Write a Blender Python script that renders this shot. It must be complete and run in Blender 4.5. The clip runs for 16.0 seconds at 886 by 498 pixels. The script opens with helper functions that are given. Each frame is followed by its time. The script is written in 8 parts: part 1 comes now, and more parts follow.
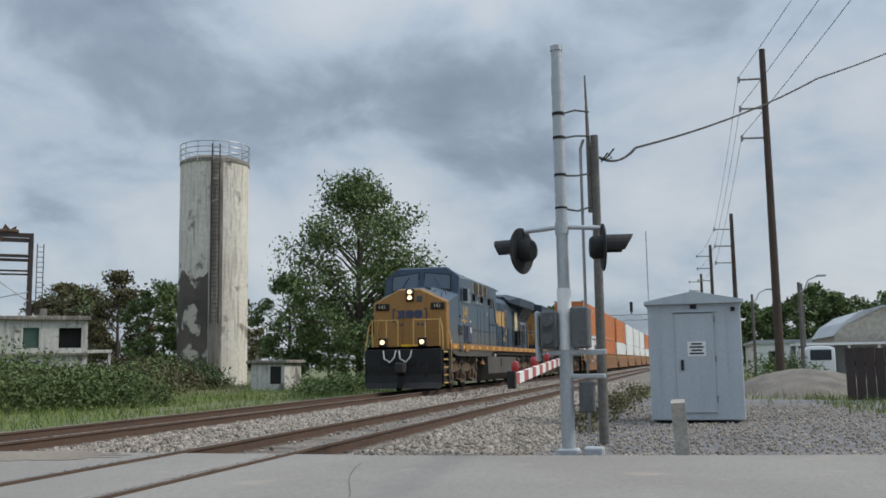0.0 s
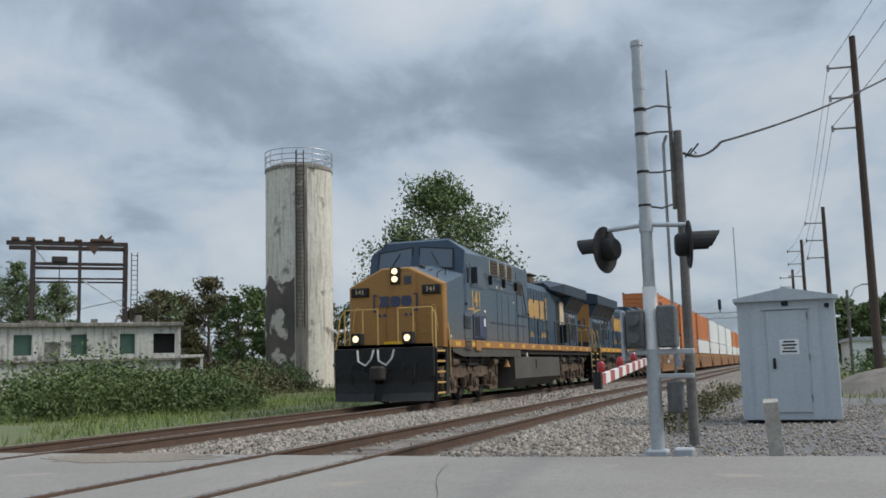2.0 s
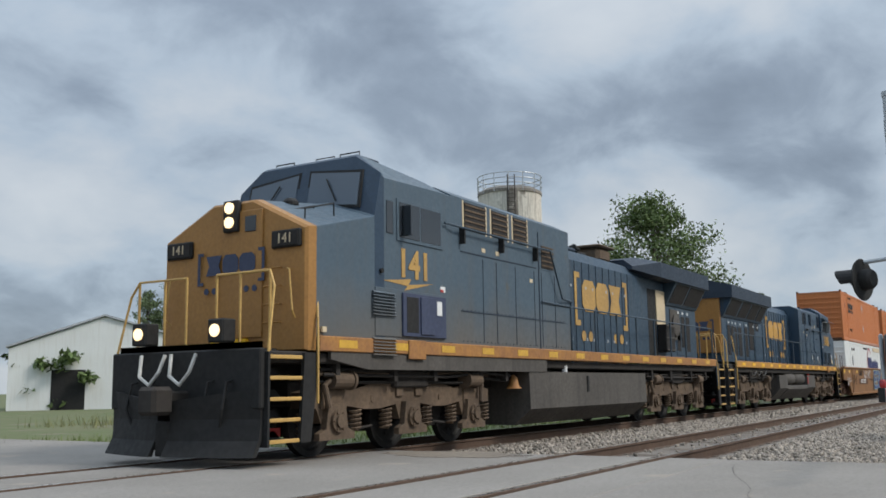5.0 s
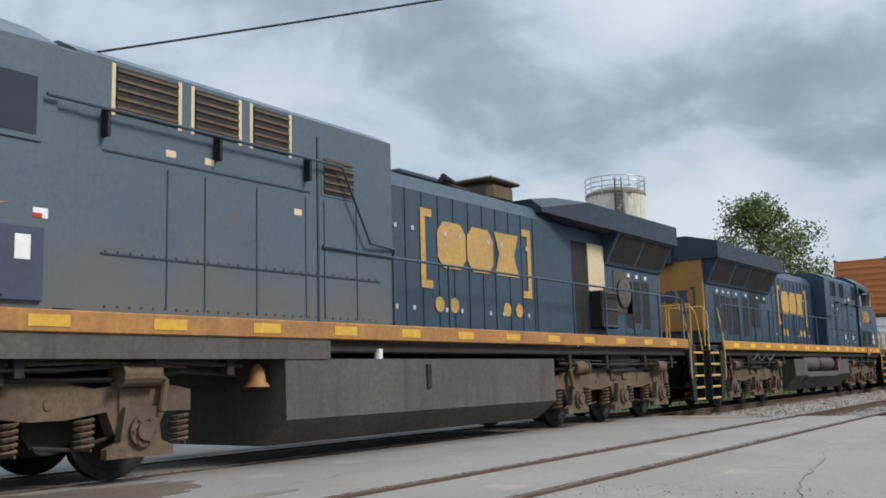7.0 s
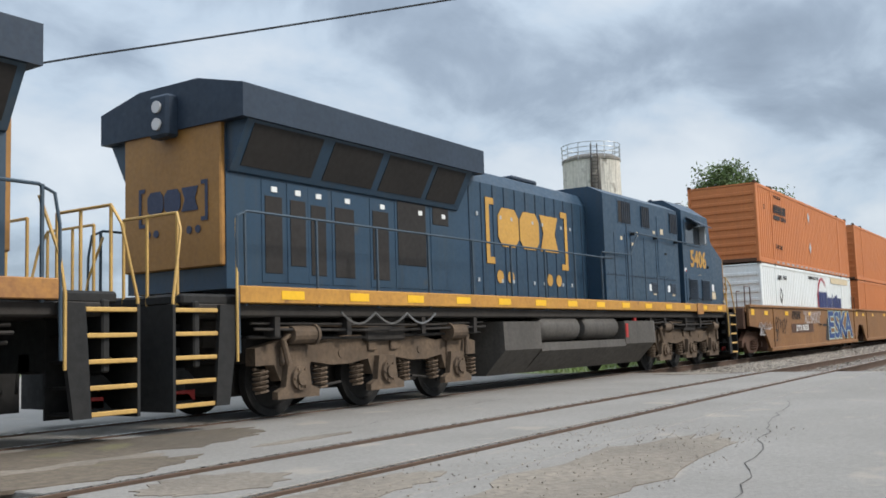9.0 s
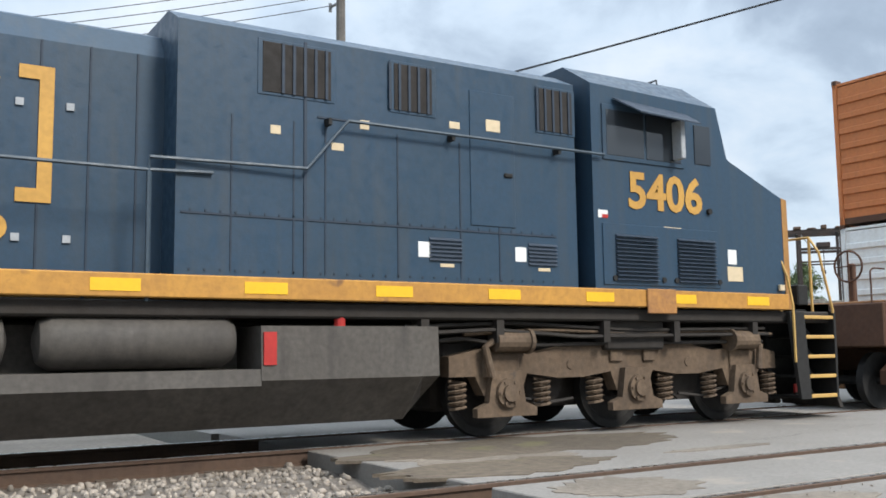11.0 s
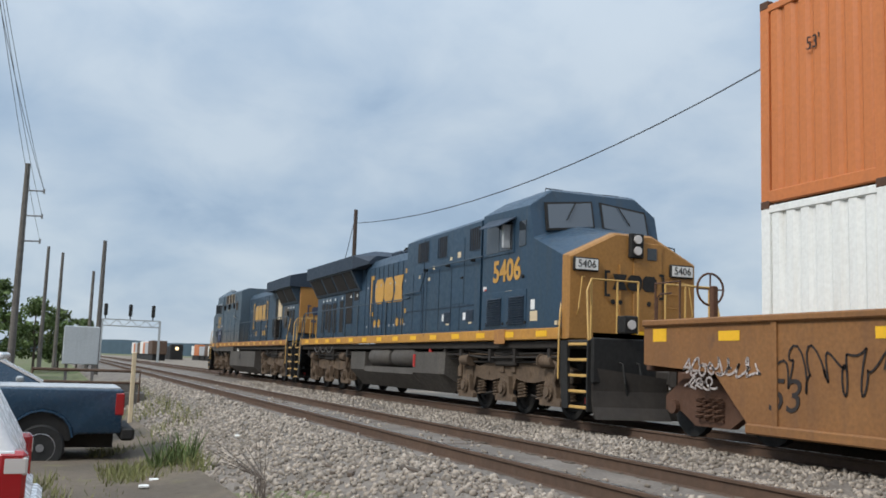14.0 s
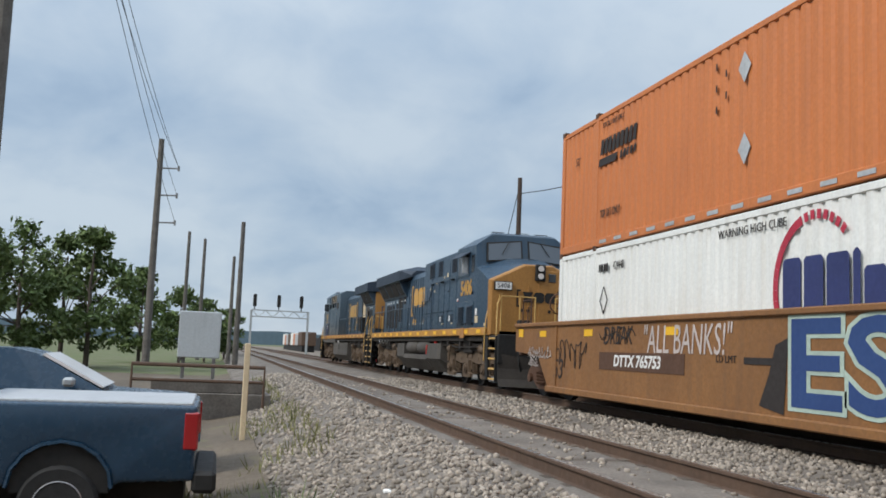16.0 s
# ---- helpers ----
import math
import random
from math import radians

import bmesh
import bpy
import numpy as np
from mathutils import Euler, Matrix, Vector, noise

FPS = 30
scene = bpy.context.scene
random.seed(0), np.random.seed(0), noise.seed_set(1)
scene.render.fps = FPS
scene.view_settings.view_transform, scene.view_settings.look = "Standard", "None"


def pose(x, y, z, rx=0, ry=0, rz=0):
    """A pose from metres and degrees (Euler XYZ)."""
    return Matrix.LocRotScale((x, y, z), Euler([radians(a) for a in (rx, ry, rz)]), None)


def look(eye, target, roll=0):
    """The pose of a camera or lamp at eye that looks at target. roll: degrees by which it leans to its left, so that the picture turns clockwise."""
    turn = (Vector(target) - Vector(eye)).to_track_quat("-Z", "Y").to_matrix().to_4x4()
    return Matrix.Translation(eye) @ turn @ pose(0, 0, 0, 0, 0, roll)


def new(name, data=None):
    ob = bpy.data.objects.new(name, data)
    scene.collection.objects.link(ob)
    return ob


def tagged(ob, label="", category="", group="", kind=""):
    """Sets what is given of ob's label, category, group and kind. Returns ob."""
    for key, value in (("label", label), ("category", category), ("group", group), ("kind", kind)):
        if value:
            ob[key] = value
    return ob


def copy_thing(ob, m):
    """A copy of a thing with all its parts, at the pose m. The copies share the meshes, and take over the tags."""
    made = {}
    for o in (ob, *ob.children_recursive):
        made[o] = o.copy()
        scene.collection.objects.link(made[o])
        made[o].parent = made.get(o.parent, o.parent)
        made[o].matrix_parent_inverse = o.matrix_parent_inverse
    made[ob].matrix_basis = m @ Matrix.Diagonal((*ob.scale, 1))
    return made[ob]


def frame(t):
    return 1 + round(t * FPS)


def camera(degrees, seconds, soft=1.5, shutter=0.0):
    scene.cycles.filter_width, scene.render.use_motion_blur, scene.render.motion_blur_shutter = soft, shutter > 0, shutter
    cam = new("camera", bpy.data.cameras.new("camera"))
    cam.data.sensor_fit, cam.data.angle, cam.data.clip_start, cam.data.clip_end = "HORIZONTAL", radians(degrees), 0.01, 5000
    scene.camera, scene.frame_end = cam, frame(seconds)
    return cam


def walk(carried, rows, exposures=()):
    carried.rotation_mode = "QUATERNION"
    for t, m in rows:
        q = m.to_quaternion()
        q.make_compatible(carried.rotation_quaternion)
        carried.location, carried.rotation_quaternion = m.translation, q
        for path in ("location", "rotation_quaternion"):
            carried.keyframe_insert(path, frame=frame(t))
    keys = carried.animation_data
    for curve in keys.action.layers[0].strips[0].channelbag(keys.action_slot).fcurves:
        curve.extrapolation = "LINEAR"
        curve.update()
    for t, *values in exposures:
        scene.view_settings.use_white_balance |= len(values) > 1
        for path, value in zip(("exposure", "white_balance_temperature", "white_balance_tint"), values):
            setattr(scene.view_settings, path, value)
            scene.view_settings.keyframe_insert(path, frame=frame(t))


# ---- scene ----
# ---- camera and its walk ----
# seconds, eye (m), heading from +x towards +y, tilt up, roll (degrees)
PATH = [
    (0.0, 12.30, 0.00, 1.00, 14.64, 6.95, -0.94),
    (0.5, 12.30, 0.00, 1.00, 15.65, 7.16, -0.97),
    (1.0, 12.30, 0.00, 1.00, 16.90, 7.02, -1.04),
    (1.5, 12.30, 0.00, 1.00, 18.36, 7.00, -1.27),
    (2.0, 12.30, 0.00, 1.00, 19.68, 7.14, -1.51),
    (2.5, 12.30, 0.00, 1.00, 20.89, 7.41, -1.65),
    (3.0, 12.30, 0.00, 1.00, 22.12, 7.79, -1.62),
    (3.5, 12.30, 0.00, 1.00, 24.55, 8.32, -1.29),
    (4.0, 12.30, 0.00, 1.00, 27.65, 8.64, -1.10),
    (4.2, 12.30, 0.00, 1.00, 28.80, 8.52, -0.81),
    (4.7, 11.10, 0.08, 1.00, 30.60, 8.40, -0.80),
    (5.2, 8.60, 0.28, 1.00, 32.00, 8.30, -0.85),
    (5.75, 5.80, 0.48, 1.00, 33.00, 8.20, -0.90),
    (6.3, 3.30, 0.62, 1.00, 34.20, 8.10, -0.92),
    (6.5, 2.89, 0.59, 1.00, 34.74, 7.90, -0.97),
    (7.0, 1.70, 0.42, 1.00, 35.15, 7.78, -1.58),
    (7.5, 0.00, 0.00, 1.00, 33.18, 6.50, -1.08),
    (8.0, 0.00, 0.00, 1.00, 32.83, 6.12, -1.33),
    (8.5, 0.00, 0.00, 1.00, 32.87, 5.80, -1.66),
    (9.0, 0.00, 0.00, 1.00, 33.51, 5.45, -1.84),
    (9.2, 0.00, 0.00, 1.00, 33.91, 5.08, -1.68),
    (11.3, 0.00, 0.00, 1.00, 67.07, 6.72, -0.50),
    (11.5, 0.00, 0.00, 1.00, 73.99, 7.13, -0.32),
    (12.0, 0.00, 0.00, 1.00, 93.59, 8.12, 0.44),
    (12.5, 0.00, 0.00, 1.00, 116.84, 8.13, 1.15),
    (13.0, 0.00, 0.00, 1.00, 138.13, 8.49, 2.33),
    (13.5, 0.00, 0.00, 1.00, 151.13, 7.65, 2.41),
    (14.0, 0.00, 0.00, 1.00, 157.99, 6.95, 1.98),
    (14.5, 0.00, 0.00, 1.00, 161.38, 6.55, 1.38),
    (15.0, 0.00, 0.00, 1.00, 163.24, 5.82, 0.91),
    (15.5, 0.00, 0.00, 1.00, 165.08, 5.19, 1.03),
    (15.6, -0.90, 0.16, 1.00, 165.30, 5.35, 1.20),
    (15.7, -2.60, 0.46, 1.01, 165.75, 5.65, 1.60),
    (15.8, -5.00, 0.88, 1.02, 166.35, 5.95, 2.00),
    (15.9, -6.50, 1.14, 1.03, 166.70, 6.10, 2.25),
    (16.0, -7.19, 1.26, 1.03, 166.80, 6.18, 2.40),
]
# seconds, metres that the train has gone past the point beside the camera's stand
TRAIN = [(0.0, -46.09), (0.5, -43.70), (1.0, -41.35), (1.5, -38.98), (2.0, -36.58), (2.5, -34.17), (3.0, -31.74), (3.5, -29.02), (4.0, -26.28), (4.2, -25.15), (4.7, -22.05), (5.2, -18.2), (5.75, -13.95), (6.3, -9.24), (6.5, -7.47), (7.0, -3.04), (7.5, 1.37), (8.0, 5.77), (8.5, 10.15), (9.0, 14.52), (9.2, 16.27), (11.3, 34.53), (11.5, 36.29), (12.0, 40.72), (12.5, 45.17), (13.0, 49.63), (13.5, 54.10), (14.0, 58.55), (14.5, 62.97), (15.0, 67.37), (15.5, 71.76), (16.0, 76.13)]


def view(x, y, z, heading, tilt, roll):
    h, e = radians(heading), radians(tilt)
    d = Vector((math.cos(h) * math.cos(e), math.sin(h) * math.cos(e), math.sin(e)))
    return look((x, y, z), Vector((x, y, z)) + d, roll)


cam = camera(50.45, 16.0, soft=1.7)
walk(cam, [(r[0], view(*r[1:])) for r in PATH], [(0.0, -0.03), (4.2, -0.05), (6.3, 0.15), (7.5, 0.25), (9.2, 0.36), (11.3, 0.62), (12.0, 0.58), (12.5, 0.45), (13.5, 0.2), (14.5, 0.1), (16.0, 0.12)])

# ---- world and sun ----
world = bpy.data.worlds.new("overcast_sky")
scene.world = world
world.use_nodes = True
wn, wl = world.node_tree.nodes, world.node_tree.links
wn.clear()


def wnode(kind, **values):
    n = wn.new(kind)
    for key, value in values.items():
        n.inputs[key].default_value = value
    return n


def wmath(op, a, b=0.0, clamp=False):
    n = wn.new("ShaderNodeMath")
    n.operation, n.use_clamp = op, clamp
    for socket, v in zip(n.inputs, (a, b)):
        if isinstance(v, (int, float)):
            socket.default_value = v
        else:
            wl.new(v, socket)
    return n.outputs[0]


def build_sky():
    coord = wn.new("ShaderNodeTexCoord")
    split = wn.new("ShaderNodeSeparateXYZ")
    wl.new(coord.outputs["Generated"], split.inputs[0])
    up = wmath("MAXIMUM", split.outputs[2], 0.0)
    # clouds lie on a flat layer overhead, so they crowd towards the horizon
    reach = wmath("ADD", up, 0.42)
    px, py = wmath("DIVIDE", split.outputs[0], reach), wmath("DIVIDE", split.outputs[1], reach)
    flat = wn.new("ShaderNodeCombineXYZ")
    wl.new(px, flat.inputs[0]), wl.new(py, flat.inputs[1])
    big = wnode("ShaderNodeTexNoise", Scale=1.75, Detail=4.0, Roughness=0.45, Distortion=0.15)
    wisps = wnode("ShaderNodeTexNoise", Scale=4.6, Detail=8.0, Roughness=0.55, Distortion=0.3)
    shift = wn.new("ShaderNodeVectorMath")
    shift.operation = "ADD"
    shift.inputs[1].default_value = (3.1, 1.2, 0.0)
    wl.new(flat.outputs[0], shift.inputs[0])
    wl.new(shift.outputs[0], big.inputs["Vector"]), wl.new(shift.outputs[0], wisps.inputs["Vector"])
    mixed = wmath("ADD", wmath("MULTIPLY", big.outputs[0], 0.62), wmath("MULTIPLY", wisps.outputs[0], 0.38))
    ramp = wn.new("ShaderNodeValToRGB")
    stops = [(0.16, (0.19, 0.235, 0.30, 1)), (0.36, (0.30, 0.365, 0.45, 1)), (0.5, (0.45, 0.535, 0.63, 1)), (0.62, (0.55, 0.61, 0.675, 1)), (0.8, (0.63, 0.68, 0.73, 1))]
    while len(ramp.color_ramp.elements) < len(stops):
        ramp.color_ramp.elements.new(0.5)
    for el, (p, c) in zip(ramp.color_ramp.elements, stops):
        el.position, el.color = p, c
    # the cover is heavy towards +x and thins to an even haze towards -x
    even = wmath("ADD", wmath("MULTIPLY", split.outputs[0], -0.55), 0.22, True)
    mixed = wmath("ADD", wmath("MULTIPLY", wmath("SUBTRACT", mixed, 0.5), 2.0), 0.545)
    calm = wmath("ADD", wmath("MULTIPLY", wmath("SUBTRACT", mixed, 0.5), 0.3), 0.56)
    weight = wmath("ADD", wmath("MULTIPLY", mixed, wmath("SUBTRACT", 1.0, even)), wmath("MULTIPLY", calm, even))
    wl.new(weight, ramp.inputs[0])
    sky = wn.new("ShaderNodeTexSky")
    sky.sky_type, sky.sun_disc = "NISHITA", False
    sky.sun_elevation, sky.sun_rotation = radians(42), radians(195)
    dim = wn.new("ShaderNodeMix")
    dim.data_type, dim.blend_type = "RGBA", "MULTIPLY"
    dim.inputs[0].default_value = 1.0
    wl.new(sky.outputs[0], dim.inputs[6])
    dim.inputs[7].default_value = (0.075, 0.075, 0.075, 1)
    cover = wn.new("ShaderNodeMix")
    cover.data_type = "RGBA"
    cover.inputs[0].default_value = 0.86
    # thin blue shows through the even haze
    thin = wn.new("ShaderNodeMix")
    thin.data_type = "RGBA"
    wl.new(wmath("MULTIPLY", even, 0.85), thin.inputs[0])
    veil = wn.new("ShaderNodeValToRGB")
    veil.color_ramp.elements[0].position, veil.color_ramp.elements[0].color = 0.46, (0.30, 0.43, 0.60, 1)
    veil.color_ramp.elements[1].position, veil.color_ramp.elements[1].color = 0.64, (0.52, 0.63, 0.74, 1)
    wl.new(weight, veil.inputs[0])
    wl.new(ramp.outputs[0], thin.inputs[6]), wl.new(veil.outputs[0], thin.inputs[7])
    wl.new(dim.outputs[2], cover.inputs[6]), wl.new(thin.outputs[2], cover.inputs[7])
    # an overcast dome is about three times brighter overhead than at the horizon
    gain = wmath("ADD", wmath("MULTIPLY", wmath("POWER", up, 3.0), 2.7), 1.0)
    lift = wn.new("ShaderNodeVectorMath")
    lift.operation = "SCALE"
    wl.new(cover.outputs[2], lift.inputs[0]), wl.new(gain, lift.inputs["Scale"])
    back = wnode("ShaderNodeBackground", Strength=1.0)
    wl.new(lift.outputs[0], back.inputs[0])
    out = wn.new("ShaderNodeOutputWorld")
    wl.new(back.outputs[0], out.inputs[0])


build_sky()
sun = new("sun", bpy.data.lights.new("sun", "SUN"))
sun.data.energy, sun.data.angle, sun.data.color = 2.5, radians(14), (1.0, 0.95, 0.88)
sun.matrix_world = look((0, 0, 60), Vector((0, 0, 60)) - Vector((0.3, -0.95, 0.9)))


# ---- materials ----
def paint(name, base, other=None, rough=0.6, metal=0.0, scale=1.5, fine=18.0, amount=0.5, bump=0.15, bump_scale=40.0, streaks=0.0, stain=None, stain_at=0.6, vary=0.0, spec=0.4, dust=None):
    """A surface with two scales of variation, optional rain streaks and stains, and fine relief."""
    m = bpy.data.materials.new(name)
    m.use_nodes = True
    nt = m.node_tree
    n, l = nt.nodes, nt.links
    b = n["Principled BSDF"]
    b.inputs["Roughness"].default_value, b.inputs["Metallic"].default_value = rough, metal
    b.inputs["Specular IOR Level"].default_value = spec
    other = other or tuple(c * 0.62 for c in base)
    coord = n.new("ShaderNodeTexCoord")

    def noise_at(s, detail=6.0, stretch=None):
        t = n.new("ShaderNodeTexNoise")
        t.inputs["Scale"].default_value, t.inputs["Detail"].default_value = s, detail
        if stretch:
            mp = n.new("ShaderNodeMapping")
            mp.inputs["Scale"].default_value = stretch
            l.new(coord.outputs["Object"], mp.inputs[0]), l.new(mp.outputs[0], t.inputs["Vector"])
        else:
            l.new(coord.outputs["Object"], t.inputs["Vector"])
        return t.outputs[0]

    def blend(fac, a, c):
        x = n.new("ShaderNodeMix")
        x.data_type = "RGBA"
        l.new(fac, x.inputs[0])
        for s, v in ((6, a), (7, c)):
            if isinstance(v, tuple):
                x.inputs[s].default_value = (*v[:3], 1)
            else:
                l.new(v, x.inputs[s])
        return x.outputs[2]

    def ranged(v, lo, hi, top):
        r = n.new("ShaderNodeMapRange")
        r.inputs[1].default_value, r.inputs[2].default_value, r.inputs[4].default_value = lo, hi, top
        l.new(v, r.inputs[0])
        return r.outputs[0]

    col = blend(ranged(noise_at(scale), 0.35, 0.68, amount), base, other)
    col = blend(ranged(noise_at(fine), 0.35, 0.7, amount * 0.7), col, tuple(0.72 * c for c in other))
    if streaks:
        col = blend(ranged(noise_at(2.0, 4.0, (3.0, 3.0, 0.22)), 0.5, 0.72, streaks), col, stain or tuple(0.4 * c for c in other))
    if stain:
        col = blend(ranged(noise_at(scale * 2.3, 8.0), stain_at, stain_at + 0.07, 0.85), col, stain)
    if dust:
        # road dust thrown up from below, thinning out unevenly
        low, high, tone = dust
        xyz = n.new("ShaderNodeSeparateXYZ")
        l.new(coord.outputs["Object"], xyz.inputs[0])
        wob = n.new("ShaderNodeMath")
        wob.operation = "MULTIPLY_ADD"
        wob.inputs[1].default_value = 1.1
        l.new(noise_at(1.3, 6.0, (1.0, 1.0, 0.35)), wob.inputs[0]), l.new(xyz.outputs[2], wob.inputs[2])
        col = blend(ranged(wob.outputs[0], high + 0.55, low + 0.55, 0.8), col, tone)
    if vary:
        info = n.new("ShaderNodeObjectInfo")
        geo = n.new("ShaderNodeNewGeometry")
        add = n.new("ShaderNodeMath")
        add.operation = "ADD"
        l.new(info.outputs["Random"], add.inputs[0]), l.new(geo.outputs["Random Per Island"], add.inputs[1])
        fr = n.new("ShaderNodeMath")
        fr.operation = "FRACT"
        l.new(add.outputs[0], fr.inputs[0])
        hsv = n.new("ShaderNodeHueSaturation")
        l.new(ranged(fr.outputs[0], 0.0, 1.0, 2 * vary), hsv.inputs["Value"])
        sh = n.new("ShaderNodeMath")
        sh.operation = "ADD"
        sh.inputs[1].default_value = 1.0 - vary
        l.new(hsv.inputs["Value"].links[0].from_socket, sh.inputs[0])
        l.new(sh.outputs[0], hsv.inputs["Value"])
        l.new(col, hsv.inputs["Color"])
        col = hsv.outputs[0]
    l.new(col, b.inputs["Base Color"])
    l.new(ranged(noise_at(fine * 0.6), 0.3, 0.7, 1.0), (rr := n.new("ShaderNodeMapRange")).inputs[0])
    rr.inputs[3].default_value, rr.inputs[4].default_value = max(rough - 0.08, 0.03), min(rough + 0.1, 1.0)
    l.new(rr.outputs[0], b.inputs["Roughness"])
    if bump:
        bp = n.new("ShaderNodeBump")
        bp.inputs["Strength"].default_value, bp.inputs["Distance"].default_value = bump, 0.02
        l.new(noise_at(bump_scale, 3.0), bp.inputs["Height"])
        l.new(bp.outputs[0], b.inputs["Normal"])
    return m


def glow(name, colour, strength):
    m = bpy.data.materials.new(name)
    m.use_nodes = True
    b = m.node_tree.nodes["Principled BSDF"]
    b.inputs["Base Color"].default_value = b.inputs["Emission Color"].default_value = (*colour, 1)
    b.inputs["Emission Strength"].default_value = strength
    return m


def glassy(name, colour, rough=0.06):
    m = bpy.data.materials.new(name)
    m.use_nodes = True
    b = m.node_tree.nodes["Principled BSDF"]
    b.inputs["Base Color"].default_value = (*colour, 1)
    b.inputs["Roughness"].default_value, b.inputs["Specular IOR Level"].default_value = rough, 0.7
    return m


BLUE = paint("locomotive_blue", (0.021, 0.05, 0.088), (0.024, 0.047, 0.071), rough=0.4, scale=0.7, amount=0.55, bump=0.05, streaks=0.3, stain=(0.06, 0.06, 0.055), stain_at=0.7)
GREY_BLUE = paint("faded_blue_grey", (0.072, 0.106, 0.136), (0.05, 0.076, 0.102), rough=0.55, scale=0.7, amount=0.5, bump=0.05, streaks=0.25, stain=(0.09, 0.085, 0.075), stain_at=0.7, dust=(1.7, 2.75, (0.115, 0.10, 0.082)))
ROOF_BLUE = paint("dark_blue_roof", (0.022, 0.036, 0.058), rough=0.6, scale=1.0, bump=0.05)
GOLD = paint("locomotive_gold", (0.36, 0.178, 0.046), (0.265, 0.13, 0.036), rough=0.5, scale=0.9, amount=0.6, bump=0.05, streaks=0.1, stain=(0.12, 0.07, 0.03), stain_at=0.72)
RUSTGOLD = paint("weathered_gold_sill", (0.40, 0.19, 0.05), (0.24, 0.11, 0.05), rough=0.65, scale=2.2, amount=0.8, bump=0.1)
SILLGOLD = paint("bright_gold_sill", (0.50, 0.25, 0.045), (0.36, 0.17, 0.04), rough=0.55, scale=1.6, amount=0.7, bump=0.06, stain=(0.16, 0.08, 0.035), stain_at=0.68)
LETTER = paint("gold_lettering", (0.53, 0.29, 0.06), (0.41, 0.22, 0.05), rough=0.5, scale=1.2, amount=0.6, bump=0.0)
YELLOW = paint("yellow_reflector", (0.8, 0.45, 0.02), rough=0.4, bump=0.0, amount=0.2)
HANDRAIL = paint("yellow_handrail", (0.55, 0.34, 0.10), (0.38, 0.23, 0.08), rough=0.5, scale=3, bump=0.0)
DARKRAIL = paint("dark_handrail", (0.05, 0.075, 0.10), rough=0.5, bump=0.0)
BLACK = paint("grimy_black", (0.010, 0.010, 0.010), (0.02, 0.018, 0.016), rough=0.75, scale=2.0, bump=0.1)
UNDER = paint("underframe_grime", (0.022, 0.019, 0.017), (0.045, 0.037, 0.03), rough=0.85, scale=2.5, bump=0.15)
TRUCK = paint("dusty_truck_frame", (0.148, 0.102, 0.066), (0.076, 0.052, 0.034), rough=0.85, scale=2.2, amount=0.8, bump=0.2, streaks=0.3, stain=(0.05, 0.04, 0.035), stain_at=0.68)
TANK = paint("grimy_fuel_tank", (0.10, 0.089, 0.077), (0.06, 0.053, 0.046), rough=0.7, scale=0.9, amount=0.8, bump=0.08, streaks=0.55, stain=(0.035, 0.03, 0.028), stain_at=0.75)
STEEL = paint("worn_steel", (0.30, 0.29, 0.28), rough=0.35, metal=0.8, scale=3, bump=0.05)
GLASS = glassy("dark_window_glass", (0.025, 0.03, 0.036))
# lighter blue base than GLASS: part of the sky's reflection is painted in
WINDSCREEN = glassy("sky_painted_windscreen", (0.07, 0.09, 0.115), 0.08)
HOOD_BLUE = paint("worn_hood_blue", (0.035, 0.064, 0.096), (0.028, 0.05, 0.076), rough=0.5, scale=0.8, amount=0.6, bump=0.05, streaks=0.3, stain=(0.07, 0.066, 0.058), stain_at=0.69)
LOUVRE = paint("black_louvre", (0.016, 0.014, 0.013), (0.03, 0.025, 0.022), rough=0.8, bump=0.1)
WHITE = paint("white_sticker", (0.75, 0.75, 0.73), rough=0.5, amount=0.25, bump=0.0)
CREAM = paint("cream_label", (0.62, 0.50, 0.33), rough=0.6, amount=0.3, bump=0.0)
RED = paint("red_paint", (0.45, 0.03, 0.025), rough=0.5, amount=0.4, bump=0.0)
CONT_ORANGE = paint("container_orange", (0.53, 0.175, 0.053), (0.45, 0.145, 0.047), rough=0.55, scale=0.5, amount=0.5, bump=0.04, streaks=0.18, stain=(0.22, 0.09, 0.045), stain_at=0.74)
CONT_WHITE = paint("container_white", (0.72, 0.73, 0.71), (0.6, 0.6, 0.57), rough=0.55, scale=0.5, amount=0.4, bump=0.04, streaks=0.2, stain=(0.38, 0.33, 0.26), stain_at=0.74)
CONT_GREY = paint("container_grey", (0.42, 0.44, 0.46), rough=0.6, scale=0.5, streaks=0.2)
WELL = paint("brown_well_car", (0.26, 0.122, 0.042), (0.175, 0.082, 0.032), rough=0.65, scale=0.8, amount=0.7, bump=0.08, streaks=0.3, stain=(0.10, 0.055, 0.035), stain_at=0.72)
WELL_DARK = paint("dark_brown_steel", (0.10, 0.05, 0.03), rough=0.8, scale=2, bump=0.12)
RAIL_SIDE = paint("rusty_rail", (0.105, 0.064, 0.042), (0.062, 0.04, 0.029), rough=0.8, scale=2.5, bump=0.15)
RAIL_TOP = paint("polished_rail_head", (0.42, 0.40, 0.38), rough=0.28, metal=0.9, scale=4, bump=0.0)
TIE = paint("weathered_timber_tie", (0.085, 0.062, 0.047), (0.14, 0.115, 0.09), rough=0.9, scale=3, bump=0.4, vary=0.25)
BALLAST = paint("ballast_bed", (0.205, 0.178, 0.15), (0.105, 0.09, 0.076), rough=0.95, scale=1.2, fine=26, amount=0.9, bump=1.0, bump_scale=17)
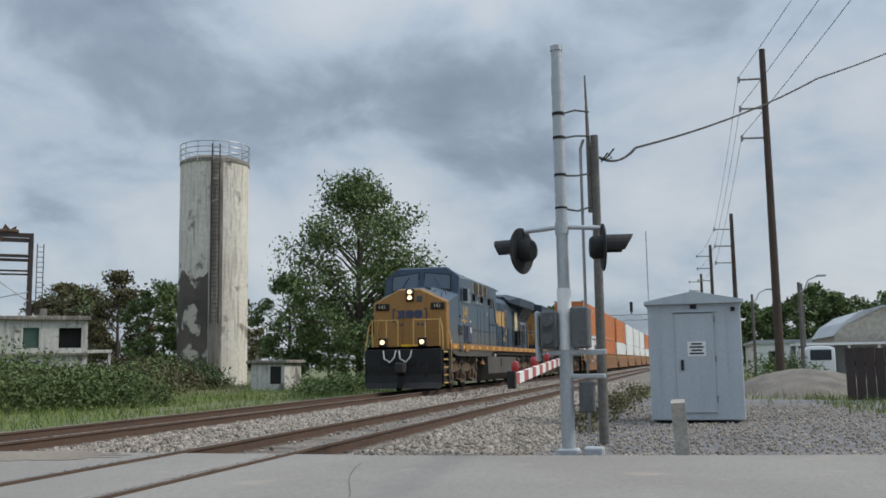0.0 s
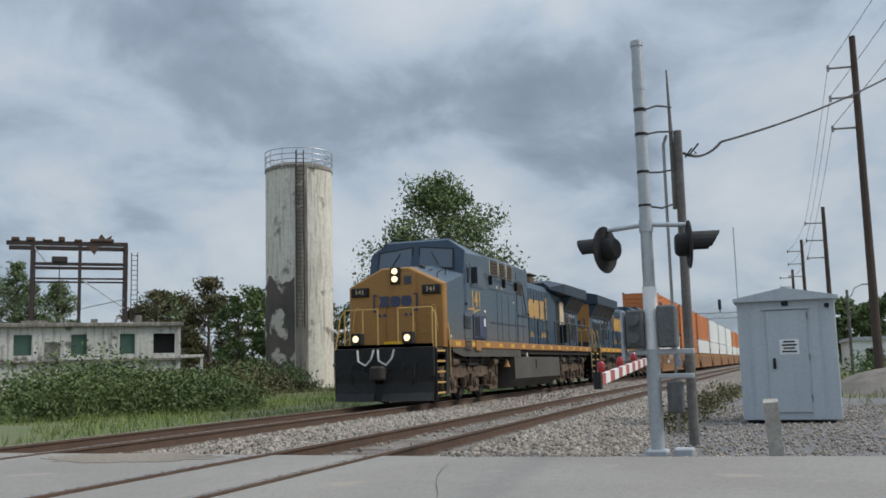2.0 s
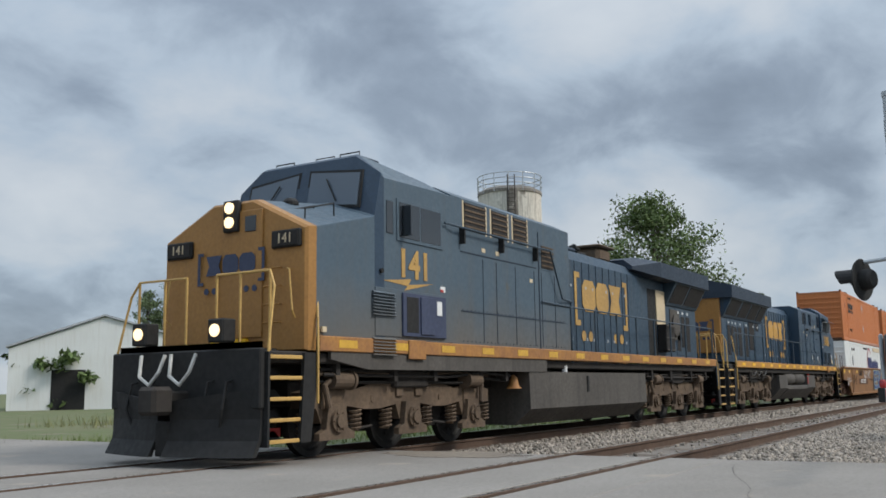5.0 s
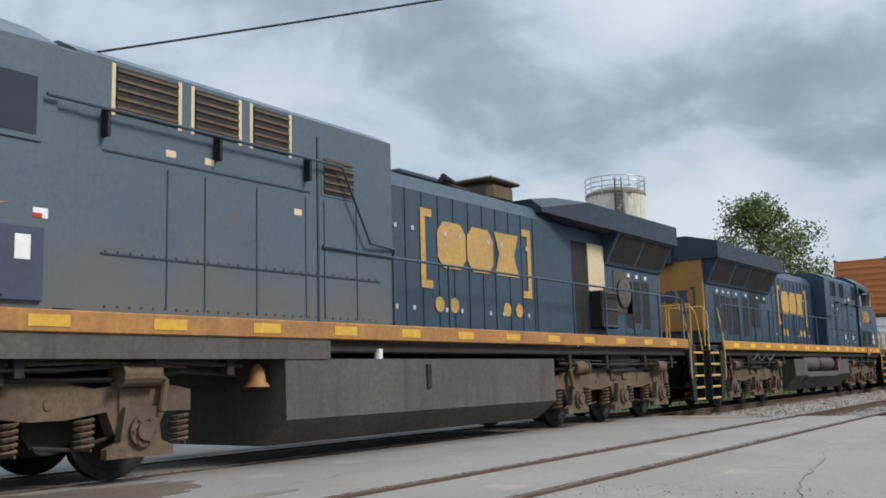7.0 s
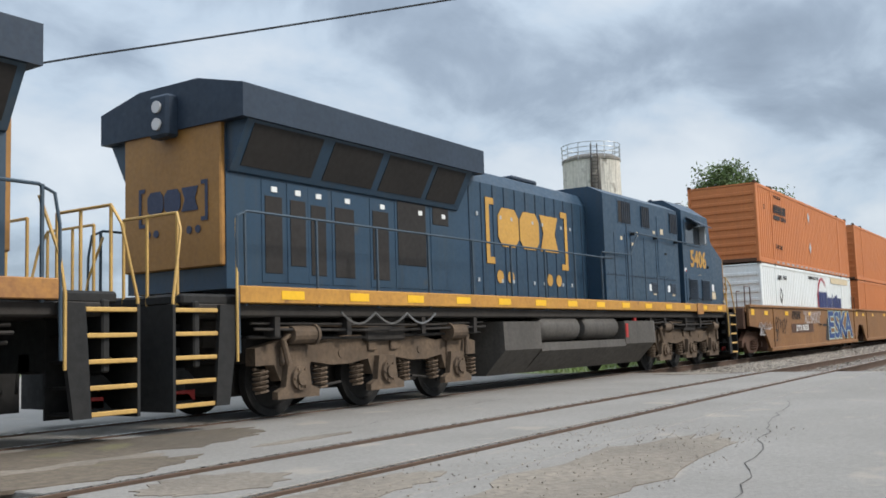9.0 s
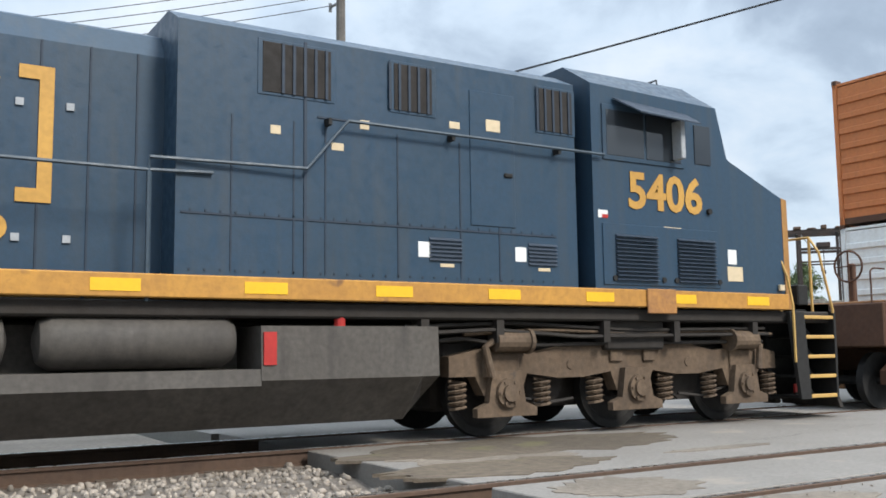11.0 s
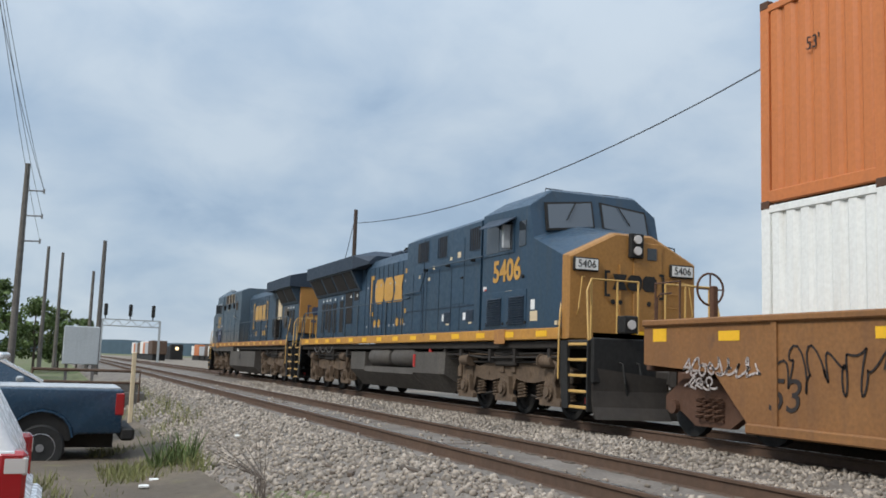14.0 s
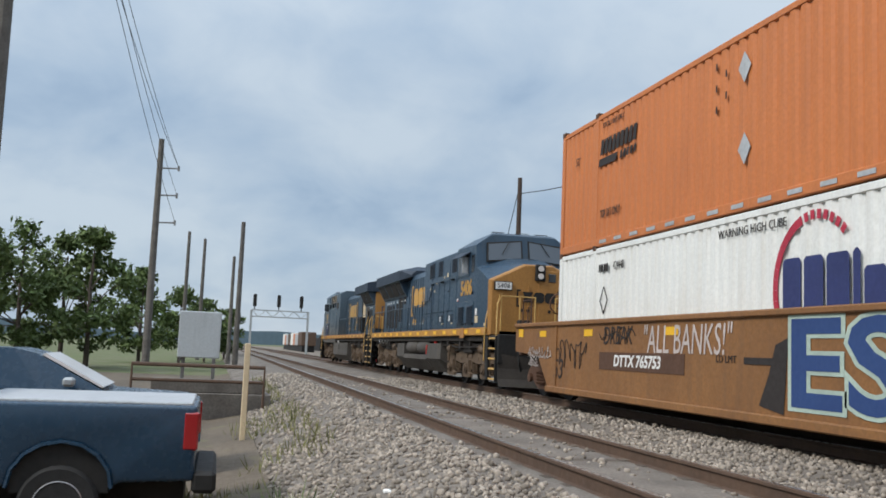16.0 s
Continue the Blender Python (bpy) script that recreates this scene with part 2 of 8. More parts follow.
STONE = paint("limestone_ballast", (0.315, 0.272, 0.225), (0.17, 0.145, 0.118), rough=0.9, scale=0.8, amount=0.6, bump=0.2, vary=0.42)
FOUL = paint("rusty_fouled_ballast", (0.11, 0.08, 0.058), (0.06, 0.045, 0.035), rough=0.95, scale=1.4, fine=25, amount=0.9, bump=0.9, bump_scale=22)
ASPHALT = paint("worn_asphalt", (0.245, 0.226, 0.203), (0.185, 0.168, 0.148), rough=0.9, scale=0.55, fine=30, amount=0.7, bump=0.35, bump_scale=60, stain=(0.27, 0.235, 0.195), stain_at=0.62)
DIRT = paint("gravelly_dirt", (0.25, 0.21, 0.165), (0.15, 0.125, 0.10), rough=0.95, scale=0.7, fine=14, amount=0.9, bump=0.7, bump_scale=25)
GROUND = paint("grassy_ground", (0.085, 0.115, 0.035), (0.13, 0.125, 0.065), rough=0.95, scale=0.22, fine=3.0, amount=0.8, bump=0.6, bump_scale=12, stain=(0.16, 0.135, 0.10), stain_at=0.6)
GREYGRAVEL = paint("dark_grey_gravel", (0.17, 0.165, 0.165), (0.11, 0.105, 0.105), rough=0.95, scale=1.5, fine=22, amount=0.9, bump=0.9, bump_scale=28)
GALV = paint("galvanised_aluminium", (0.42, 0.44, 0.45), (0.34, 0.36, 0.37), rough=0.45, metal=0.35, scale=1.4, amount=0.5, bump=0.05)
CABINET = paint("pale_grey_cabinet_paint", (0.43, 0.465, 0.485), (0.36, 0.39, 0.41), rough=0.5, scale=1.0, amount=0.4, bump=0.05, streaks=0.15)
OLDWOOD = paint("grey_weathered_wood", (0.165, 0.152, 0.138), (0.095, 0.087, 0.078), rough=0.9, scale=2.5, amount=0.8, bump=0.35)
REDWOOD = paint("reddish_pole_wood", (0.27, 0.165, 0.115), (0.18, 0.11, 0.08), rough=0.9, scale=1.5, amount=0.7, bump=0.3)
BROWNWOOD = paint("brown_pole_wood", (0.085, 0.058, 0.045), (0.055, 0.04, 0.033), rough=0.9, scale=1.5, amount=0.8, bump=0.3)
CONCRETE = paint("stained_white_concrete", (0.68, 0.64, 0.56), (0.52, 0.47, 0.39), rough=0.9, scale=0.3, fine=4, amount=0.6, bump=0.25, streaks=0.6, stain=(0.16, 0.135, 0.11), stain_at=0.61)
GRIME = paint("black_streaked_concrete", (0.12, 0.108, 0.095), (0.24, 0.215, 0.185), rough=0.95, scale=0.5, fine=5, amount=0.8, bump=0.3, streaks=0.6, stain=(0.44, 0.40, 0.34), stain_at=0.6)
PLASTER = paint("peeling_white_plaster", (0.60, 0.58, 0.53), (0.44, 0.42, 0.38), rough=0.9, scale=0.5, fine=5, amount=0.7, bump=0.3, streaks=0.75, stain=(0.10, 0.09, 0.08), stain_at=0.56)
DARKSTEEL = paint("rusted_dark_steel", (0.036, 0.033, 0.033), (0.07, 0.045, 0.036), rough=0.85, scale=1.5, amount=0.7, bump=0.1)
GREENPAINT = paint("faded_green_shutter", (0.06, 0.11, 0.085), rough=0.8, scale=1.5)
LEAF = paint("broad_leaves", (0.105, 0.15, 0.045), (0.06, 0.095, 0.028), rough=0.7, scale=0.5, bump=0.0, vary=0.4)
BUSH = paint("scrub_leaves", (0.10, 0.14, 0.042), (0.055, 0.085, 0.026), rough=0.75, scale=0.3, bump=0.0, vary=0.4)
DRY = paint("dry_olive_leaves", (0.12, 0.105, 0.045), (0.07, 0.065, 0.032), rough=0.8, scale=0.4, bump=0.0, vary=0.4)
PALELEAF = paint("pale_poplar_leaves", (0.13, 0.17, 0.075), (0.075, 0.11, 0.045), rough=0.7, scale=0.4, bump=0.0, vary=0.35)
GRASS = paint("green_grass_blades", (0.15, 0.20, 0.045), (0.10, 0.14, 0.035), rough=0.8, scale=0.3, bump=0.0, vary=0.35)
DRYGRASS = paint("dry_weeds", (0.20, 0.19, 0.08), (0.13, 0.15, 0.05), rough=0.85, scale=0.6, bump=0.0, vary=0.35)
BARK = paint("grey_bark", (0.10, 0.08, 0.065), rough=0.95, scale=3, bump=0.4)
# distance haze is mixed into the hill's colour as pale blue
HILL = paint("haze_tinted_hill", (0.13, 0.185, 0.235), (0.105, 0.155, 0.20), rough=1.0, scale=0.02, fine=0.2, bump=0.0)
RUBBLE = paint("pale_rubble", (0.50, 0.42, 0.35), (0.33, 0.26, 0.22), rough=0.95, scale=0.8, amount=0.7, bump=0.3, vary=0.3)
CARWHITE = paint("white_car_paint", (0.72, 0.73, 0.74), (0.66, 0.67, 0.68), rough=0.25, scale=0.7, amount=0.2, bump=0.0, spec=0.6)
CARBLUE = paint("dark_blue_car_paint", (0.015, 0.043, 0.080), (0.011, 0.032, 0.06), rough=0.25, scale=0.7, amount=0.3, bump=0.0, spec=0.6)
RUBBER = paint("tyre_rubber", (0.022, 0.022, 0.022), rough=0.85, bump=0.2)
RIM = paint("alloy_rim", (0.34, 0.34, 0.35), rough=0.35, metal=0.6, bump=0.0)
TAILRED = glassy("red_tail_lamp", (0.30, 0.012, 0.015), 0.15)
LAMPCLEAR = glassy("clear_lamp_lens", (0.55, 0.52, 0.5), 0.15)
CABLE = paint("black_cable", (0.02, 0.02, 0.022), rough=0.7, bump=0.0)
PLASTICWHITE = paint("white_hose", (0.6, 0.58, 0.53), rough=0.6, bump=0.0)
BANDRED = paint("faded_red_band", (0.40, 0.10, 0.085), rough=0.6, bump=0.0)
TAGBLUE = paint("blue_spray_paint", (0.022, 0.05, 0.16), (0.03, 0.07, 0.2), rough=0.6, scale=1.2, bump=0.0)
TAGPALE = paint("pale_spray_paint", (0.42, 0.52, 0.45), rough=0.6, bump=0.0)
TAGBLACK = paint("black_spray_paint", (0.03, 0.024, 0.022), rough=0.7, bump=0.0)
TAGWHITE = paint("white_spray_paint", (0.55, 0.48, 0.45), rough=0.7, bump=0.0)
REFLECT = paint("amber_reflector", (0.62, 0.37, 0.05), (0.5, 0.27, 0.04), rough=0.45, scale=6.0, amount=0.6, bump=0.0)
FRONT_BLUE = paint("dark_cab_blue", (0.028, 0.052, 0.085), (0.022, 0.04, 0.065), rough=0.45, scale=1.2, amount=0.6, bump=0.04)
PALE_LETTER = paint("faded_gold_lettering", (0.5, 0.30, 0.085), (0.36, 0.22, 0.08), rough=0.6, scale=1.5, amount=0.8, bump=0.0)
LOT = paint("trodden_yard_dirt", (0.15, 0.118, 0.085), (0.085, 0.068, 0.05), rough=0.95, scale=0.5, fine=9, amount=0.9, bump=0.8, bump_scale=20, stain=(0.13, 0.115, 0.06), stain_at=0.6)
MECH = paint("grey_mechanism_paint", (0.115, 0.12, 0.12), (0.075, 0.076, 0.075), rough=0.6, scale=3.0, amount=0.7, streaks=0.3)
PALEWOOD = paint("pale_weathered_wood", (0.42, 0.39, 0.33), (0.26, 0.235, 0.2), rough=0.9, scale=4.0, amount=0.8, bump=0.3)
FADED_NAVY = paint("faded_navy", (0.05, 0.062, 0.11), rough=0.6, bump=0.0)
SOOT = paint("sooty_concrete", (0.06, 0.052, 0.046), (0.13, 0.11, 0.09), rough=0.95, scale=0.42, fine=5, amount=0.8, bump=0.3, stain=(0.5, 0.45, 0.38), stain_at=0.535)
NAVY = paint("navy_marking", (0.03, 0.04, 0.14), rough=0.5, bump=0.0)
CRIMSON = paint("crimson_marking", (0.45, 0.03, 0.06), rough=0.5, bump=0.0)
HEADLIGHT = glow("lit_headlight", (1.0, 0.74, 0.42), 1.6)
FLASHRED = glow("lit_red_lamp", (0.75, 0.03, 0.03), 0.6)


# ---- mesh tools ----
class Form:
    """Gathers simple solids into one mesh."""

    def __init__(self):
        self.v, self.f = [], []

    def add(self, verts, faces):
        o = len(self.v)
        self.v += [tuple(p) for p in verts]
        self.f += [tuple(i + o for i in q) for q in faces]
        return self

    def box(self, x0, x1, y0, y1, z0, z1, c=0.0):
        cx, cy, cz = (x0 + x1) / 2, (y0 + y1) / 2, (z0 + z1) / 2
        hx, hy, hz = abs(x1 - x0) / 2, abs(y1 - y0) / 2, abs(z1 - z0) / 2
        if c <= 0:
            vs = [(cx + a * hx, cy + b * hy, cz + d * hz) for a in (-1, 1) for b in (-1, 1) for d in (-1, 1)]
            return self.add(vs, [(0, 1, 3, 2), (4, 6, 7, 5), (0, 4, 5, 1), (2, 3, 7, 6), (0, 2, 6, 4), (1, 5, 7, 3)])
        c = min(c, hx * 0.95, hy * 0.95, hz * 0.95)
        vs, at = [], {}
        for a in (-1, 1):
            for b in (-1, 1):
                for d in (-1, 1):
                    at[a, b, d] = len(vs)
                    vs += [(cx + a * hx, cy + b * (hy - c), cz + d * (hz - c)), (cx + a * (hx - c), cy + b * hy, cz + d * (hz - c)), (cx + a * (hx - c), cy + b * (hy - c), cz + d * hz)]
        fs = []
        s = (-1, 1)
        for a in s:
            fs.append((at[a, -1, -1], at[a, 1, -1], at[a, 1, 1], at[a, -1, 1]))
            fs.append((at[-1, a, -1] + 1, at[1, a, -1] + 1, at[1, a, 1] + 1, at[-1, a, 1] + 1))
            fs.append((at[-1, -1, a] + 2, at[1, -1, a] + 2, at[1, 1, a] + 2, at[-1, 1, a] + 2))
            for b in s:
                fs.append((at[a, b, -1], at[a, b, 1], at[a, b, 1] + 1, at[a, b, -1] + 1))
                fs.append((at[a, -1, b], at[a, 1, b], at[a, 1, b] + 2, at[a, -1, b] + 2))
                fs.append((at[-1, a, b] + 1, at[1, a, b] + 1, at[1, a, b] + 2, at[-1, a, b] + 2))
                for d in s:
                    fs.append((at[a, b, d], at[a, b, d] + 1, at[a, b, d] + 2))
        return self.add(vs, fs)

    def prism(self, outline, axis, a, b):
        """An outline of (p, q) pairs swept along an axis from a to b: x takes (y, z), y takes (x, z), z takes (x, y)."""
        put = {"x": lambda p, q, s: (s, p, q), "y": lambda p, q, s: (p, s, q), "z": lambda p, q, s: (p, q, s)}[axis]
        n = len(outline)
        vs = [put(p, q, a) for p, q in outline] + [put(p, q, b) for p, q in outline]
        fs = [tuple(range(n)), tuple(range(2 * n - 1, n - 1, -1))] + [(i, (i + 1) % n, n + (i + 1) % n, n + i) for i in range(n)]
        return self.add(vs, fs)

    def tube(self, points, r, n=6, r_end=None, closed=True):
        pts = [Vector(p) for p in points]
        rings = []
        for i, p in enumerate(pts):
            d = (pts[min(i + 1, len(pts) - 1)] - pts[max(i - 1, 0)]).normalized()
            u = d.orthogonal().normalized() if i == 0 else (u - d * u.dot(d)).normalized()
            w = d.cross(u)
            rr = r if r_end is None else r + (r_end - r) * i / max(len(pts) - 1, 1)
            rings.append([p + (u * math.cos(2 * math.pi * k / n) + w * math.sin(2 * math.pi * k / n)) * rr for k in range(n)])
        vs = [q for ring in rings for q in ring]
        fs = [(i * n + k, i * n + (k + 1) % n, (i + 1) * n + (k + 1) % n, (i + 1) * n + k) for i in range(len(pts) - 1) for k in range(n)]
        if closed:
            fs += [tuple(range(n)), tuple(range((len(pts) - 1) * n, len(pts) * n))]
        return self.add(vs, fs)

    def cyl(self, p, q, r, n=14, r_end=None):
        return self.tube([p, q], r, n, r_end)

    def disc_y(self, x, y0, y1, z, r, n=20):
        return self.cyl((x, y0, z), (x, y1, z), r, n)

    def lathe(self, profile, centre=(0, 0, 0), n=24, axis="z"):
        vs, fs = [], []
        for r, h in profile:
            for k in range(n):
                a = 2 * math.pi * k / n
                p = (r * math.cos(a), r * math.sin(a), h)
                p = p if axis == "z" else ((p[0], p[2], p[1]) if axis == "y" else (p[2], p[0], p[1]))
                vs.append(tuple(c + d for c, d in zip(p, centre)))
        for i in range(len(profile) - 1):
            fs += [(i * n + k, i * n + (k + 1) % n, (i + 1) * n + (k + 1) % n, (i + 1) * n + k) for k in range(n)]
        fs += [tuple(range(n)), tuple(range((len(profile) - 1) * n, len(profile) * n))]
        return self.add(vs, fs)

    def coil(self, x, y, z0, z1, r, turns=4, wire=0.016):
        k = turns * 8
        return self.tube([(x + r * math.cos(2 * math.pi * i / 8), y + r * math.sin(2 * math.pi * i / 8), z0 + (z1 - z0) * i / k) for i in range(k + 1)], wire, 4)

    def mesh(self, name, smooth=False):
        me = bpy.data.meshes.new(name)
        me.from_pydata(self.v, [], self.f)
        bm = bmesh.new()
        bm.from_mesh(me)
        bmesh.ops.recalc_face_normals(bm, faces=bm.faces)
        bm.to_mesh(me)
        bm.free()
        if smooth:
            me.polygons.foreach_set("use_smooth", [True] * len(me.polygons))
            me.set_sharp_from_angle(angle=radians(35))
        return me


def part(name, form, material, parent=None, label="", smooth=False):
    ob = new(name, form.mesh(name, smooth) if isinstance(form, Form) else form)
    if material:
        ob.data.materials.append(material)
    if parent:
        ob.parent = parent
    if label:
        ob["label"] = label
    return ob


SITE = {"east": 0.0}  # where the part of the place now being built has its origin, along the tracks


def placed(m=None):
    return Matrix.Translation((SITE["east"], 0, 0)) @ (m or Matrix())


def rounded(name, form, material, parent, label="", radius=0.05):
    """A part whose sharp edges are rolled over."""
    me = form.mesh(name)
    bm = bmesh.new()
    bm.from_mesh(me)
    bmesh.ops.remove_doubles(bm, verts=bm.verts, dist=0.001)
    sharp = [e for e in bm.edges if len(e.link_faces) == 2 and e.calc_face_angle(0.0) > radians(24)]
    bmesh.ops.bevel(bm, geom=sharp, offset=radius, segments=3, profile=0.5, affect="EDGES", clamp_overlap=True)
    bm.to_mesh(me)
    bm.free()
    me.polygons.foreach_set("use_smooth", [True] * len(me.polygons))
    me.set_sharp_from_angle(angle=radians(40))
    return part(name, me, material, parent, label)


def thing(name, label, category, group="", m=None, kind=""):
    ob = new(name)
    ob.empty_display_size = 0.2
    ob.matrix_world = placed(m)
    return tagged(ob, label, category, group, kind)


def single(name, form, material, label, category="", group="", kind="", m=None, smooth=False):
    ob = part(name, form, material, smooth=smooth)
    ob.matrix_world = placed(m)
    return tagged(ob, label, category, group, kind)


def soup(name, verts, faces, material):
    """A mesh from numpy arrays: verts (n, 3), faces (m, k), all with k corners."""
    me = bpy.data.meshes.new(name)
    verts, faces = np.asarray(verts, np.float32), np.asarray(faces, np.int32)
    k = faces.shape[1]
    me.vertices.add(len(verts)), me.loops.add(faces.size), me.polygons.add(len(faces))
    me.vertices.foreach_set("co", verts.ravel())
    me.loops.foreach_set("vertex_index", faces.ravel())
    me.polygons.foreach_set("loop_start", np.arange(0, faces.size, k, dtype=np.int32))
    me.update(calc_edges=True)
    me.materials.append(material)
    return me


def leaves(rng, centres, size):
    """Small leaf-shaped quads round the given centres."""
    n = len(centres)
    a = rng.normal(size=(n, 3))
    a /= np.linalg.norm(a, axis=1)[:, None]
    b = np.cross(a, rng.normal(size=(n, 3)))
    b /= np.linalg.norm(b, axis=1)[:, None]
    s = size * rng.uniform(0.6, 1.4, (n, 1))
    quad = np.stack([centres - a * s, centres + b * s * 0.45, centres + a * s, centres - b * s * 0.45], 1).reshape(-1, 3)
    return quad, np.arange(4 * n).reshape(n, 4)


def lettering(text, size, m, material, parent, label="", thick=0.004, shear=0.0, squeeze=1.0, bold=0.0):
    cu = bpy.data.curves.new("letters", "FONT")
    cu.body, cu.size, cu.extrude, cu.align_x, cu.align_y, cu.shear = text, size, thick, "CENTER", "CENTER", shear
    cu.resolution_u, cu.offset = 3, bold
    tmp = bpy.data.objects.new("letters", cu)
    scene.collection.objects.link(tmp)
    bpy.context.view_layer.update()
    me = bpy.data.meshes.new_from_object(tmp.evaluated_get(bpy.context.evaluated_depsgraph_get()))
    bpy.data.objects.remove(tmp)
    me.transform(m @ Matrix.Diagonal((squeeze, 1, 1, 1)))
    ob = part("lettering", me, material, parent, label)
    return ob


def side_text(x, y, z, facing):
    """Upright text on a side wall that faces -y (facing = -1) or +y."""
    return pose(x, y, z, 90, 0, 0) if facing < 0 else pose(x, y, z, 90, 0, 180)


# ---- the train ----
TRACK_NEAR, TRACK_FAR = 5.35, 10.18


def loft(form, sections):
    """Joins (x, outline) sections, whose (y, z) outlines have equally many points."""
    n = len(sections[0][1])
    vs = [(x, y, z) for x, o in sections for y, z in o]
    fs = [tuple(range(n)), tuple(range((len(sections) - 1) * n, len(sections) * n))]
    for i in range(len(sections) - 1):
        fs += [(i * n + k, i * n + (k + 1) % n, (i + 1) * n + (k + 1) % n, (i + 1) * n + k) for k in range(n)]
    return form.add(vs, fs)


def shell(w, zb, zs, wt, zt):
    return [(-w, zb), (-w, zs), (-wt, zt), (wt, zt), (w, zs), (w, zb)]


def brand_blocks(parent, x, y, z, wide, high, facing, material, front=False):
    """The road's mark as three plain shapes between two square brackets, with dots below."""
    label = "gold block mark" if material in (LETTER, PALE_LETTER) else "dark block mark"
    t = 0.006 * facing

    def plate(name, outline):
        f = Form()
        if front:
            f.prism([(y + p, z + q) for p, q in outline], "x", x - 0.006, x)
        else:
            f.prism([(x - facing * p, z + q) for p, q in outline], "y", y, y + t)
        part(name, f, material, mark)

    hw, hh = wide / 2, high / 2
    b = high * 0.1
    mark = part("road_mark", Form().box(x - 0.003, x - 0.001, y - 0.02, y + 0.02, z - 0.02, z + 0.02) if front else Form().box(x - 0.02, x + 0.02, min(y, y + t / 2), max(y, y + t / 2), z - 0.02, z + 0.02), material, parent, label)
    for s in (-1, 1):
        e = s * hw
        plate("bracket", [(e, -hh), (e, hh), (e - s * b * 2.4, hh), (e - s * b * 2.4, hh - b), (e - s * b, hh - b), (e - s * b, -hh + b), (e - s * b * 2.4, -hh + b), (e - s * b * 2.4, -hh)])
        for k in (0, 1):
            cx, r = s * hw * (0.72 - 0.24 * k), high * 0.1
            plate("dot", [(cx + r * math.cos(i * math.pi / 7), -hh * 1.38 + r * math.sin(i * math.pi / 7)) for i in range(14)])
    h, lift, g = hh * 0.6, hh * 0.16, wide * 0.118
    for k in (-1, 0, 1):
        c = k * g * 2.12
        if k < 1:
            o = [(-g, -h * 0.55), (-g * 0.6, -h), (g * 0.6, -h), (g, -h * 0.55), (g, h * 0.55), (g * 0.6, h), (-g * 0.6, h), (-g, h * 0.55)]
        else:
            o = [(-g, -h), (g, -h), (g * 0.62, 0), (g, h), (-g, h), (-g * 0.62, 0)]
        plate("block", [(c + p, lift + q) for p, q in o])
    return mark


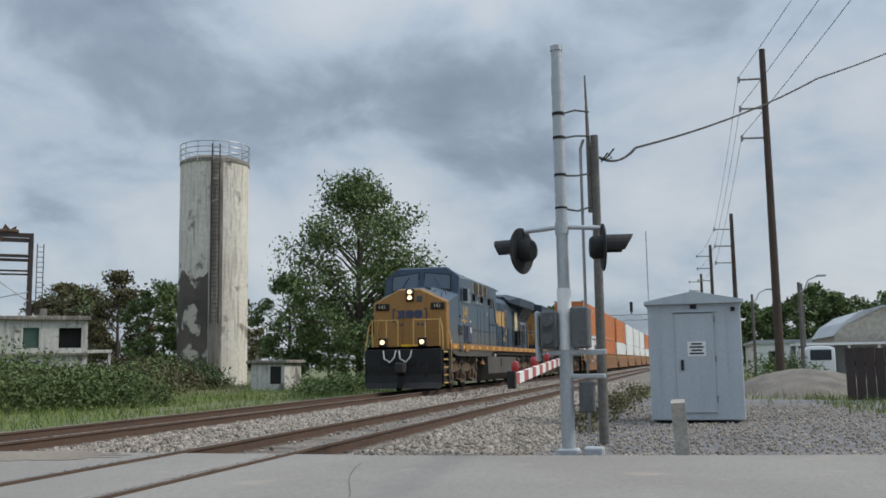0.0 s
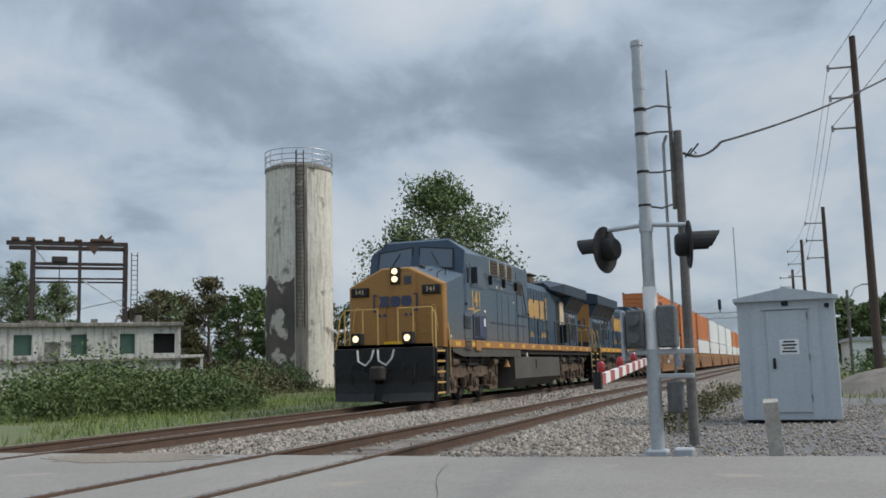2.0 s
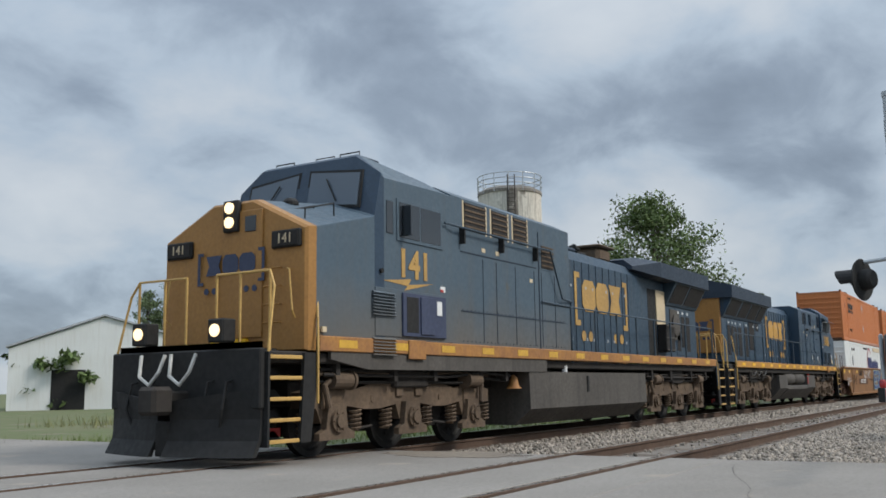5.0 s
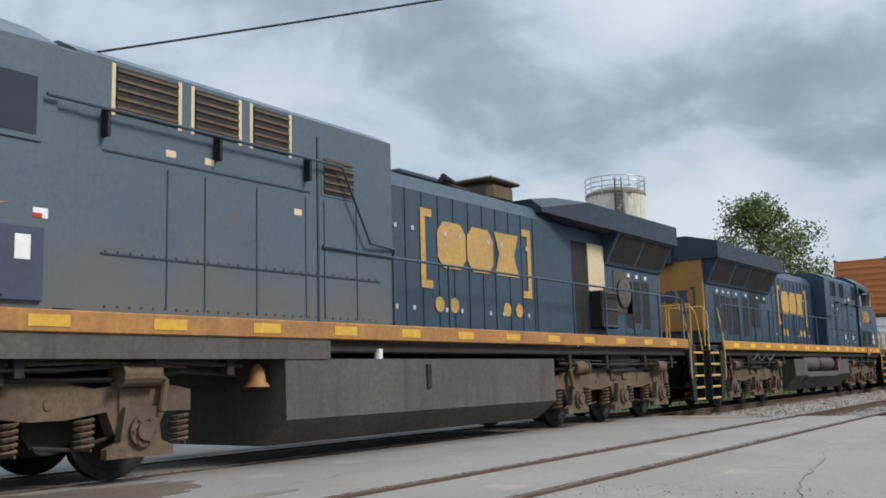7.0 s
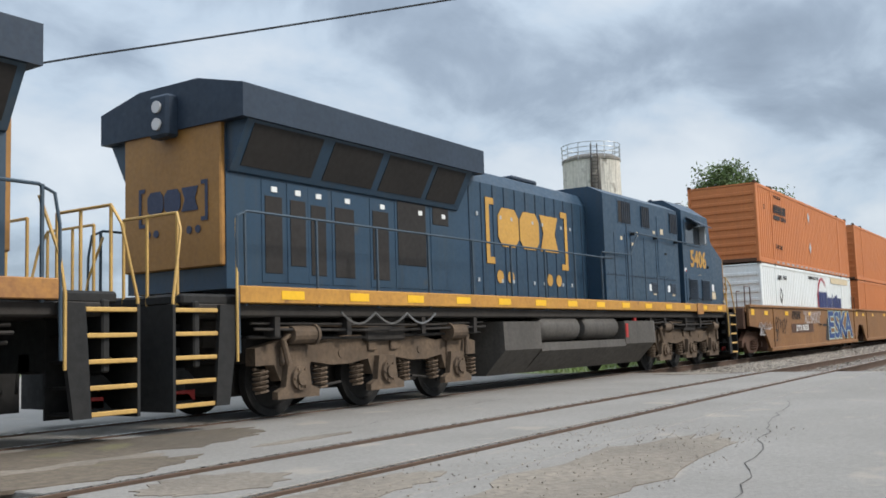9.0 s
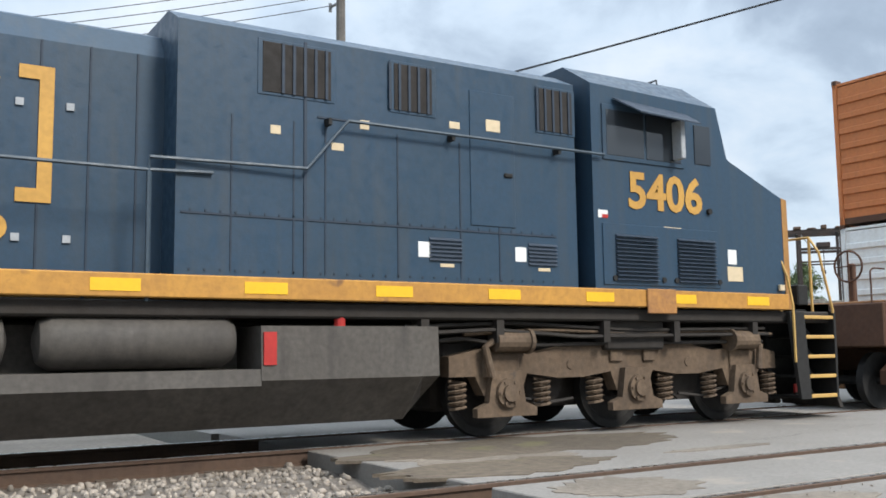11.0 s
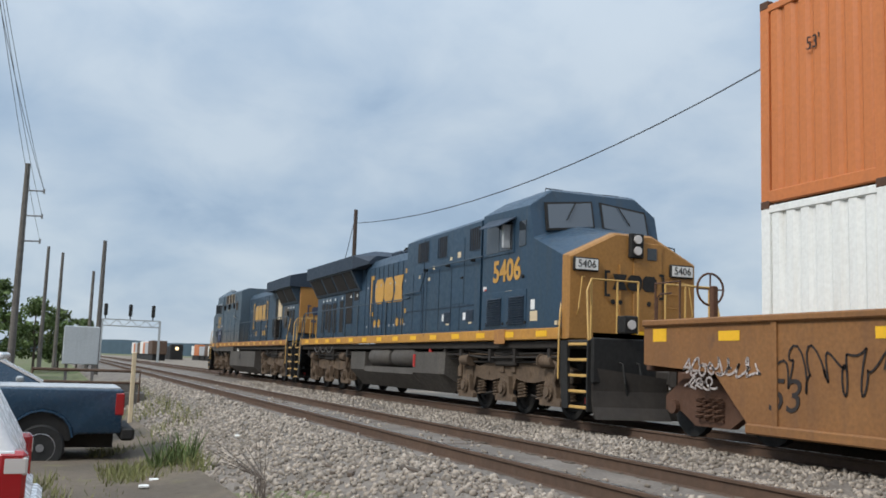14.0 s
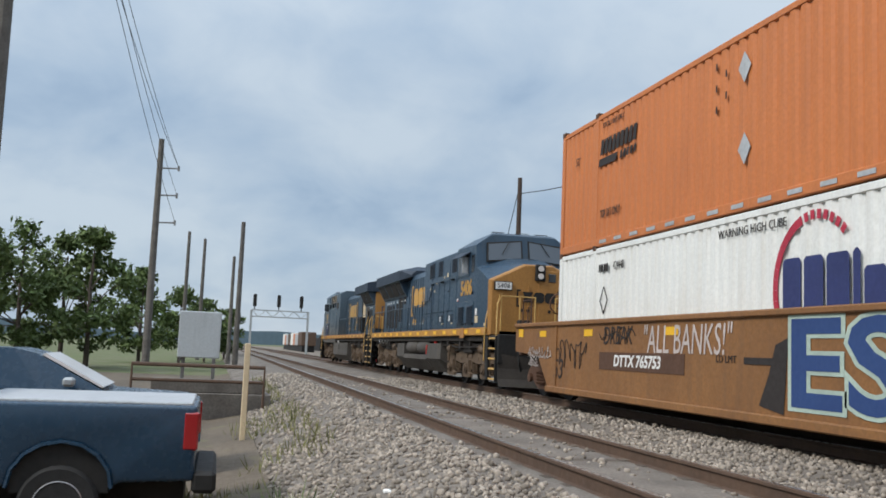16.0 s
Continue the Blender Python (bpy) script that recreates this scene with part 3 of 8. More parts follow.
def locomotive_truck(parent, cx, wheels):
    for s in (-1, 1):
        y0, y1 = s * 1.02, s * 1.2
        f = Form()
        o = [(-2.75, 0.95), (-2.75, 0.72), (-2.4, 0.72), (-2.28, 0.5), (-1.76, 0.5), (-1.66, 0.74), (-1.2, 0.68), (-0.8, 0.68), (-0.36, 0.74), (-0.26, 0.5), (0.26, 0.5), (0.36, 0.74), (0.8, 0.68), (1.2, 0.68), (1.66, 0.74), (1.76, 0.5), (2.28, 0.5), (2.4, 0.72), (2.75, 0.72), (2.75, 0.95), (2.2, 1.06), (1.5, 0.98), (0.9, 1.1), (-0.9, 1.1), (-1.5, 0.98), (-2.2, 1.06)]
        f.prism([(cx + a, b) for a, b in o], "y", y0, y1)
        for k in (-1, 1):
            f.disc_y(cx + k * 1.0, y1, y1 + s * 0.012, 0.84, 0.06, 14)
            f.box(cx + k * 0.28 - 0.1, cx + k * 0.28 + 0.1, min(y1, y1 + s * 0.04), max(y1, y1 + s * 0.04), 0.86, 1.16, 0.01)
            f.box(cx + k * 2.05 - 0.26, cx + k * 2.05 + 0.26, min(y1, y1 + s * 0.03), max(y1, y1 + s * 0.03), 0.7, 0.98, 0.012)
        part("truck_frame", f, TRUCK, parent, "dust-caked cast truck side frame")
        for a in (-2.02, 0, 2.02):
            g = Form()
            g.prism([(cx + a - 0.42, 0.26), (cx + a + 0.42, 0.26), (cx + a + 0.42, 0.36), (cx + a + 0.26, 0.42), (cx + a + 0.2, 0.78), (cx + a - 0.2, 0.78), (cx + a - 0.26, 0.42), (cx + a - 0.42, 0.36)], "y", y1, y1 + s * 0.1)
            g.disc_y(cx + a, y1 + s * 0.1, y1 + s * 0.15, 0.53, 0.165, 20)
            g.disc_y(cx + a, y1 + s * 0.15, y1 + s * 0.19, 0.53, 0.10, 16)
            for i in range(6):
                an = i * math.pi / 3
                g.disc_y(cx + a + 0.135 * math.cos(an), y1 + s * 0.15, y1 + s * 0.17, 0.53 + 0.135 * math.sin(an), 0.018, 6)
            part("journal_box", g, TRUCK, parent, "round-capped axle box")
        for a in (-2.02, 0, 2.02):
            for k in (-1, 1):
                if abs(a + k * 0.62) < 2.65:
                    part("coil_spring", Form().coil(cx + a + k * 0.6, s * 1.16, 0.36, 0.68, 0.095, 5, 0.02), TRUCK, parent, "")
        for k in (-1, 1):
            b = Form()
            b.cyl((cx + k * 1.75, s * 1.3, 1.12), (cx + k * 2.2, s * 1.3, 1.12), 0.125, 14)
            b.cyl((cx + k * 1.7, s * 1.3, 1.12), (cx + k * 1.75, s * 1.3, 1.12), 0.15, 14)
            b.tube([(cx + k * 2.2, s * 1.3, 1.12), (cx + k * 2.32, s * 1.3, 1.05), (cx + k * 2.25, s * 1.33, 0.72)], 0.045, 8)
            part("brake_cylinder", b, TRUCK, parent)
            part("brake_pipe", Form().tube([(cx + k * 2.6, s * 1.28, 1.2), (cx + k * 1.5, s * 1.28, 1.25), (cx + k * 0.2, s * 1.28, 1.22)], 0.022, 6), TRUCK, parent)
            part("brake_rod", Form().tube([(cx + k * 0.9, s * 1.1, 0.42), (cx + k * 1.3, s * 1.1, 0.38), (cx + k * 1.9, s * 1.1, 0.5)], 0.022, 6), UNDER, parent)
    bol = Form().box(cx - 2.7, cx + 2.7, -0.95, 0.95, 0.75, 1.12, 0.03).box(cx - 0.5, cx + 0.5, -1.3, 1.3, 1.0, 1.38, 0.03)
    part("truck_bolster", bol, UNDER, parent)
    # added dark block: rough gear cases, and the shade inside the truck
    part("gear_case", Form().box(cx - 2.6, cx + 2.6, -0.58, 0.58, 0.3, 0.78, 0.05), UNDER, parent, "dark core block for gear cases and inner shade")
    for a in (-1.2, 1.2):
        part("traction_motor", Form().cyl((cx + a, -0.9, 0.62), (cx + a, 0.9, 0.62), 0.3, 12), UNDER, parent)
    for a in (-2.02, 0, 2.02):
        w = Form()
        for s in (-1, 1):
            w.lathe([(0.10, s * 0.62), (0.5, s * 0.66), (0.535, s * 0.68), (0.535, s * 0.80), (0.44, s * 0.80), (0.40, s * 0.76), (0.14, s * 0.78), (0.12, s * 0.9)], n=26, axis="y")
        w.cyl((0, -0.9, 0), (0, 0.9, 0), 0.09, 10)
        for i in range(5):
            an = i * 2 * math.pi / 5
            for s in (-1, 1):
                w.disc_y(0.27 * math.cos(an), s * 0.76, s * 0.785, 0.27 * math.sin(an), 0.04, 6)
        ob = part("wheelset", w, BLACK, parent, "dark steel wheels on an axle", smooth=True)
        ob.location = (cx + a, 0, 0.535)
        wheels.append(ob)


def steps_and_rails(parent, xe, d, s):
    """Step well and grab rails at one corner; xe the sill's end, d the outward way along x."""
    y0, y1 = s * 1.5, s * 0.85
    part("step_side", Form().prism([(xe, 1.5), (xe + d * 0.32, 1.5), (xe + d * 0.40, 0.28), (xe + d * 0.18, 0.28)], "y", s * 1.46, s * 1.52), BLACK, parent, "dark step side plate")
    f = Form()
    f.box(min(xe + d * 1.0, xe + d * 1.04), max(xe + d * 1.0, xe + d * 1.04), min(y0, y1), max(y0, y1), 0.25, 1.5)
    f.box(min(xe + d * 0.3, xe + d * 1.04), max(xe + d * 0.3, xe + d * 1.04), min(y1, y1 - s * 0.04), max(y1, y1 - s * 0.04), 0.25, 1.5)
    for k in range(5):
        z = 0.3 + k * 0.28
        part("step_plate", Form().box(min(xe + d * 0.34, xe + d * 1.0), max(xe + d * 0.34, xe + d * 1.0), min(y1, y0 - s * 0.03), max(y1, y0 - s * 0.03), z, z + 0.03), BLACK, parent)
        part("kick_plate", Form().prism([(xe + d * 0.45, z + 0.03), (xe + d * 0.9, z + 0.03), (xe + d * 0.78, z + 0.14), (xe + d * 0.56, z + 0.14)], "y", s * 1.2, s * 1.16), BLACK, parent)
    part("step_well", f, BLACK, parent, "dark steel step well")
    for k in range(5):
        z = 0.3 + k * 0.28
        part("tread", Form().box(min(xe + d * 0.34, xe + d * 1.0), max(xe + d * 0.34, xe + d * 1.0), min(y0, y0 - s * 0.05), max(y0, y0 - s * 0.05), z - 0.012, z + 0.04, 0.008), HANDRAIL, parent, "yellow-edged tread")
    part("warning_plate", Form().box(min(xe + d * 0.45, xe + d * 0.78), max(xe + d * 0.45, xe + d * 0.78), min(s * 1.17, s * 1.2), max(s * 1.17, s * 1.2), 0.36, 0.48), RED, parent, "red warning plate")
    part("grab_rail", Form().tube([(xe + d * 0.06, s * 1.54, 0.8), (xe + d * 0.06, s * 1.54, 1.6), (xe + d * 0.02, s * 1.5, 2.0), (xe - d * 0.12, s * 1.35, 2.62)], 0.02, 6), HANDRAIL, parent, "yellow grab rail")
    part("grab_rail", Form().tube([(xe + d * 1.02, s * 1.48, 0.9), (xe + d * 1.02, s * 1.48, 1.55), (xe + d * 0.85, s * 1.42, 2.4), (xe + d * 0.8, s * 1.3, 2.62), (xe + d * 0.8, s * 0.3, 2.62)], 0.02, 6), HANDRAIL, parent, "yellow grab rail")
    for yy in (1.3, 0.75, 0.3):
        part("stanchion", Form().cyl((xe + d * 0.8, s * yy, 1.5), (xe + d * 0.8, s * yy, 2.62), 0.022, 6), HANDRAIL, parent, "yellow end stanchion")


def locomotive(number, faded, lit, notched_tank, label):
    loco = thing("locomotive", label, "locomotive", "locomotives on the train")
    wheels = []
    BODY = GREY_BLUE if faded else BLUE
    # frame and sill
    part("underframe", Form().box(-0.7, 21.0, -1.42, 1.42, 1.36, 1.52, 0.02).box(0.2, 20.2, -0.6, 0.6, 0.98, 1.36, 0.03), UNDER, loco, "grimy steel underframe")
    for s in (-1, 1):
        part("side_sill", Form().box(0.32, 20.4, s * 1.46, s * 1.53, 1.53, 1.75, 0.012), RUSTGOLD if faded else SILLGOLD, loco, "weathered gold side sill" if faded else "bright gold side sill")
        x = 0.75
        while x < 20:
            part("reflector", Form().box(x, x + 0.44, s * 1.53, s * 1.536, 1.585, 1.70), REFLECT if faded else YELLOW, loco, "amber reflector" if faded else "yellow reflector")
            x += 1.42
        part("sill_bracket", Form().box(2.55, 3.05, s * 1.53, s * 1.56, 1.45, 1.76, 0.01), RUSTGOLD, loco)
        for j, (z, yy) in enumerate(((1.28, 1.3), (1.2, 1.36), (1.1, 1.25))):
            pipes = Form()
            pipes.tube([(0.6, s * yy, z), (3.0 + j, s * yy, z - 0.03), (5.0 + j * 0.3, s * yy, z + 0.05), (6.4, s * yy, z)], 0.025, 5)
            part("air_pipe", pipes, UNDER, loco, "dark air pipe")
            part("air_pipe", Form().tube([(14.2, s * yy, z), (16.0 + j, s * yy, z - 0.04), (20.0, s * yy, z)], 0.022, 5), UNDER, loco, "dark air pipe")
        for x in (0.9, 2.4, 3.6, 5.2, 6.2, 14.6, 16.2, 18.1, 19.6):
            part("pipe_clamp", Form().box(x - 0.05, x + 0.05, min(s * 1.2, s * 1.4), max(s * 1.2, s * 1.4), 1.1, 1.4), UNDER, loco)
    if faded:
        for s in (-1, 1):
            part("side_skirt", Form().prism([(0.6, 1.53), (7.8, 1.53), (7.8, 1.28), (1.5, 1.28), (0.6, 1.42)], "y", s * 1.44, s * 1.5), TANK, loco, "dusty grey side skirt")
    # cab with its nose
    up0, upc, un = (0.26, 0.2, 0.2) if faded else (0.12, 0.03, 0.0)
    back = 0.24 if faded else 0.0  # the older cab sits further from its nose front
    n0, n1, n2 = (0.30, shell(1.46, 1.75, 3.12 + un, 0.42, 3.62 + un)), (1.40 + back, shell(1.5, 1.75, 3.55 + un / 2, 0.55, 3.86 + un / 2)), (1.44 + back, shell(1.5, 1.75, 3.58 + un / 2, 0.6, 3.9 + un / 2))
    r0, r1, r2 = (1.62 + back, shell(1.5, 1.75, 4.14 + up0, 1.0, 4.48 + up0)), (1.7 + back, shell(1.5, 1.75, 4.2 + up0 / 2, 0.98, 4.53 + up0)), (3.85, shell(1.5, 1.75, 4.25 + up0 / 2, 0.98, 4.48 + upc if faded else 4.64))
    if faded:
        for nm, rings, mat, lab in (("nose", [n0, n1, n2], BODY, "faded blue nose"), ("windscreen_surround", [n2, r0, r1], FRONT_BLUE, "dark blue windscreen surround"), ("cab", [r1, r2], BODY, "faded blue cab")):
            f = Form()
            loft(f, rings)
            part(nm, f, mat, loco, lab)
    else:
        cabf = Form()
        loft(cabf, [n0, n1, n2, r0, r1, r2])
        part("cab", cabf, BODY, loco, "blue cab with sloped nose")
    part("cab_roof_cap", Form().box(1.74 + back, 2.6, -0.95, 0.95, 4.46 + up0, 4.55 + up0, 0.02), ROOF_BLUE, loco)
    nose = Form()
    loft(nose, [(0.12, shell(1.40, 1.56, 3.08 + un, 0.40, 3.57 + un)), (0.16, shell(1.44, 1.54, 3.11 + un, 0.42, 3.61 + un)), (0.305, shell(1.465, 1.54, 3.125 + un, 0.425, 3.63 + un))])
    part("nose_front", nose, GOLD, loco, "gold nose front")
    part("nose_door", Form().box(0.09, 0.12, -0.62, 0.02, 1.75, 3.45 + un, 0.01).box(0.085, 0.125, 0.3, 0.34, 1.7, 3.0), GOLD, loco, "gold nose door")
    part("door_window", Form().box(0.075, 0.1, -0.5, -0.28, 3.12 + un, 3.36 + un, 0.01), GLASS, loco, "small dark door window")
    box = Form().box(0.03, 0.14, -0.17, 0.13, 3.14 + un, 3.62 + un, 0.02)
    part("headlight_box", box, BLACK, loco, "black headlight housing")
    for z in (3.5 + un, 3.28 + un):
        part("headlight", Form().cyl((0.0, -0.02, z), (0.03, -0.02, z), 0.085, 16), HEADLIGHT if lit else LAMPCLEAR, loco, "lit headlight" if lit else "clear headlight")
    for s in (-1, 1):
        part("ditch_light_box", Form().box(-0.95, -0.7, s * 0.75 - 0.15, s * 0.75 + 0.15, 1.64, 1.96, 0.02), BLACK, loco)
        part("ditch_light", Form().cyl((-0.975, s * 0.75, 1.8), (-0.94, s * 0.75, 1.8), 0.085, 16), HEADLIGHT if lit else LAMPCLEAR, loco, "lit ditch light" if lit else "clear ditch light")
        nb = Form().box(0.06, 0.2, s * 1.08 - 0.27, s * 1.08 + 0.27, 2.82 + un, 3.08 + un, 0.02)
        part("number_board_frame", nb, BLACK, loco)
        nbp = part("number_board", Form().box(0.05, 0.06, s * 1.08 - 0.24, s * 1.08 + 0.24, 2.85 + un, 3.05 + un), WHITE if not faded else LOUVRE, loco, "pale number board" if not faded else "dark number board")
        lettering(number, 0.2, pose(0.047, s * 1.08, 2.95 + un, 90, 0, -90), BLACK if not faded else CREAM, nbp, "black numerals" if not faded else "pale numerals")
        # side board wrapped on the nose flank
        part("nose_grab", Form().tube([(0.1, s * 1.25, 2.0), (0.0, s * 1.28, 2.1), (0.02, s * 1.2, 2.7), (0.1, s * 1.1, 2.72)], 0.014, 5), HANDRAIL, loco)
    brand_blocks(loco, 0.086, 0.0, 2.62 + un, 1.35, 0.5, 1, BLACK if not faded else FADED_NAVY, front=True)
    part("yellow_plate", Form().box(0.06, 0.12, -0.35, 0.35, 1.56, 1.74), YELLOW, loco, "bright yellow plate")
    for k in range(4):
        part("nose_rung", Form().tube([(0.1, -1.0, 1.95 + 0.26 * k), (0.03, -1.0, 1.95 + 0.26 * k), (0.03, -0.7, 1.95 + 0.26 * k), (0.1, -0.7, 1.95 + 0.26 * k)], 0.012, 4), GOLD, loco)
    # windscreen
    for s in (-1, 1):
        def glass_at(y, z, off):
            return (1.44 + back + (z - 3.74) * (0.24 if not faded else 0.22) - off, y, z)
        fr = Form()
        for off, g, mat, nm in ((0.05, 0.0, BLACK, "windscreen_frame"), (0.062, 0.045, WINDSCREEN, "windscreen")):
            p = [glass_at(s * (0.09 + g), 3.86 + un / 2 + g, off), glass_at(s * (1.22 - g), 3.74 + un / 2 + g, off), glass_at(s * (1.2 - g), 4.22 + up0 - g, off), glass_at(s * (0.09 + g), 4.34 + up0 - g, off)]
            q = [(a + 0.06, b, c) for a, b, c in p]
            part(nm, Form().add(p + q, [(0, 1, 2, 3), (7, 6, 5, 4), (0, 4, 5, 1), (1, 5, 6, 2), (2, 6, 7, 3), (3, 7, 4, 0)]), mat, loco, "windscreen pane coloured for the reflected sky" if nm == "windscreen" else "")
        part("wiper", Form().tube([glass_at(s * 0.5, 4.4, 0.09), glass_at(s * 0.75, 4.0, 0.09)], 0.012, 4), BLACK, loco)
    part("roof_grab", Form().tube([(2.2, -0.3, 4.5 + up0), (2.2, -0.3, 4.64 + up0), (2.2, 0.1, 4.64 + up0), (2.2, 0.1, 4.5 + up0)], 0.012, 4), BLACK, loco)
    for yy in (-1.15, -0.75):
        part("nose_grab_iron", Form().tube([(0.42, yy, 3.25 + un), (0.42, yy, 3.44 + un), (1.1, yy, 3.62 + un), (1.1, yy, 3.42 + un)], 0.014, 5), BLACK, loco, "black grab iron on the nose")
    part("nose_beacon", Form().lathe([(0.13, 0), (0.13, 0.05), (0.09, 0.1), (0.02, 0.12)], (0.85, -0.5, 3.62 + un), 14), BLACK, loco)
    for k, yy in enumerate((-0.9, 0.5)):
        part("roof_grab", Form().tube([(2.1, yy, 4.5 + up0), (2.1, yy, 4.62 + up0), (2.1, yy + 0.4, 4.62 + up0), (2.1, yy + 0.4, 4.5 + up0)], 0.014, 4), BLACK, loco)
    # cab side windows, numerals and intakes
    for s in (-1, 1):
        def on_side(nm, mat, x0, x1, z0, z1, proud=0.012, lab="", y=1.5):
            return part(nm, Form().box(x0, x1, min(s * (y - 0.02), s * (y + proud)), max(s * (y - 0.02), s * (y + proud)), z0, z1, 0.004), mat, loco, lab)
        on_side("window_frame", BODY, 2.28, 3.68, 3.36, 4.06, 0.02)
        w = on_side("side_window", GLASS, 2.34, 2.95, 3.42, 4.0, 0.03, "dark sliding cab window")
        on_side("side_window", GLASS, 2.99, 3.62, 3.42, 4.0, 0.026, "dark sliding cab window")
        on_side("quarter_window", GLASS, 1.76 + back, 2.06 + back / 2, 3.45, 3.98, 0.014, "small dark quarter window")
        if not faded:
            part("sun_visor", Form().add([(2.2, s * 1.52, 4.1), (3.5, s * 1.52, 4.16), (3.35, s * 1.86, 3.93), (2.3, s * 1.86, 3.9), (2.2, s * 1.52, 4.08), (3.5, s * 1.52, 4.14), (3.35, s * 1.86, 3.91), (2.3, s * 1.86, 3.88)], [(0, 1, 2, 3), (7, 6, 5, 4), (0, 4, 5, 1), (1, 5, 6, 2), (2, 6, 7, 3), (3, 7, 4, 0)]), ROOF_BLUE, loco, "blue sheet-metal sun visor")
        part("wind_deflector", Form().box(2.42, 2.5, s * 1.53, s * 1.7, 3.45, 3.95, 0.01), CONT_GREY if not faded else GLASS, loco, "pale wind deflector")
        on_side("intake_panel", BODY, 1.68, 3.72, 1.80, 2.56, 0.015)
        for x0, z0, wide, count in ((1.6, 2.12, 0.6, 8), (1.6, 1.5, 0.6, 6)) if faded else ((1.76, 1.86, 0.7, 12), (2.82, 1.86, 0.7, 12)):
            fl = Form()
            for i in range(count):
                z = z0 + i * 0.049
                fl.prism([(s * 1.512, z), (s * 1.56, z), (s * 1.512, z + 0.035)], "x", x0, x0 + wide)
            part("louvre", fl, BODY if faded else ROOF_BLUE, loco, "slatted air intake")
        if faded:
            on_side("access_box", FADED_NAVY, 2.4, 3.72, 1.82, 2.52, 0.05, "bluish access box with open doors")
            # no hole here: a black plate paints the dark inside of the box
            on_side("box_opening", BLACK, 2.5, 2.85, 1.88, 2.46, 0.055, "black panel for the unlit open door")
            on_side("box_label", WHITE, 3.42, 3.58, 2.2, 2.44, 0.056)
            on_side("box_door", FADED_NAVY, 2.9, 3.32, 1.86, 2.48, 0.075)
        lettering(number, 0.64, side_text(2.62 if not faded else 2.8, s * 1.508, 2.98, s), LETTER if not faded else PALE_LETTER, loco, "large gold numerals", squeeze=1.04, bold=0.018)
        if faded:
            z = 2.66
            part("lightning_stripe", Form().prism([(1.9, z + 0.02), (2.7, z + 0.1), (2.62, z), (3.4, z + 0.08), (2.5, z - 0.1), (2.6, z - 0.02)], "y", s * 1.5, s * 1.506), PALE_LETTER, loco, "gold lightning flash")
        on_side("flag_sticker", WHITE, 3.62, 3.78, 2.62, 2.72, 0.004)
        on_side("flag_stripes", RED, 3.62, 3.72, 2.62, 2.67, 0.006)
        if not faded:
            on_side("round_label", WHITE, 1.33, 1.5, 2.13, 2.33, 0.005)
            on_side("notice", CREAM, 1.22, 1.52, 1.9, 2.1, 0.005, "cream notice")
            on_side("model_print", CREAM, 2.35, 2.68, 2.52, 2.57, 0.003)
            for kx in (3.55, 2.72, 2.5, 1.7):
                part("latch", Form().disc_y(kx, s * 1.5, s * 1.535, 1.88, 0.035, 10), BLACK, loco)
        on_side("notice", CREAM, 0.38, 0.48, 1.8, 1.88, 0.02)
        part("side_knob", Form().disc_y(1.84, s * 1.5, s * 1.54, 2.82, 0.04, 10), BLACK, loco)
        # electrical cabinet behind the cab
        for x0, x1 in ((4.12, 4.62), (6.12, 6.6), (7.35, 8.1)) if not faded else ((4.55, 5.35), (5.6, 6.25), (6.5, 7.1), (7.75, 8.35)):
            z0, z1 = (3.62, 4.14) if not faded else ((3.85, 4.36) if x0 < 7.5 else (3.45, 3.85))
            if faded and x0 < 7.5:
                on_side("grille_frame", CREAM, x0 - 0.06, x0 - 0.01, z0 - 0.03, z1 + 0.03, 0.008, y=1.45)
                on_side("grille_frame", CREAM, x1 + 0.01, x1 + 0.06, z0 - 0.03, z1 + 0.03, 0.008, y=1.45)
            else:
                on_side("grille_frame", BODY, x0 - 0.05, x1 + 0.05, z0 - 0.03, z1 + 0.03, 0.008, y=1.45)
            on_side("grille", LOUVRE, x0, x1, z0, z1, 0.015, "dark ventilation grille", y=1.45)
            sl = Form()
            if faded:
                for i in range(5):
                    sl.box(x0, x1, min(s * 1.465, s * 1.48), max(s * 1.465, s * 1.48), z0 + 0.05 + i * 0.1, z0 + 0.08 + i * 0.1)
            else:
                for i in range(5):
                    sl.box(x0 + 0.04 + i * 0.12, x0 + 0.07 + i * 0.12, min(s * 1.465, s * 1.48), max(s * 1.465, s * 1.48), z0, z1)
            part("grille_slats", sl, TRUCK if faded else ROOF_BLUE, loco)
        for x0 in () if faded else (4.95, 6.25):
            on_side("paper_label", WHITE, x0 - 0.1, x0 + 0.06, 2.03, 2.2, 0.004, "white paper label", y=1.45)
        for x0 in () if faded else (4.4, 5.75):
            fl = Form()
            for i in range(6):
                fl.prism([(s * 1.452, 2.0 + i * 0.045), (s * 1.475, 2.0 + i * 0.045), (s * 1.452, 2.03 + i * 0.045)], "x", x0, x0 + 0.42)
            part("louvre", fl, ROOF_BLUE, loco)
            on_side("small_label", CREAM, x0 + 0.1, x0 + 0.28, 1.93, 1.97, 0.004, y=1.45)
        for x0 in (5.2, 5.75, 7.2):
            on_side("small_label", CREAM, x0, x0 + 0.14, 3.5 if x0 < 7 else 3.1, 3.58 if x0 < 7 else 3.18, 0.004, y=1.45)
        seams = Form()
        for x0 in (5.22, 5.75, 6.55, 7.4, 7.75, 8.4):
            seams.box(x0, x0 + 0.016, s * 1.445, s * 1.458, 1.8, 3.35)
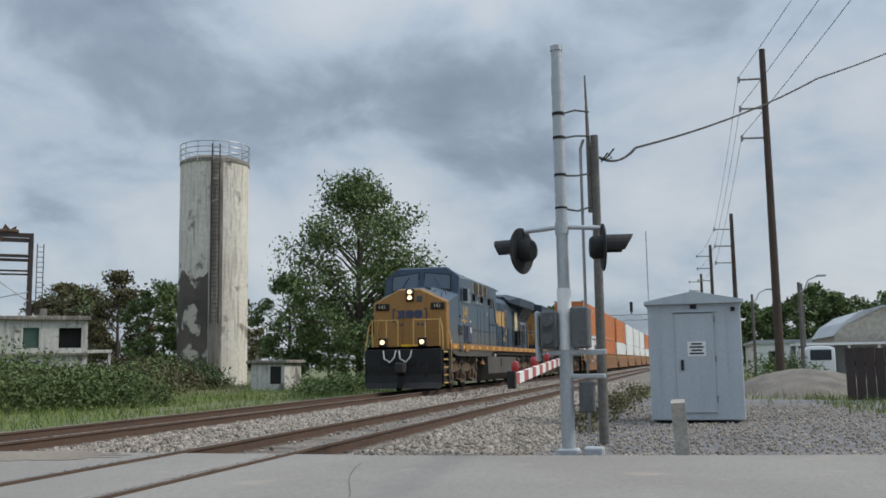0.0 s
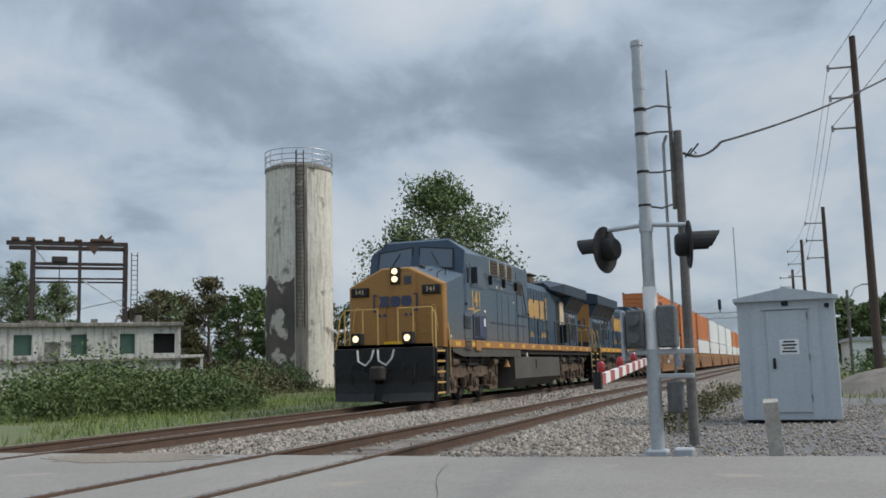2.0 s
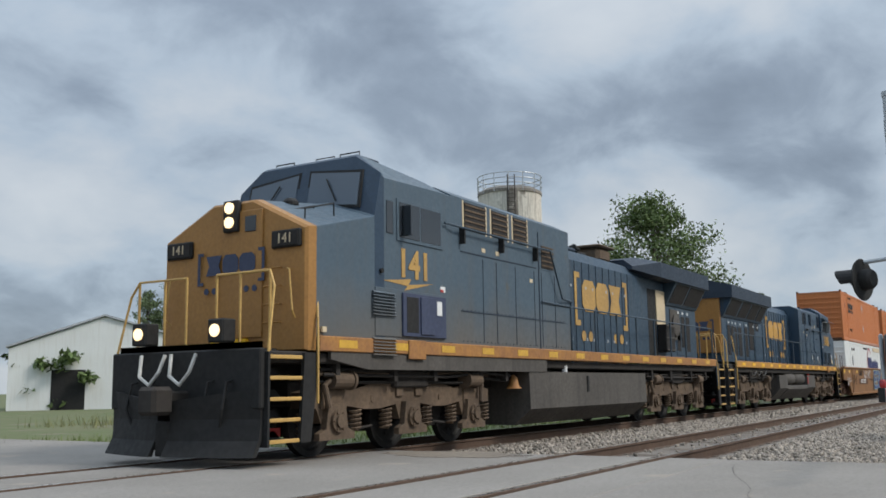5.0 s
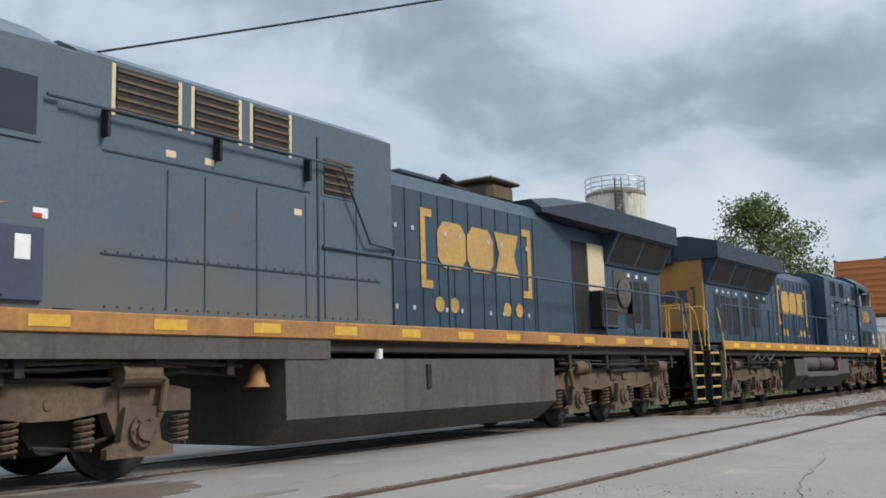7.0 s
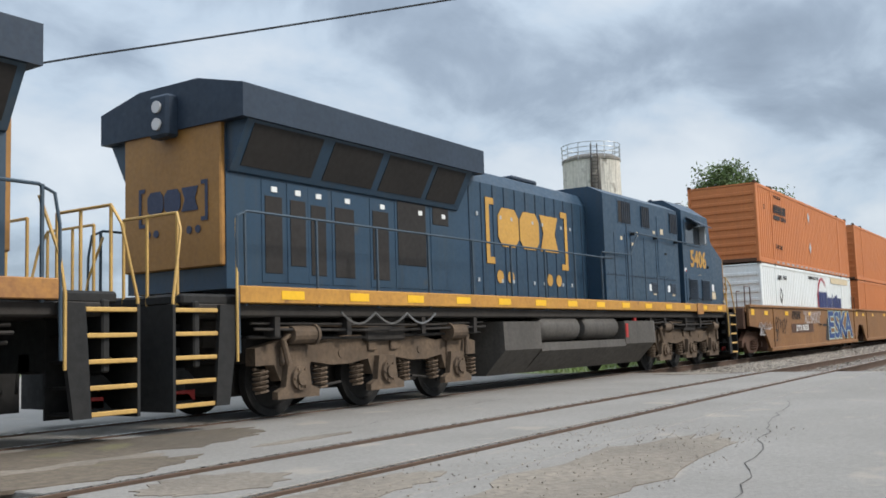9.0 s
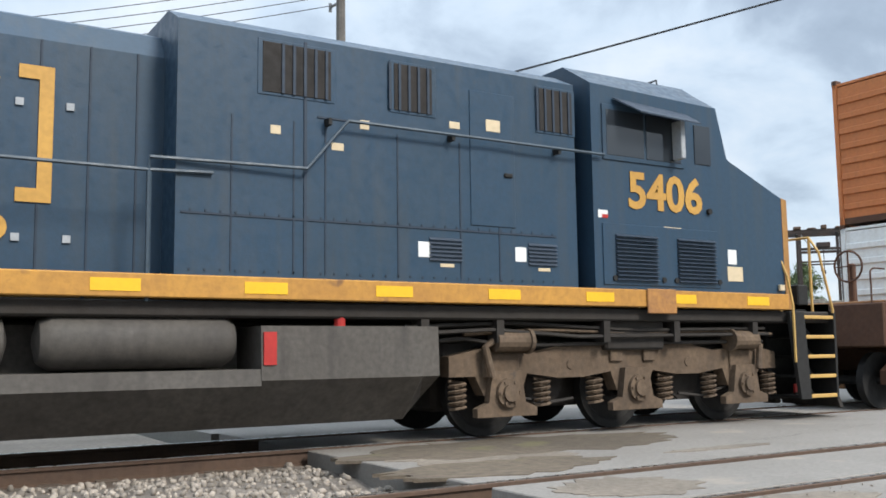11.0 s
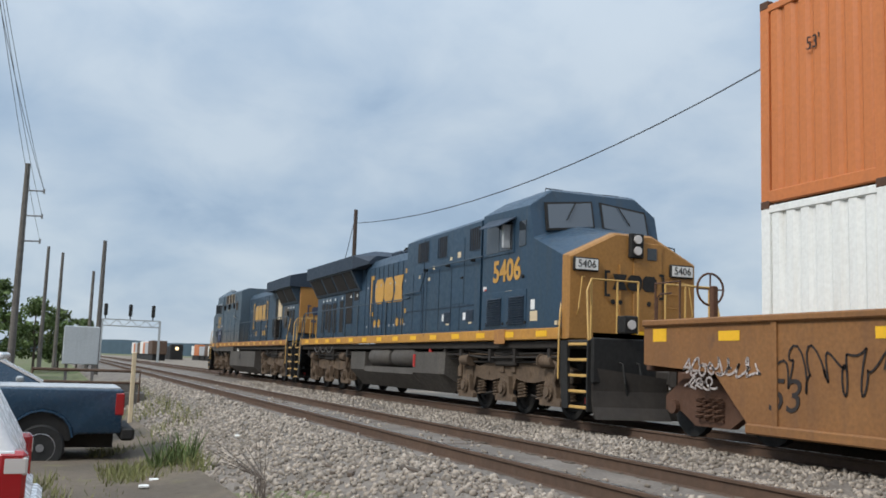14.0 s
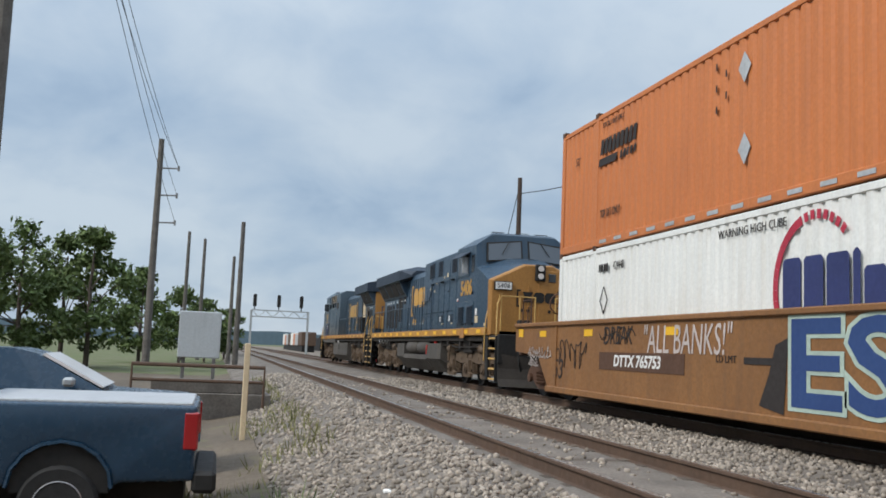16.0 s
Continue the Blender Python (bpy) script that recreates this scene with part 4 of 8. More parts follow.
        seams.box(4.4, 8.9, s * 1.445, s * 1.46, 2.34, 2.36).box(4.4, 7.5, s * 1.445, s * 1.46, 3.42, 3.44).box(7.62, 7.65, s * 1.445, s * 1.462, 1.75, 4.2)
        part("panel_seams", seams, ROOF_BLUE, loco)
        rivets = Form()
        for i in range(30):
            rivets.box(4.45 + i * 0.15, 4.47 + i * 0.15, s * 1.45, s * 1.458, 2.365, 2.385)
            rivets.box(4.45 + i * 0.15, 4.47 + i * 0.15, s * 1.45, s * 1.458, 1.80, 1.82)
        part("rivets", rivets, ROOF_BLUE, loco)
        if not faded:
            on_side("cabinet_door", BODY, 5.0, 5.62, 2.42, 3.98, 0.012, "flush blue cabinet door", y=1.45)
            on_side("door_label", CREAM, 5.2, 5.4, 3.52, 3.66, 0.016, y=1.45)
            part("door_handle", Form().box(5.04, 5.16, min(s * 1.45, s * 1.485), max(s * 1.45, s * 1.485), 3.0, 3.05, 0.01), BLACK, loco)
            for kx in (6.9, 7.9):
                on_side("small_label", CREAM, kx, kx + 0.11, 3.36 if kx < 7 else 3.2, 3.46 if kx < 7 else 3.29, 0.004, y=1.45)
        # engine hood doors
        seams = Form()
        for i in range(12):
            x0 = 9.2 + i * 0.44
            seams.box(x0, x0 + 0.018, s * 0.995, s * 1.012, 1.78, 3.95)
        part("hood_door_seams", seams, ROOF_BLUE, loco)
        for i in range(11):
            for z in (2.05, 3.3):
                if (i * 7 + int(z * 3)) % 3:
                    part("door_latch", Form().box(9.35 + i * 0.44, 9.42 + i * 0.44, s * 1.0, s * 1.02, z, z + 0.07), CONT_GREY, loco)
        brand_blocks(loco, 11.72 if not faded else 12.2, s * 1.012, 3.05, 3.5 if not faded else 3.46, 1.28, s, LETTER if not faded else PALE_LETTER)
        # radiator compartment
        for i, x0 in enumerate((14.78, 15.5, 16.57, 17.46, 18.13, 18.58, 19.07)):
            if faded and i < 4:
                continue
            wd, z0, z1 = ((0.5, 3.0, 3.4), (0.82, 2.24, 3.4), (0.42, 1.97, 3.08), (0.46, 1.97, 3.04), (0.33, 1.98, 3.02), (0.32, 2.1, 3.05), (0.34, 1.98, 3.06))[i]
            on_side("door_frame", HOOD_BLUE if faded else BODY, x0 - 0.06, x0 + wd + 0.06, 1.85, 3.28 if i > 1 else 3.46, 0.01, y=1.0)
            on_side("door_grille", LOUVRE, x0, x0 + wd, z0, z1, 0.02, "black mesh door grille", y=1.0)
            on_side("small_label", WHITE, x0 + 0.1, x0 + 0.22, 3.12, 3.2, 0.024, y=1.0)
        if faded:
            # flat black plate on the hood side, painted as the bay's shaded depth
            on_side("open_bay", BLACK, 15.6, 16.28, 1.8, 3.7, 0.006, "black panel for the unlit equipment bay", y=1.0)
            on_side("bay_panel", CREAM, 16.28, 17.04, 2.7, 3.7, 0.03, "pale inner panel", y=1.0)
            part("fan_wheel", Form().lathe([(0.05, s * 1.03), (0.32, s * 1.04), (0.34, s * 1.07), (0.2, s * 1.09)], (17.95, 0, 2.76), 18, "y"), TANK, loco, "round grey fan cover")
            part("mesh_cage", Form().box(16.34, 17.08, min(s * 1.0, s * 1.28), max(s * 1.0, s * 1.28), 1.92, 2.7, 0.02), LOUVRE, loco, "dark mesh cage")
            for z in (1.95, 2.3, 2.64):
                part("cage_bar", Form().box(16.32, 17.1, min(s * 1.27, s * 1.3), max(s * 1.27, s * 1.3), z, z + 0.035), TANK, loco)
            on_side("fan_panel", TANK, 17.5, 18.42, 2.3, 3.22, 0.02, "grey panel behind the fan", y=1.0)
        part("radiator_housing", Form().prism([(s * 0.99, 3.3), (s * 1.05, 3.32), (s * 1.4, 3.975), (s * 0.99, 3.975)], "x", 17.05 if faded else 14.5, 20.1), HOOD_BLUE if faded else BODY, loco, "blue sloped radiator housing")
        for x0, x1 in ((17.2, 18.45), (18.6, 20.0)) if faded else ((14.7, 15.6), (15.75, 16.95), (17.13, 18.3), (18.55, 19.95)):
            part("radiator_screen", Form().add([(x0, s * 1.104, 3.40), (x1, s * 1.104, 3.40), (x1, s * 1.386, 3.93), (x0, s * 1.386, 3.93), (x0, s * 1.06, 3.40), (x1, s * 1.06, 3.40), (x1, s * 1.34, 3.93), (x0, s * 1.34, 3.93)], [(0, 1, 2, 3), (7, 6, 5, 4), (0, 4, 5, 1), (1, 5, 6, 2), (2, 6, 7, 3), (3, 7, 4, 0)]), LOUVRE, loco, "black slanted radiator screen")
        # handrails
        z = 2.72
        part("handrail", Form().tube([(8.6 if not faded else 7.7, s * 1.48, z + 0.02), (9.2, s * 1.46, z), (20.2, s * 1.46, z), (20.38, s * 1.47, z - 0.08), (20.42, s * 1.5, z - 0.4), (20.42, s * 1.53, 0.9)], 0.02, 6), DARKRAIL, loco, "tubular walkway handrail")
        x = 9.2
        while x < 20.3:
            part("stanchion", Form().cyl((x, s * 1.47, 1.5), (x, s * 1.46, z), 0.024, 6), DARKRAIL, loco)
            x += 1.38
        up = 3.84 if faded else 3.4
        part("handrail", Form().tube([(3.7, s * 1.56, up), (4.2, s * 1.56, up), (8.0 if faded else 7.2, s * 1.56, up), (8.6 if faded else 7.65, s * 1.54, 2.86), (9.2, s * 1.48, 2.84), (9.2, s * 1.46, 2.72)], 0.02, 6), DARKRAIL, loco, "dark upper handrail")
        for x in (4.4, 5.9, 7.4):
            part("rail_bracket", Form().box(x - 0.02, x + 0.02, min(s * 1.45, s * 1.56), max(s * 1.45, s * 1.56), up - 0.28 if faded else up - 0.06, up + 0.01), BLACK, loco)
        steps_and_rails(loco, 0.32, -1, s)
        steps_and_rails(loco, 20.4, 1, s)
    part("cab_neck", Form().box(3.85, 4.12, -1.2 if not faded else -1.46, 1.2 if not faded else 1.46, 1.75, 4.2 if not faded else 4.4, 0.02), ROOF_BLUE if not faded else BODY, loco)
    cabinet = Form()
    loft(cabinet, [(4.08, shell(1.45, 1.75, 4.22 + upc, 1.1, 4.4 + upc)), (8.95 if not faded else 9.2, shell(1.45, 1.75, 4.2 + upc, 1.1, 4.38 + upc))])
    part("electrical_cabinet", cabinet, BODY, loco, "blue electrical cabinet")
    hood = Form()
    loft(hood, [(8.9, [(-1.0, 1.75), (-1.0, 3.95), (-0.85, 4.2), (-0.5, 4.33), (0.5, 4.33), (0.85, 4.2), (1.0, 3.95), (1.0, 1.75)]), (20.12, [(-1.0, 1.75), (-1.0, 3.95), (-0.85, 4.2), (-0.5, 4.33), (0.5, 4.33), (0.85, 4.2), (1.0, 3.95), (1.0, 1.75)])])
    part("engine_hood", hood, HOOD_BLUE if faded else BODY, loco, "blue engine hood with narrow doors")
    wing = Form()
    loft(wing, [(14.37 if faded else 13.7, [(-1.05, 4.12), (-1.05, 4.2), (-0.8, 4.4), (0.8, 4.4), (1.05, 4.2), (1.05, 4.12)]), (15.57 if faded else 14.2, [(-1.46, 3.97), (-1.46, 4.4), (-0.7, 4.6), (0.7, 4.6), (1.46, 4.4), (1.46, 3.97)]), (20.24, [(-1.46, 3.97), (-1.46, 4.42), (-0.6, 4.62), (0.6, 4.62), (1.46, 4.42), (1.46, 3.97)])])
    part("radiator_wing", wing, ROOF_BLUE, loco, "dark overhanging radiator wing")
    part("rear_face", Form().box(20.1, 20.2, -0.98, 0.98, 2.05, 4.1, 0.02), GOLD, loco, "gold rear hood end")
    brand_blocks(loco, 20.212, 0.05, 2.95, 1.4, 0.55, 1, FADED_NAVY, front=True)
    part("rear_lamp_housing", Form().box(20.2, 20.42, -0.2, 0.2, 3.86, 4.46, 0.04), ROOF_BLUE, loco)
    for z in (4.28, 4.04):
        part("headlight", Form().cyl((20.42, 0, z), (20.45, 0, z), 0.085, 14), LAMPCLEAR, loco, "clear rear headlight")
    part("exhaust_outlet", Form().box(13.55, 14.45, -0.42, 0.42, 4.3, 4.72, 0.1).box(13.45, 14.55, -0.5, 0.5, 4.7, 4.77, 0.03) if faded else Form().box(12.6, 13.4, -0.42, 0.42, 4.3, 4.5, 0.05), TRUCK if faded else ROOF_BLUE, loco, "squat rusty exhaust outlet" if faded else "low exhaust outlet")
    horn = Form()
    for k in range(4):
        horn.cyl((12.5 + k * 0.16, -0.3 + k * 0.15, 4.5), (12.15 + k * 0.16, -0.3 + k * 0.15, 4.55), 0.035, 8, 0.07)
    horn.box(12.4, 13.0, -0.3, 0.2, 4.3, 4.46, 0.02)
    part("air_horn", horn, BLACK, loco, "black air horn")
    part("roof_hatch", Form().box(10.5, 11.6, -0.6, 0.6, 4.3, 4.4, 0.03), ROOF_BLUE, loco)
    part("roof_hatch", Form().box(5.2, 7.9, -0.8, 0.8, 4.37 + upc, 4.44 + upc, 0.03), ROOF_BLUE, loco)
    part("roof_antenna", Form().cyl((3.2, 0.4, 4.52), (3.2, 0.4, 4.74 + upc), 0.06, 8), ROOF_BLUE, loco)
    # fuel tank
    tank = Form()
    body = [(-1.48, 1.28), (-1.5, 0.75), (-1.05, 0.28), (1.05, 0.28), (1.5, 0.75), (1.48, 1.28)]
    if notched_tank:
        low = [(-1.48, 0.86), (-1.5, 0.7), (-1.05, 0.28), (1.05, 0.28), (1.5, 0.7), (1.48, 0.86)]
        loft(tank, [(6.05, [(p * 0.96, max(q, 0.5)) for p, q in body]), (6.3, body), (8.1, body)])
        shelf, rear = Form(), Form()
        loft(shelf, [(8.1, low), (12.3, low)])
        loft(rear, [(12.3, body), (13.75, body)])
        part("tank_shelf", shelf, TANK, loco, "low tank section under the reservoirs")
        part("rear_tank", rear, TANK, loco, "grimy grey tank end")
        part("tank_core", Form().box(8.1, 12.3, -0.8, 0.8, 0.8, 1.3), TANK, loco)
        for s in (-1, 1):
            for x0 in (8.3, 10.35):
                part("air_reservoir", Form().lathe([(0.05, -0.92), (0.2, -0.88), (0.26, -0.78), (0.26, 0.78), (0.2, 0.88), (0.05, 0.92)], (x0 + 0.9, s * 1.2, 1.14), 20, "x"), TANK, loco, "grey air reservoir", smooth=True)
            part("sight_glass", Form().box(7.95, 8.08, min(s * 1.48, s * 1.51), max(s * 1.48, s * 1.51), 0.9, 1.22), RED, loco, "red-framed sight glass")
            part("filler_cap", Form().cyl((7.2, s * 1.35, 1.28), (7.2, s * 1.35, 1.42), 0.06, 10), RED, loco, "red filler cap")
    else:
        plain = [(-1.48, 1.28), (-1.5, 0.54), (-1.1, 0.22), (1.1, 0.22), (1.5, 0.54), (1.48, 1.28)]
        loft(tank, [(7.0, plain), (13.8, plain)])
        for s in (-1, 1):
            part("sight_glass", Form().box(9.9, 10.0, min(s * 1.49, s * 1.51), max(s * 1.49, s * 1.51), 0.85, 1.2), BLACK, loco)
            part("bell", Form().lathe([(0.16, 0.0), (0.11, 0.06), (0.085, 0.2), (0.03, 0.27)], (6.75, s * 1.25, 0.95), 16), RUSTGOLD, loco, "dusty brass bell", smooth=True)
            part("filler_cap", Form().cyl((8.9, s * 1.4, 1.28), (8.9, s * 1.4, 1.42), 0.06, 10), WHITE, loco)
    part("fuel_tank", tank, TANK, loco, "grimy grey fuel tank")
    # ends: plough, coupler, hoses
    plough = Form()
    for s in (-1, 1):
        # two curved blades that meet ahead of the coupler
        rows = []
        for u in range(7):
            yy = s * (0.12 + 1.3 * u / 6)
            ahead = -1.22 + 0.36 * (u / 6) ** 1.3
            top = 0.86 + 0.16 * (u / 6)
            rows.append([(ahead - 0.06, yy, 0.13), (ahead + 0.06, yy, 0.34), (ahead + 0.10, yy, 0.62), (ahead + 0.06, yy, top), (ahead + 0.12, yy, top), (ahead + 0.16, yy, 0.62), (ahead + 0.12, yy, 0.34), (ahead + 0.02, yy, 0.13)])
        vs = [p for r in rows for p in r]
        fs = [(8 * u + k, 8 * u + (k + 1) % 8, 8 * u + 8 + (k + 1) % 8, 8 * u + 8 + k) for u in range(6) for k in range(8)]
        plough.add(vs, fs + [tuple(range(8)), tuple(range(48, 56))])
    plough.box(-1.16, -1.0, -0.13, 0.13, 0.13, 0.6, 0.02)
    part("snow_plough", plough, BLACK if faded else UNDER, loco, "black steel snow plough" if faded else "dusty steel snow plough")
    for x, d in ((-0.72, -1), (20.98, 1)):
        part("anticlimber", Form().box(min(x, x - d * 0.9), max(x + d * 0.24, x), -1.4, 1.4, 1.5, 1.64, 0.03), BLACK, loco, "dark end platform")
        part("end_plate", Form().box(min(x, x + d * 0.1), max(x, x + d * 0.1), -1.45, 1.45, 0.75, 1.55, 0.02), BLACK, loco)
        cp = Form().box(min(x, x + d * 0.5), max(x, x + d * 0.5), -0.14, 0.14, 0.74, 1.0, 0.03).box(min(x + d * 0.42, x + d * 0.78), max(x + d * 0.42, x + d * 0.78), -0.22, 0.12, 0.68, 1.06, 0.05)
        part("coupler", cp, UNDER, loco, "rusty knuckle coupler")
        for yy in (-0.95, -0.6, 0.55, 0.9):
            part("air_hose", Form().tube([(x, yy, 1.15), (x + d * 0.2, yy, 1.1), (x + d * 0.28, yy, 0.75), (x + d * 0.22, yy * 0.9, 0.5)], 0.022, 5), BLACK, loco)
    if lit:
        for y0 in (0.35, -0.25):
            part("white_hose", Form().tube([(-0.9, y0 + 0.38, 1.5), (-0.98, y0 + 0.32, 1.2), (-1.0, y0 + 0.1, 1.08), (-0.98, y0 - 0.06, 1.25), (-0.9, y0 - 0.1, 1.5)], 0.028, 6), PLASTICWHITE, loco, "pale looped hose")
    else:
        part("safety_chains", Form().tube([(16.0 + 0.1 * i, 1.5, 1.42 - 0.16 * math.sin(math.pi * (i % 8) / 8)) for i in range(25)], 0.018, 4), STEEL, loco, "hanging chains")
    for cx in (3.03, 17.07):
        locomotive_truck(loco, cx, wheels)
    return loco, wheels


def container(colour, label, length=16.15):
    """A corrugated box container standing on z = 0, its near end at x = 0."""
    c = thing("container", label, "container", "stacked containers")
    h, w = 2.84, 1.23
    for s in (-1, 1):
        pts, x, k = [], 0.16, 0
        while x < length - 0.3:
            pts += [(x, 0.0), (x + 0.05, 0.035), (x + 0.17, 0.035), (x + 0.22, 0.0)]
            x += 0.27
        pts = [(0.1, 0.0)] + pts + [(length - 0.1, 0.0)]
        n = len(pts)
        f = Form()
        f.add([(x, s * (w - 0.05 + d), 0.16) for x, d in pts] + [(x, s * (w - 0.05 + d), h - 0.1) for x, d in pts], [(i, i + 1, n + i + 1, n + i) for i in range(n - 1)])
        part("side_wall", f, colour, c, "corrugated side wall")
        part("bottom_rail", Form().box(0, length, min(s * (w - 0.1), s * w), max(s * (w - 0.1), s * w), 0, 0.17, 0.012), colour, c)
        part("top_rail", Form().box(0, length, min(s * (w - 0.1), s * w), max(s * (w - 0.1), s * w), h - 0.11, h, 0.012), colour, c)
        for x in (0.0, 2.0, length - 2.17, length - 0.17):
            part("post", Form().box(x, x + 0.17, min(s * (w - 0.09), s * (w + 0.004)), max(s * (w - 0.09), s * (w + 0.004)), 0, h, 0.012), colour, c)
        for x in (0.0, 2.0, length - 2.17, length - 0.17):
            part("corner_casting", Form().box(x, x + 0.17, min(s * (w - 0.1), s * (w + 0.012)), max(s * (w - 0.1), s * (w + 0.012)), h - 0.05, h + 0.07, 0.012), WELL_DARK, c)
    end = part("end_wall", Form().box(0.03, 0.09, -w + 0.08, w - 0.08, 0.1, h - 0.08), colour, c, "ribbed end wall")
    for k in range(8):
        part("rib", Form().box(-0.005, 0.03, -w + 0.1, w - 0.1, 0.3 + k * 0.3, 0.42 + k * 0.3, 0.012), colour, end)
    part("door", Form().box(length - 0.09, length - 0.03, -w + 0.08, -0.02, 0.1, h - 0.08), colour, c)
    part("door", Form().box(length - 0.09, length - 0.03, 0.02, w - 0.08, 0.1, h - 0.08), colour, c)
    part("roof", Form().box(0.02, length - 0.02, -w + 0.05, w - 0.05, h - 0.06, h - 0.01), colour, c)
    part("floor_pan", Form().box(0.02, length - 0.02, -w + 0.05, w - 0.05, 0.02, 0.14), WELL_DARK, c)
    return c


def well_car(label):
    """One well unit: its end beam at x = 0, the well from 2.75 to 19.05."""
    car = thing("well_car", label, "freight car", "well cars of the train")
    for s in (-1, 1):
        o = [(0.25, 1.1), (0.25, 1.72), (2.6, 1.76), (18.4, 1.76), (20.3, 1.72), (20.3, 1.1), (19.2, 1.05), (18.5, 0.28), (2.75, 0.28), (2.0, 1.0)]
        part("side_sill", Form().prism(o, "y", s * 1.36, s * 1.44), WELL, car, "brown steel well side")
        part("top_chord", Form().box(0.25, 20.3, min(s * 1.3, s * 1.5), max(s * 1.3, s * 1.5), 1.7, 1.8, 0.02).box(2.7, 18.5, min(s * 1.3, s * 1.5), max(s * 1.3, s * 1.5), 0.2, 0.34, 0.02), WELL, car)
        for x in (3.2, 18.0):
            part("stiffener", Form().box(x, x + 0.1, min(s * 1.44, s * 1.47), max(s * 1.44, s * 1.47), 0.34, 1.7), WELL, car)
        for x in (0.5, 2.1, 4.9, 8.6, 12.4, 16.0):
            part("reflector", Form().box(x, x + (0.45 if x > 1 else 0.35), min(s * 1.44, s * 1.446), max(s * 1.44, s * 1.446), 1.46, 1.60 if x > 1 else 1.66), YELLOW, car, "yellow reflector")
    part("end_platform", Form().box(0.2, 2.7, -1.35, 1.35, 1.55, 1.74, 0.02).box(18.5, 20.35, -1.35, 1.35, 1.55, 1.74, 0.02), WELL, car, "brown end platform")
    part("bulkhead", Form().box(2.55, 2.7, -1.35, 1.35, 0.3, 1.7).box(18.45, 18.6, -1.35, 1.35, 0.3, 1.7).box(2.7, 18.5, -1.3, 1.3, 0.2, 0.3), WELL_DARK, car)
    part("platform_rail", Form().tube([(0.35, -1.3, 1.74), (0.35, -1.3, 2.4), (1.0, -1.3, 2.4), (1.0, -1.3, 1.74)], 0.02, 5), WELL_DARK, car)
    part("platform_rail", Form().tube([(0.35, 1.3, 1.74), (0.35, 1.3, 2.4), (1.0, 1.3, 2.4), (1.0, 1.3, 1.74)], 0.02, 5), WELL_DARK, car)
    part("brake_wheel", Form().tube([(0.58, -0.4 + 0.26 * math.cos(k * math.pi / 9), 2.35 + 0.26 * math.sin(k * math.pi / 9)) for k in range(19)], 0.02, 5).tube([(0.58, -0.66, 2.35), (0.58, -0.14, 2.35)], 0.014, 4).tube([(0.58, -0.4, 2.09), (0.58, -0.4, 2.61)], 0.014, 4).box(0.62, 0.72, -0.46, -0.34, 1.74, 2.4, 0.02), WELL_DARK, car, "rusty brake wheel and housing")
    for yy in (-1.1, 1.1):
        part("end_grab", Form().tube([(0.2, yy, 1.1), (0.12, yy, 1.15), (0.12, yy, 2.2), (0.2, yy, 2.25), (0.5, yy, 2.25)], 0.016, 5), WELL_DARK, car)
    part("coupler", Form().box(-0.55, 0.3, -0.15, 0.15, 0.74, 1.0, 0.03).box(-0.75, -0.4, -0.12, 0.22, 0.68, 1.06, 0.05), WELL_DARK, car)
    part("end_beam", Form().box(0.1, 0.3, -1.3, 1.3, 1.0, 1.7, 0.02), WELL_DARK, car)
    for cx in (1.55, 19.75):
        fr = Form()
        for s in (-1, 1):
            fr.prism([(cx - 1.15, 0.62), (cx - 0.7, 0.9), (cx + 0.7, 0.9), (cx + 1.15, 0.62), (cx + 1.15, 0.4), (cx + 0.75, 0.4), (cx + 0.4, 0.2), (cx - 0.4, 0.2), (cx - 0.75, 0.4), (cx - 1.15, 0.4)], "y", s * 0.98, s * 1.12)
            for k in (-0.2, 0.0, 0.2):
                fr.coil(cx + k, s * 1.16, 0.3, 0.62, 0.08, 4, 0.02)
            for k in (-0.89, 0.89):
                fr.disc_y(cx + k, s * 1.12, s * 1.2, 0.46, 0.11, 12)
        fr.box(cx - 0.25, cx + 0.25, -1.0, 1.0, 0.6, 0.95, 0.03)
        part("truck", fr, WELL_DARK, car, "rusty two-axle truck")
        for k in (-0.89, 0.89):
            w = Form()
            for s in (-1, 1):
                w.lathe([(0.1, s * 0.64), (0.42, s * 0.66), (0.46, s * 0.68), (0.46, s * 0.8), (0.37, s * 0.8), (0.12, s * 0.78)], n=22, axis="y")
            w.cyl((0, -0.9, 0), (0, 0.9, 0), 0.08, 8)
            ob = part("wheelset", w, BLACK, car, smooth=True)
            ob.location = (cx + k, 0, 0.46)
    return car


def sum_form(forms):
    f = Form()
    for g in forms:
        f.add(g.v, g.f)
    return f


lead, lead_wheels = locomotive("141", True, True, False, "faded blue and gold diesel locomotive with lit headlights")
trail, trail_wheels = locomotive("5406", False, False, True, "dark blue and gold diesel locomotive running backwards")
TRAIL_AT = 43.34
CAR_AT, PITCH, CARS = 45.45, 18.2, 13


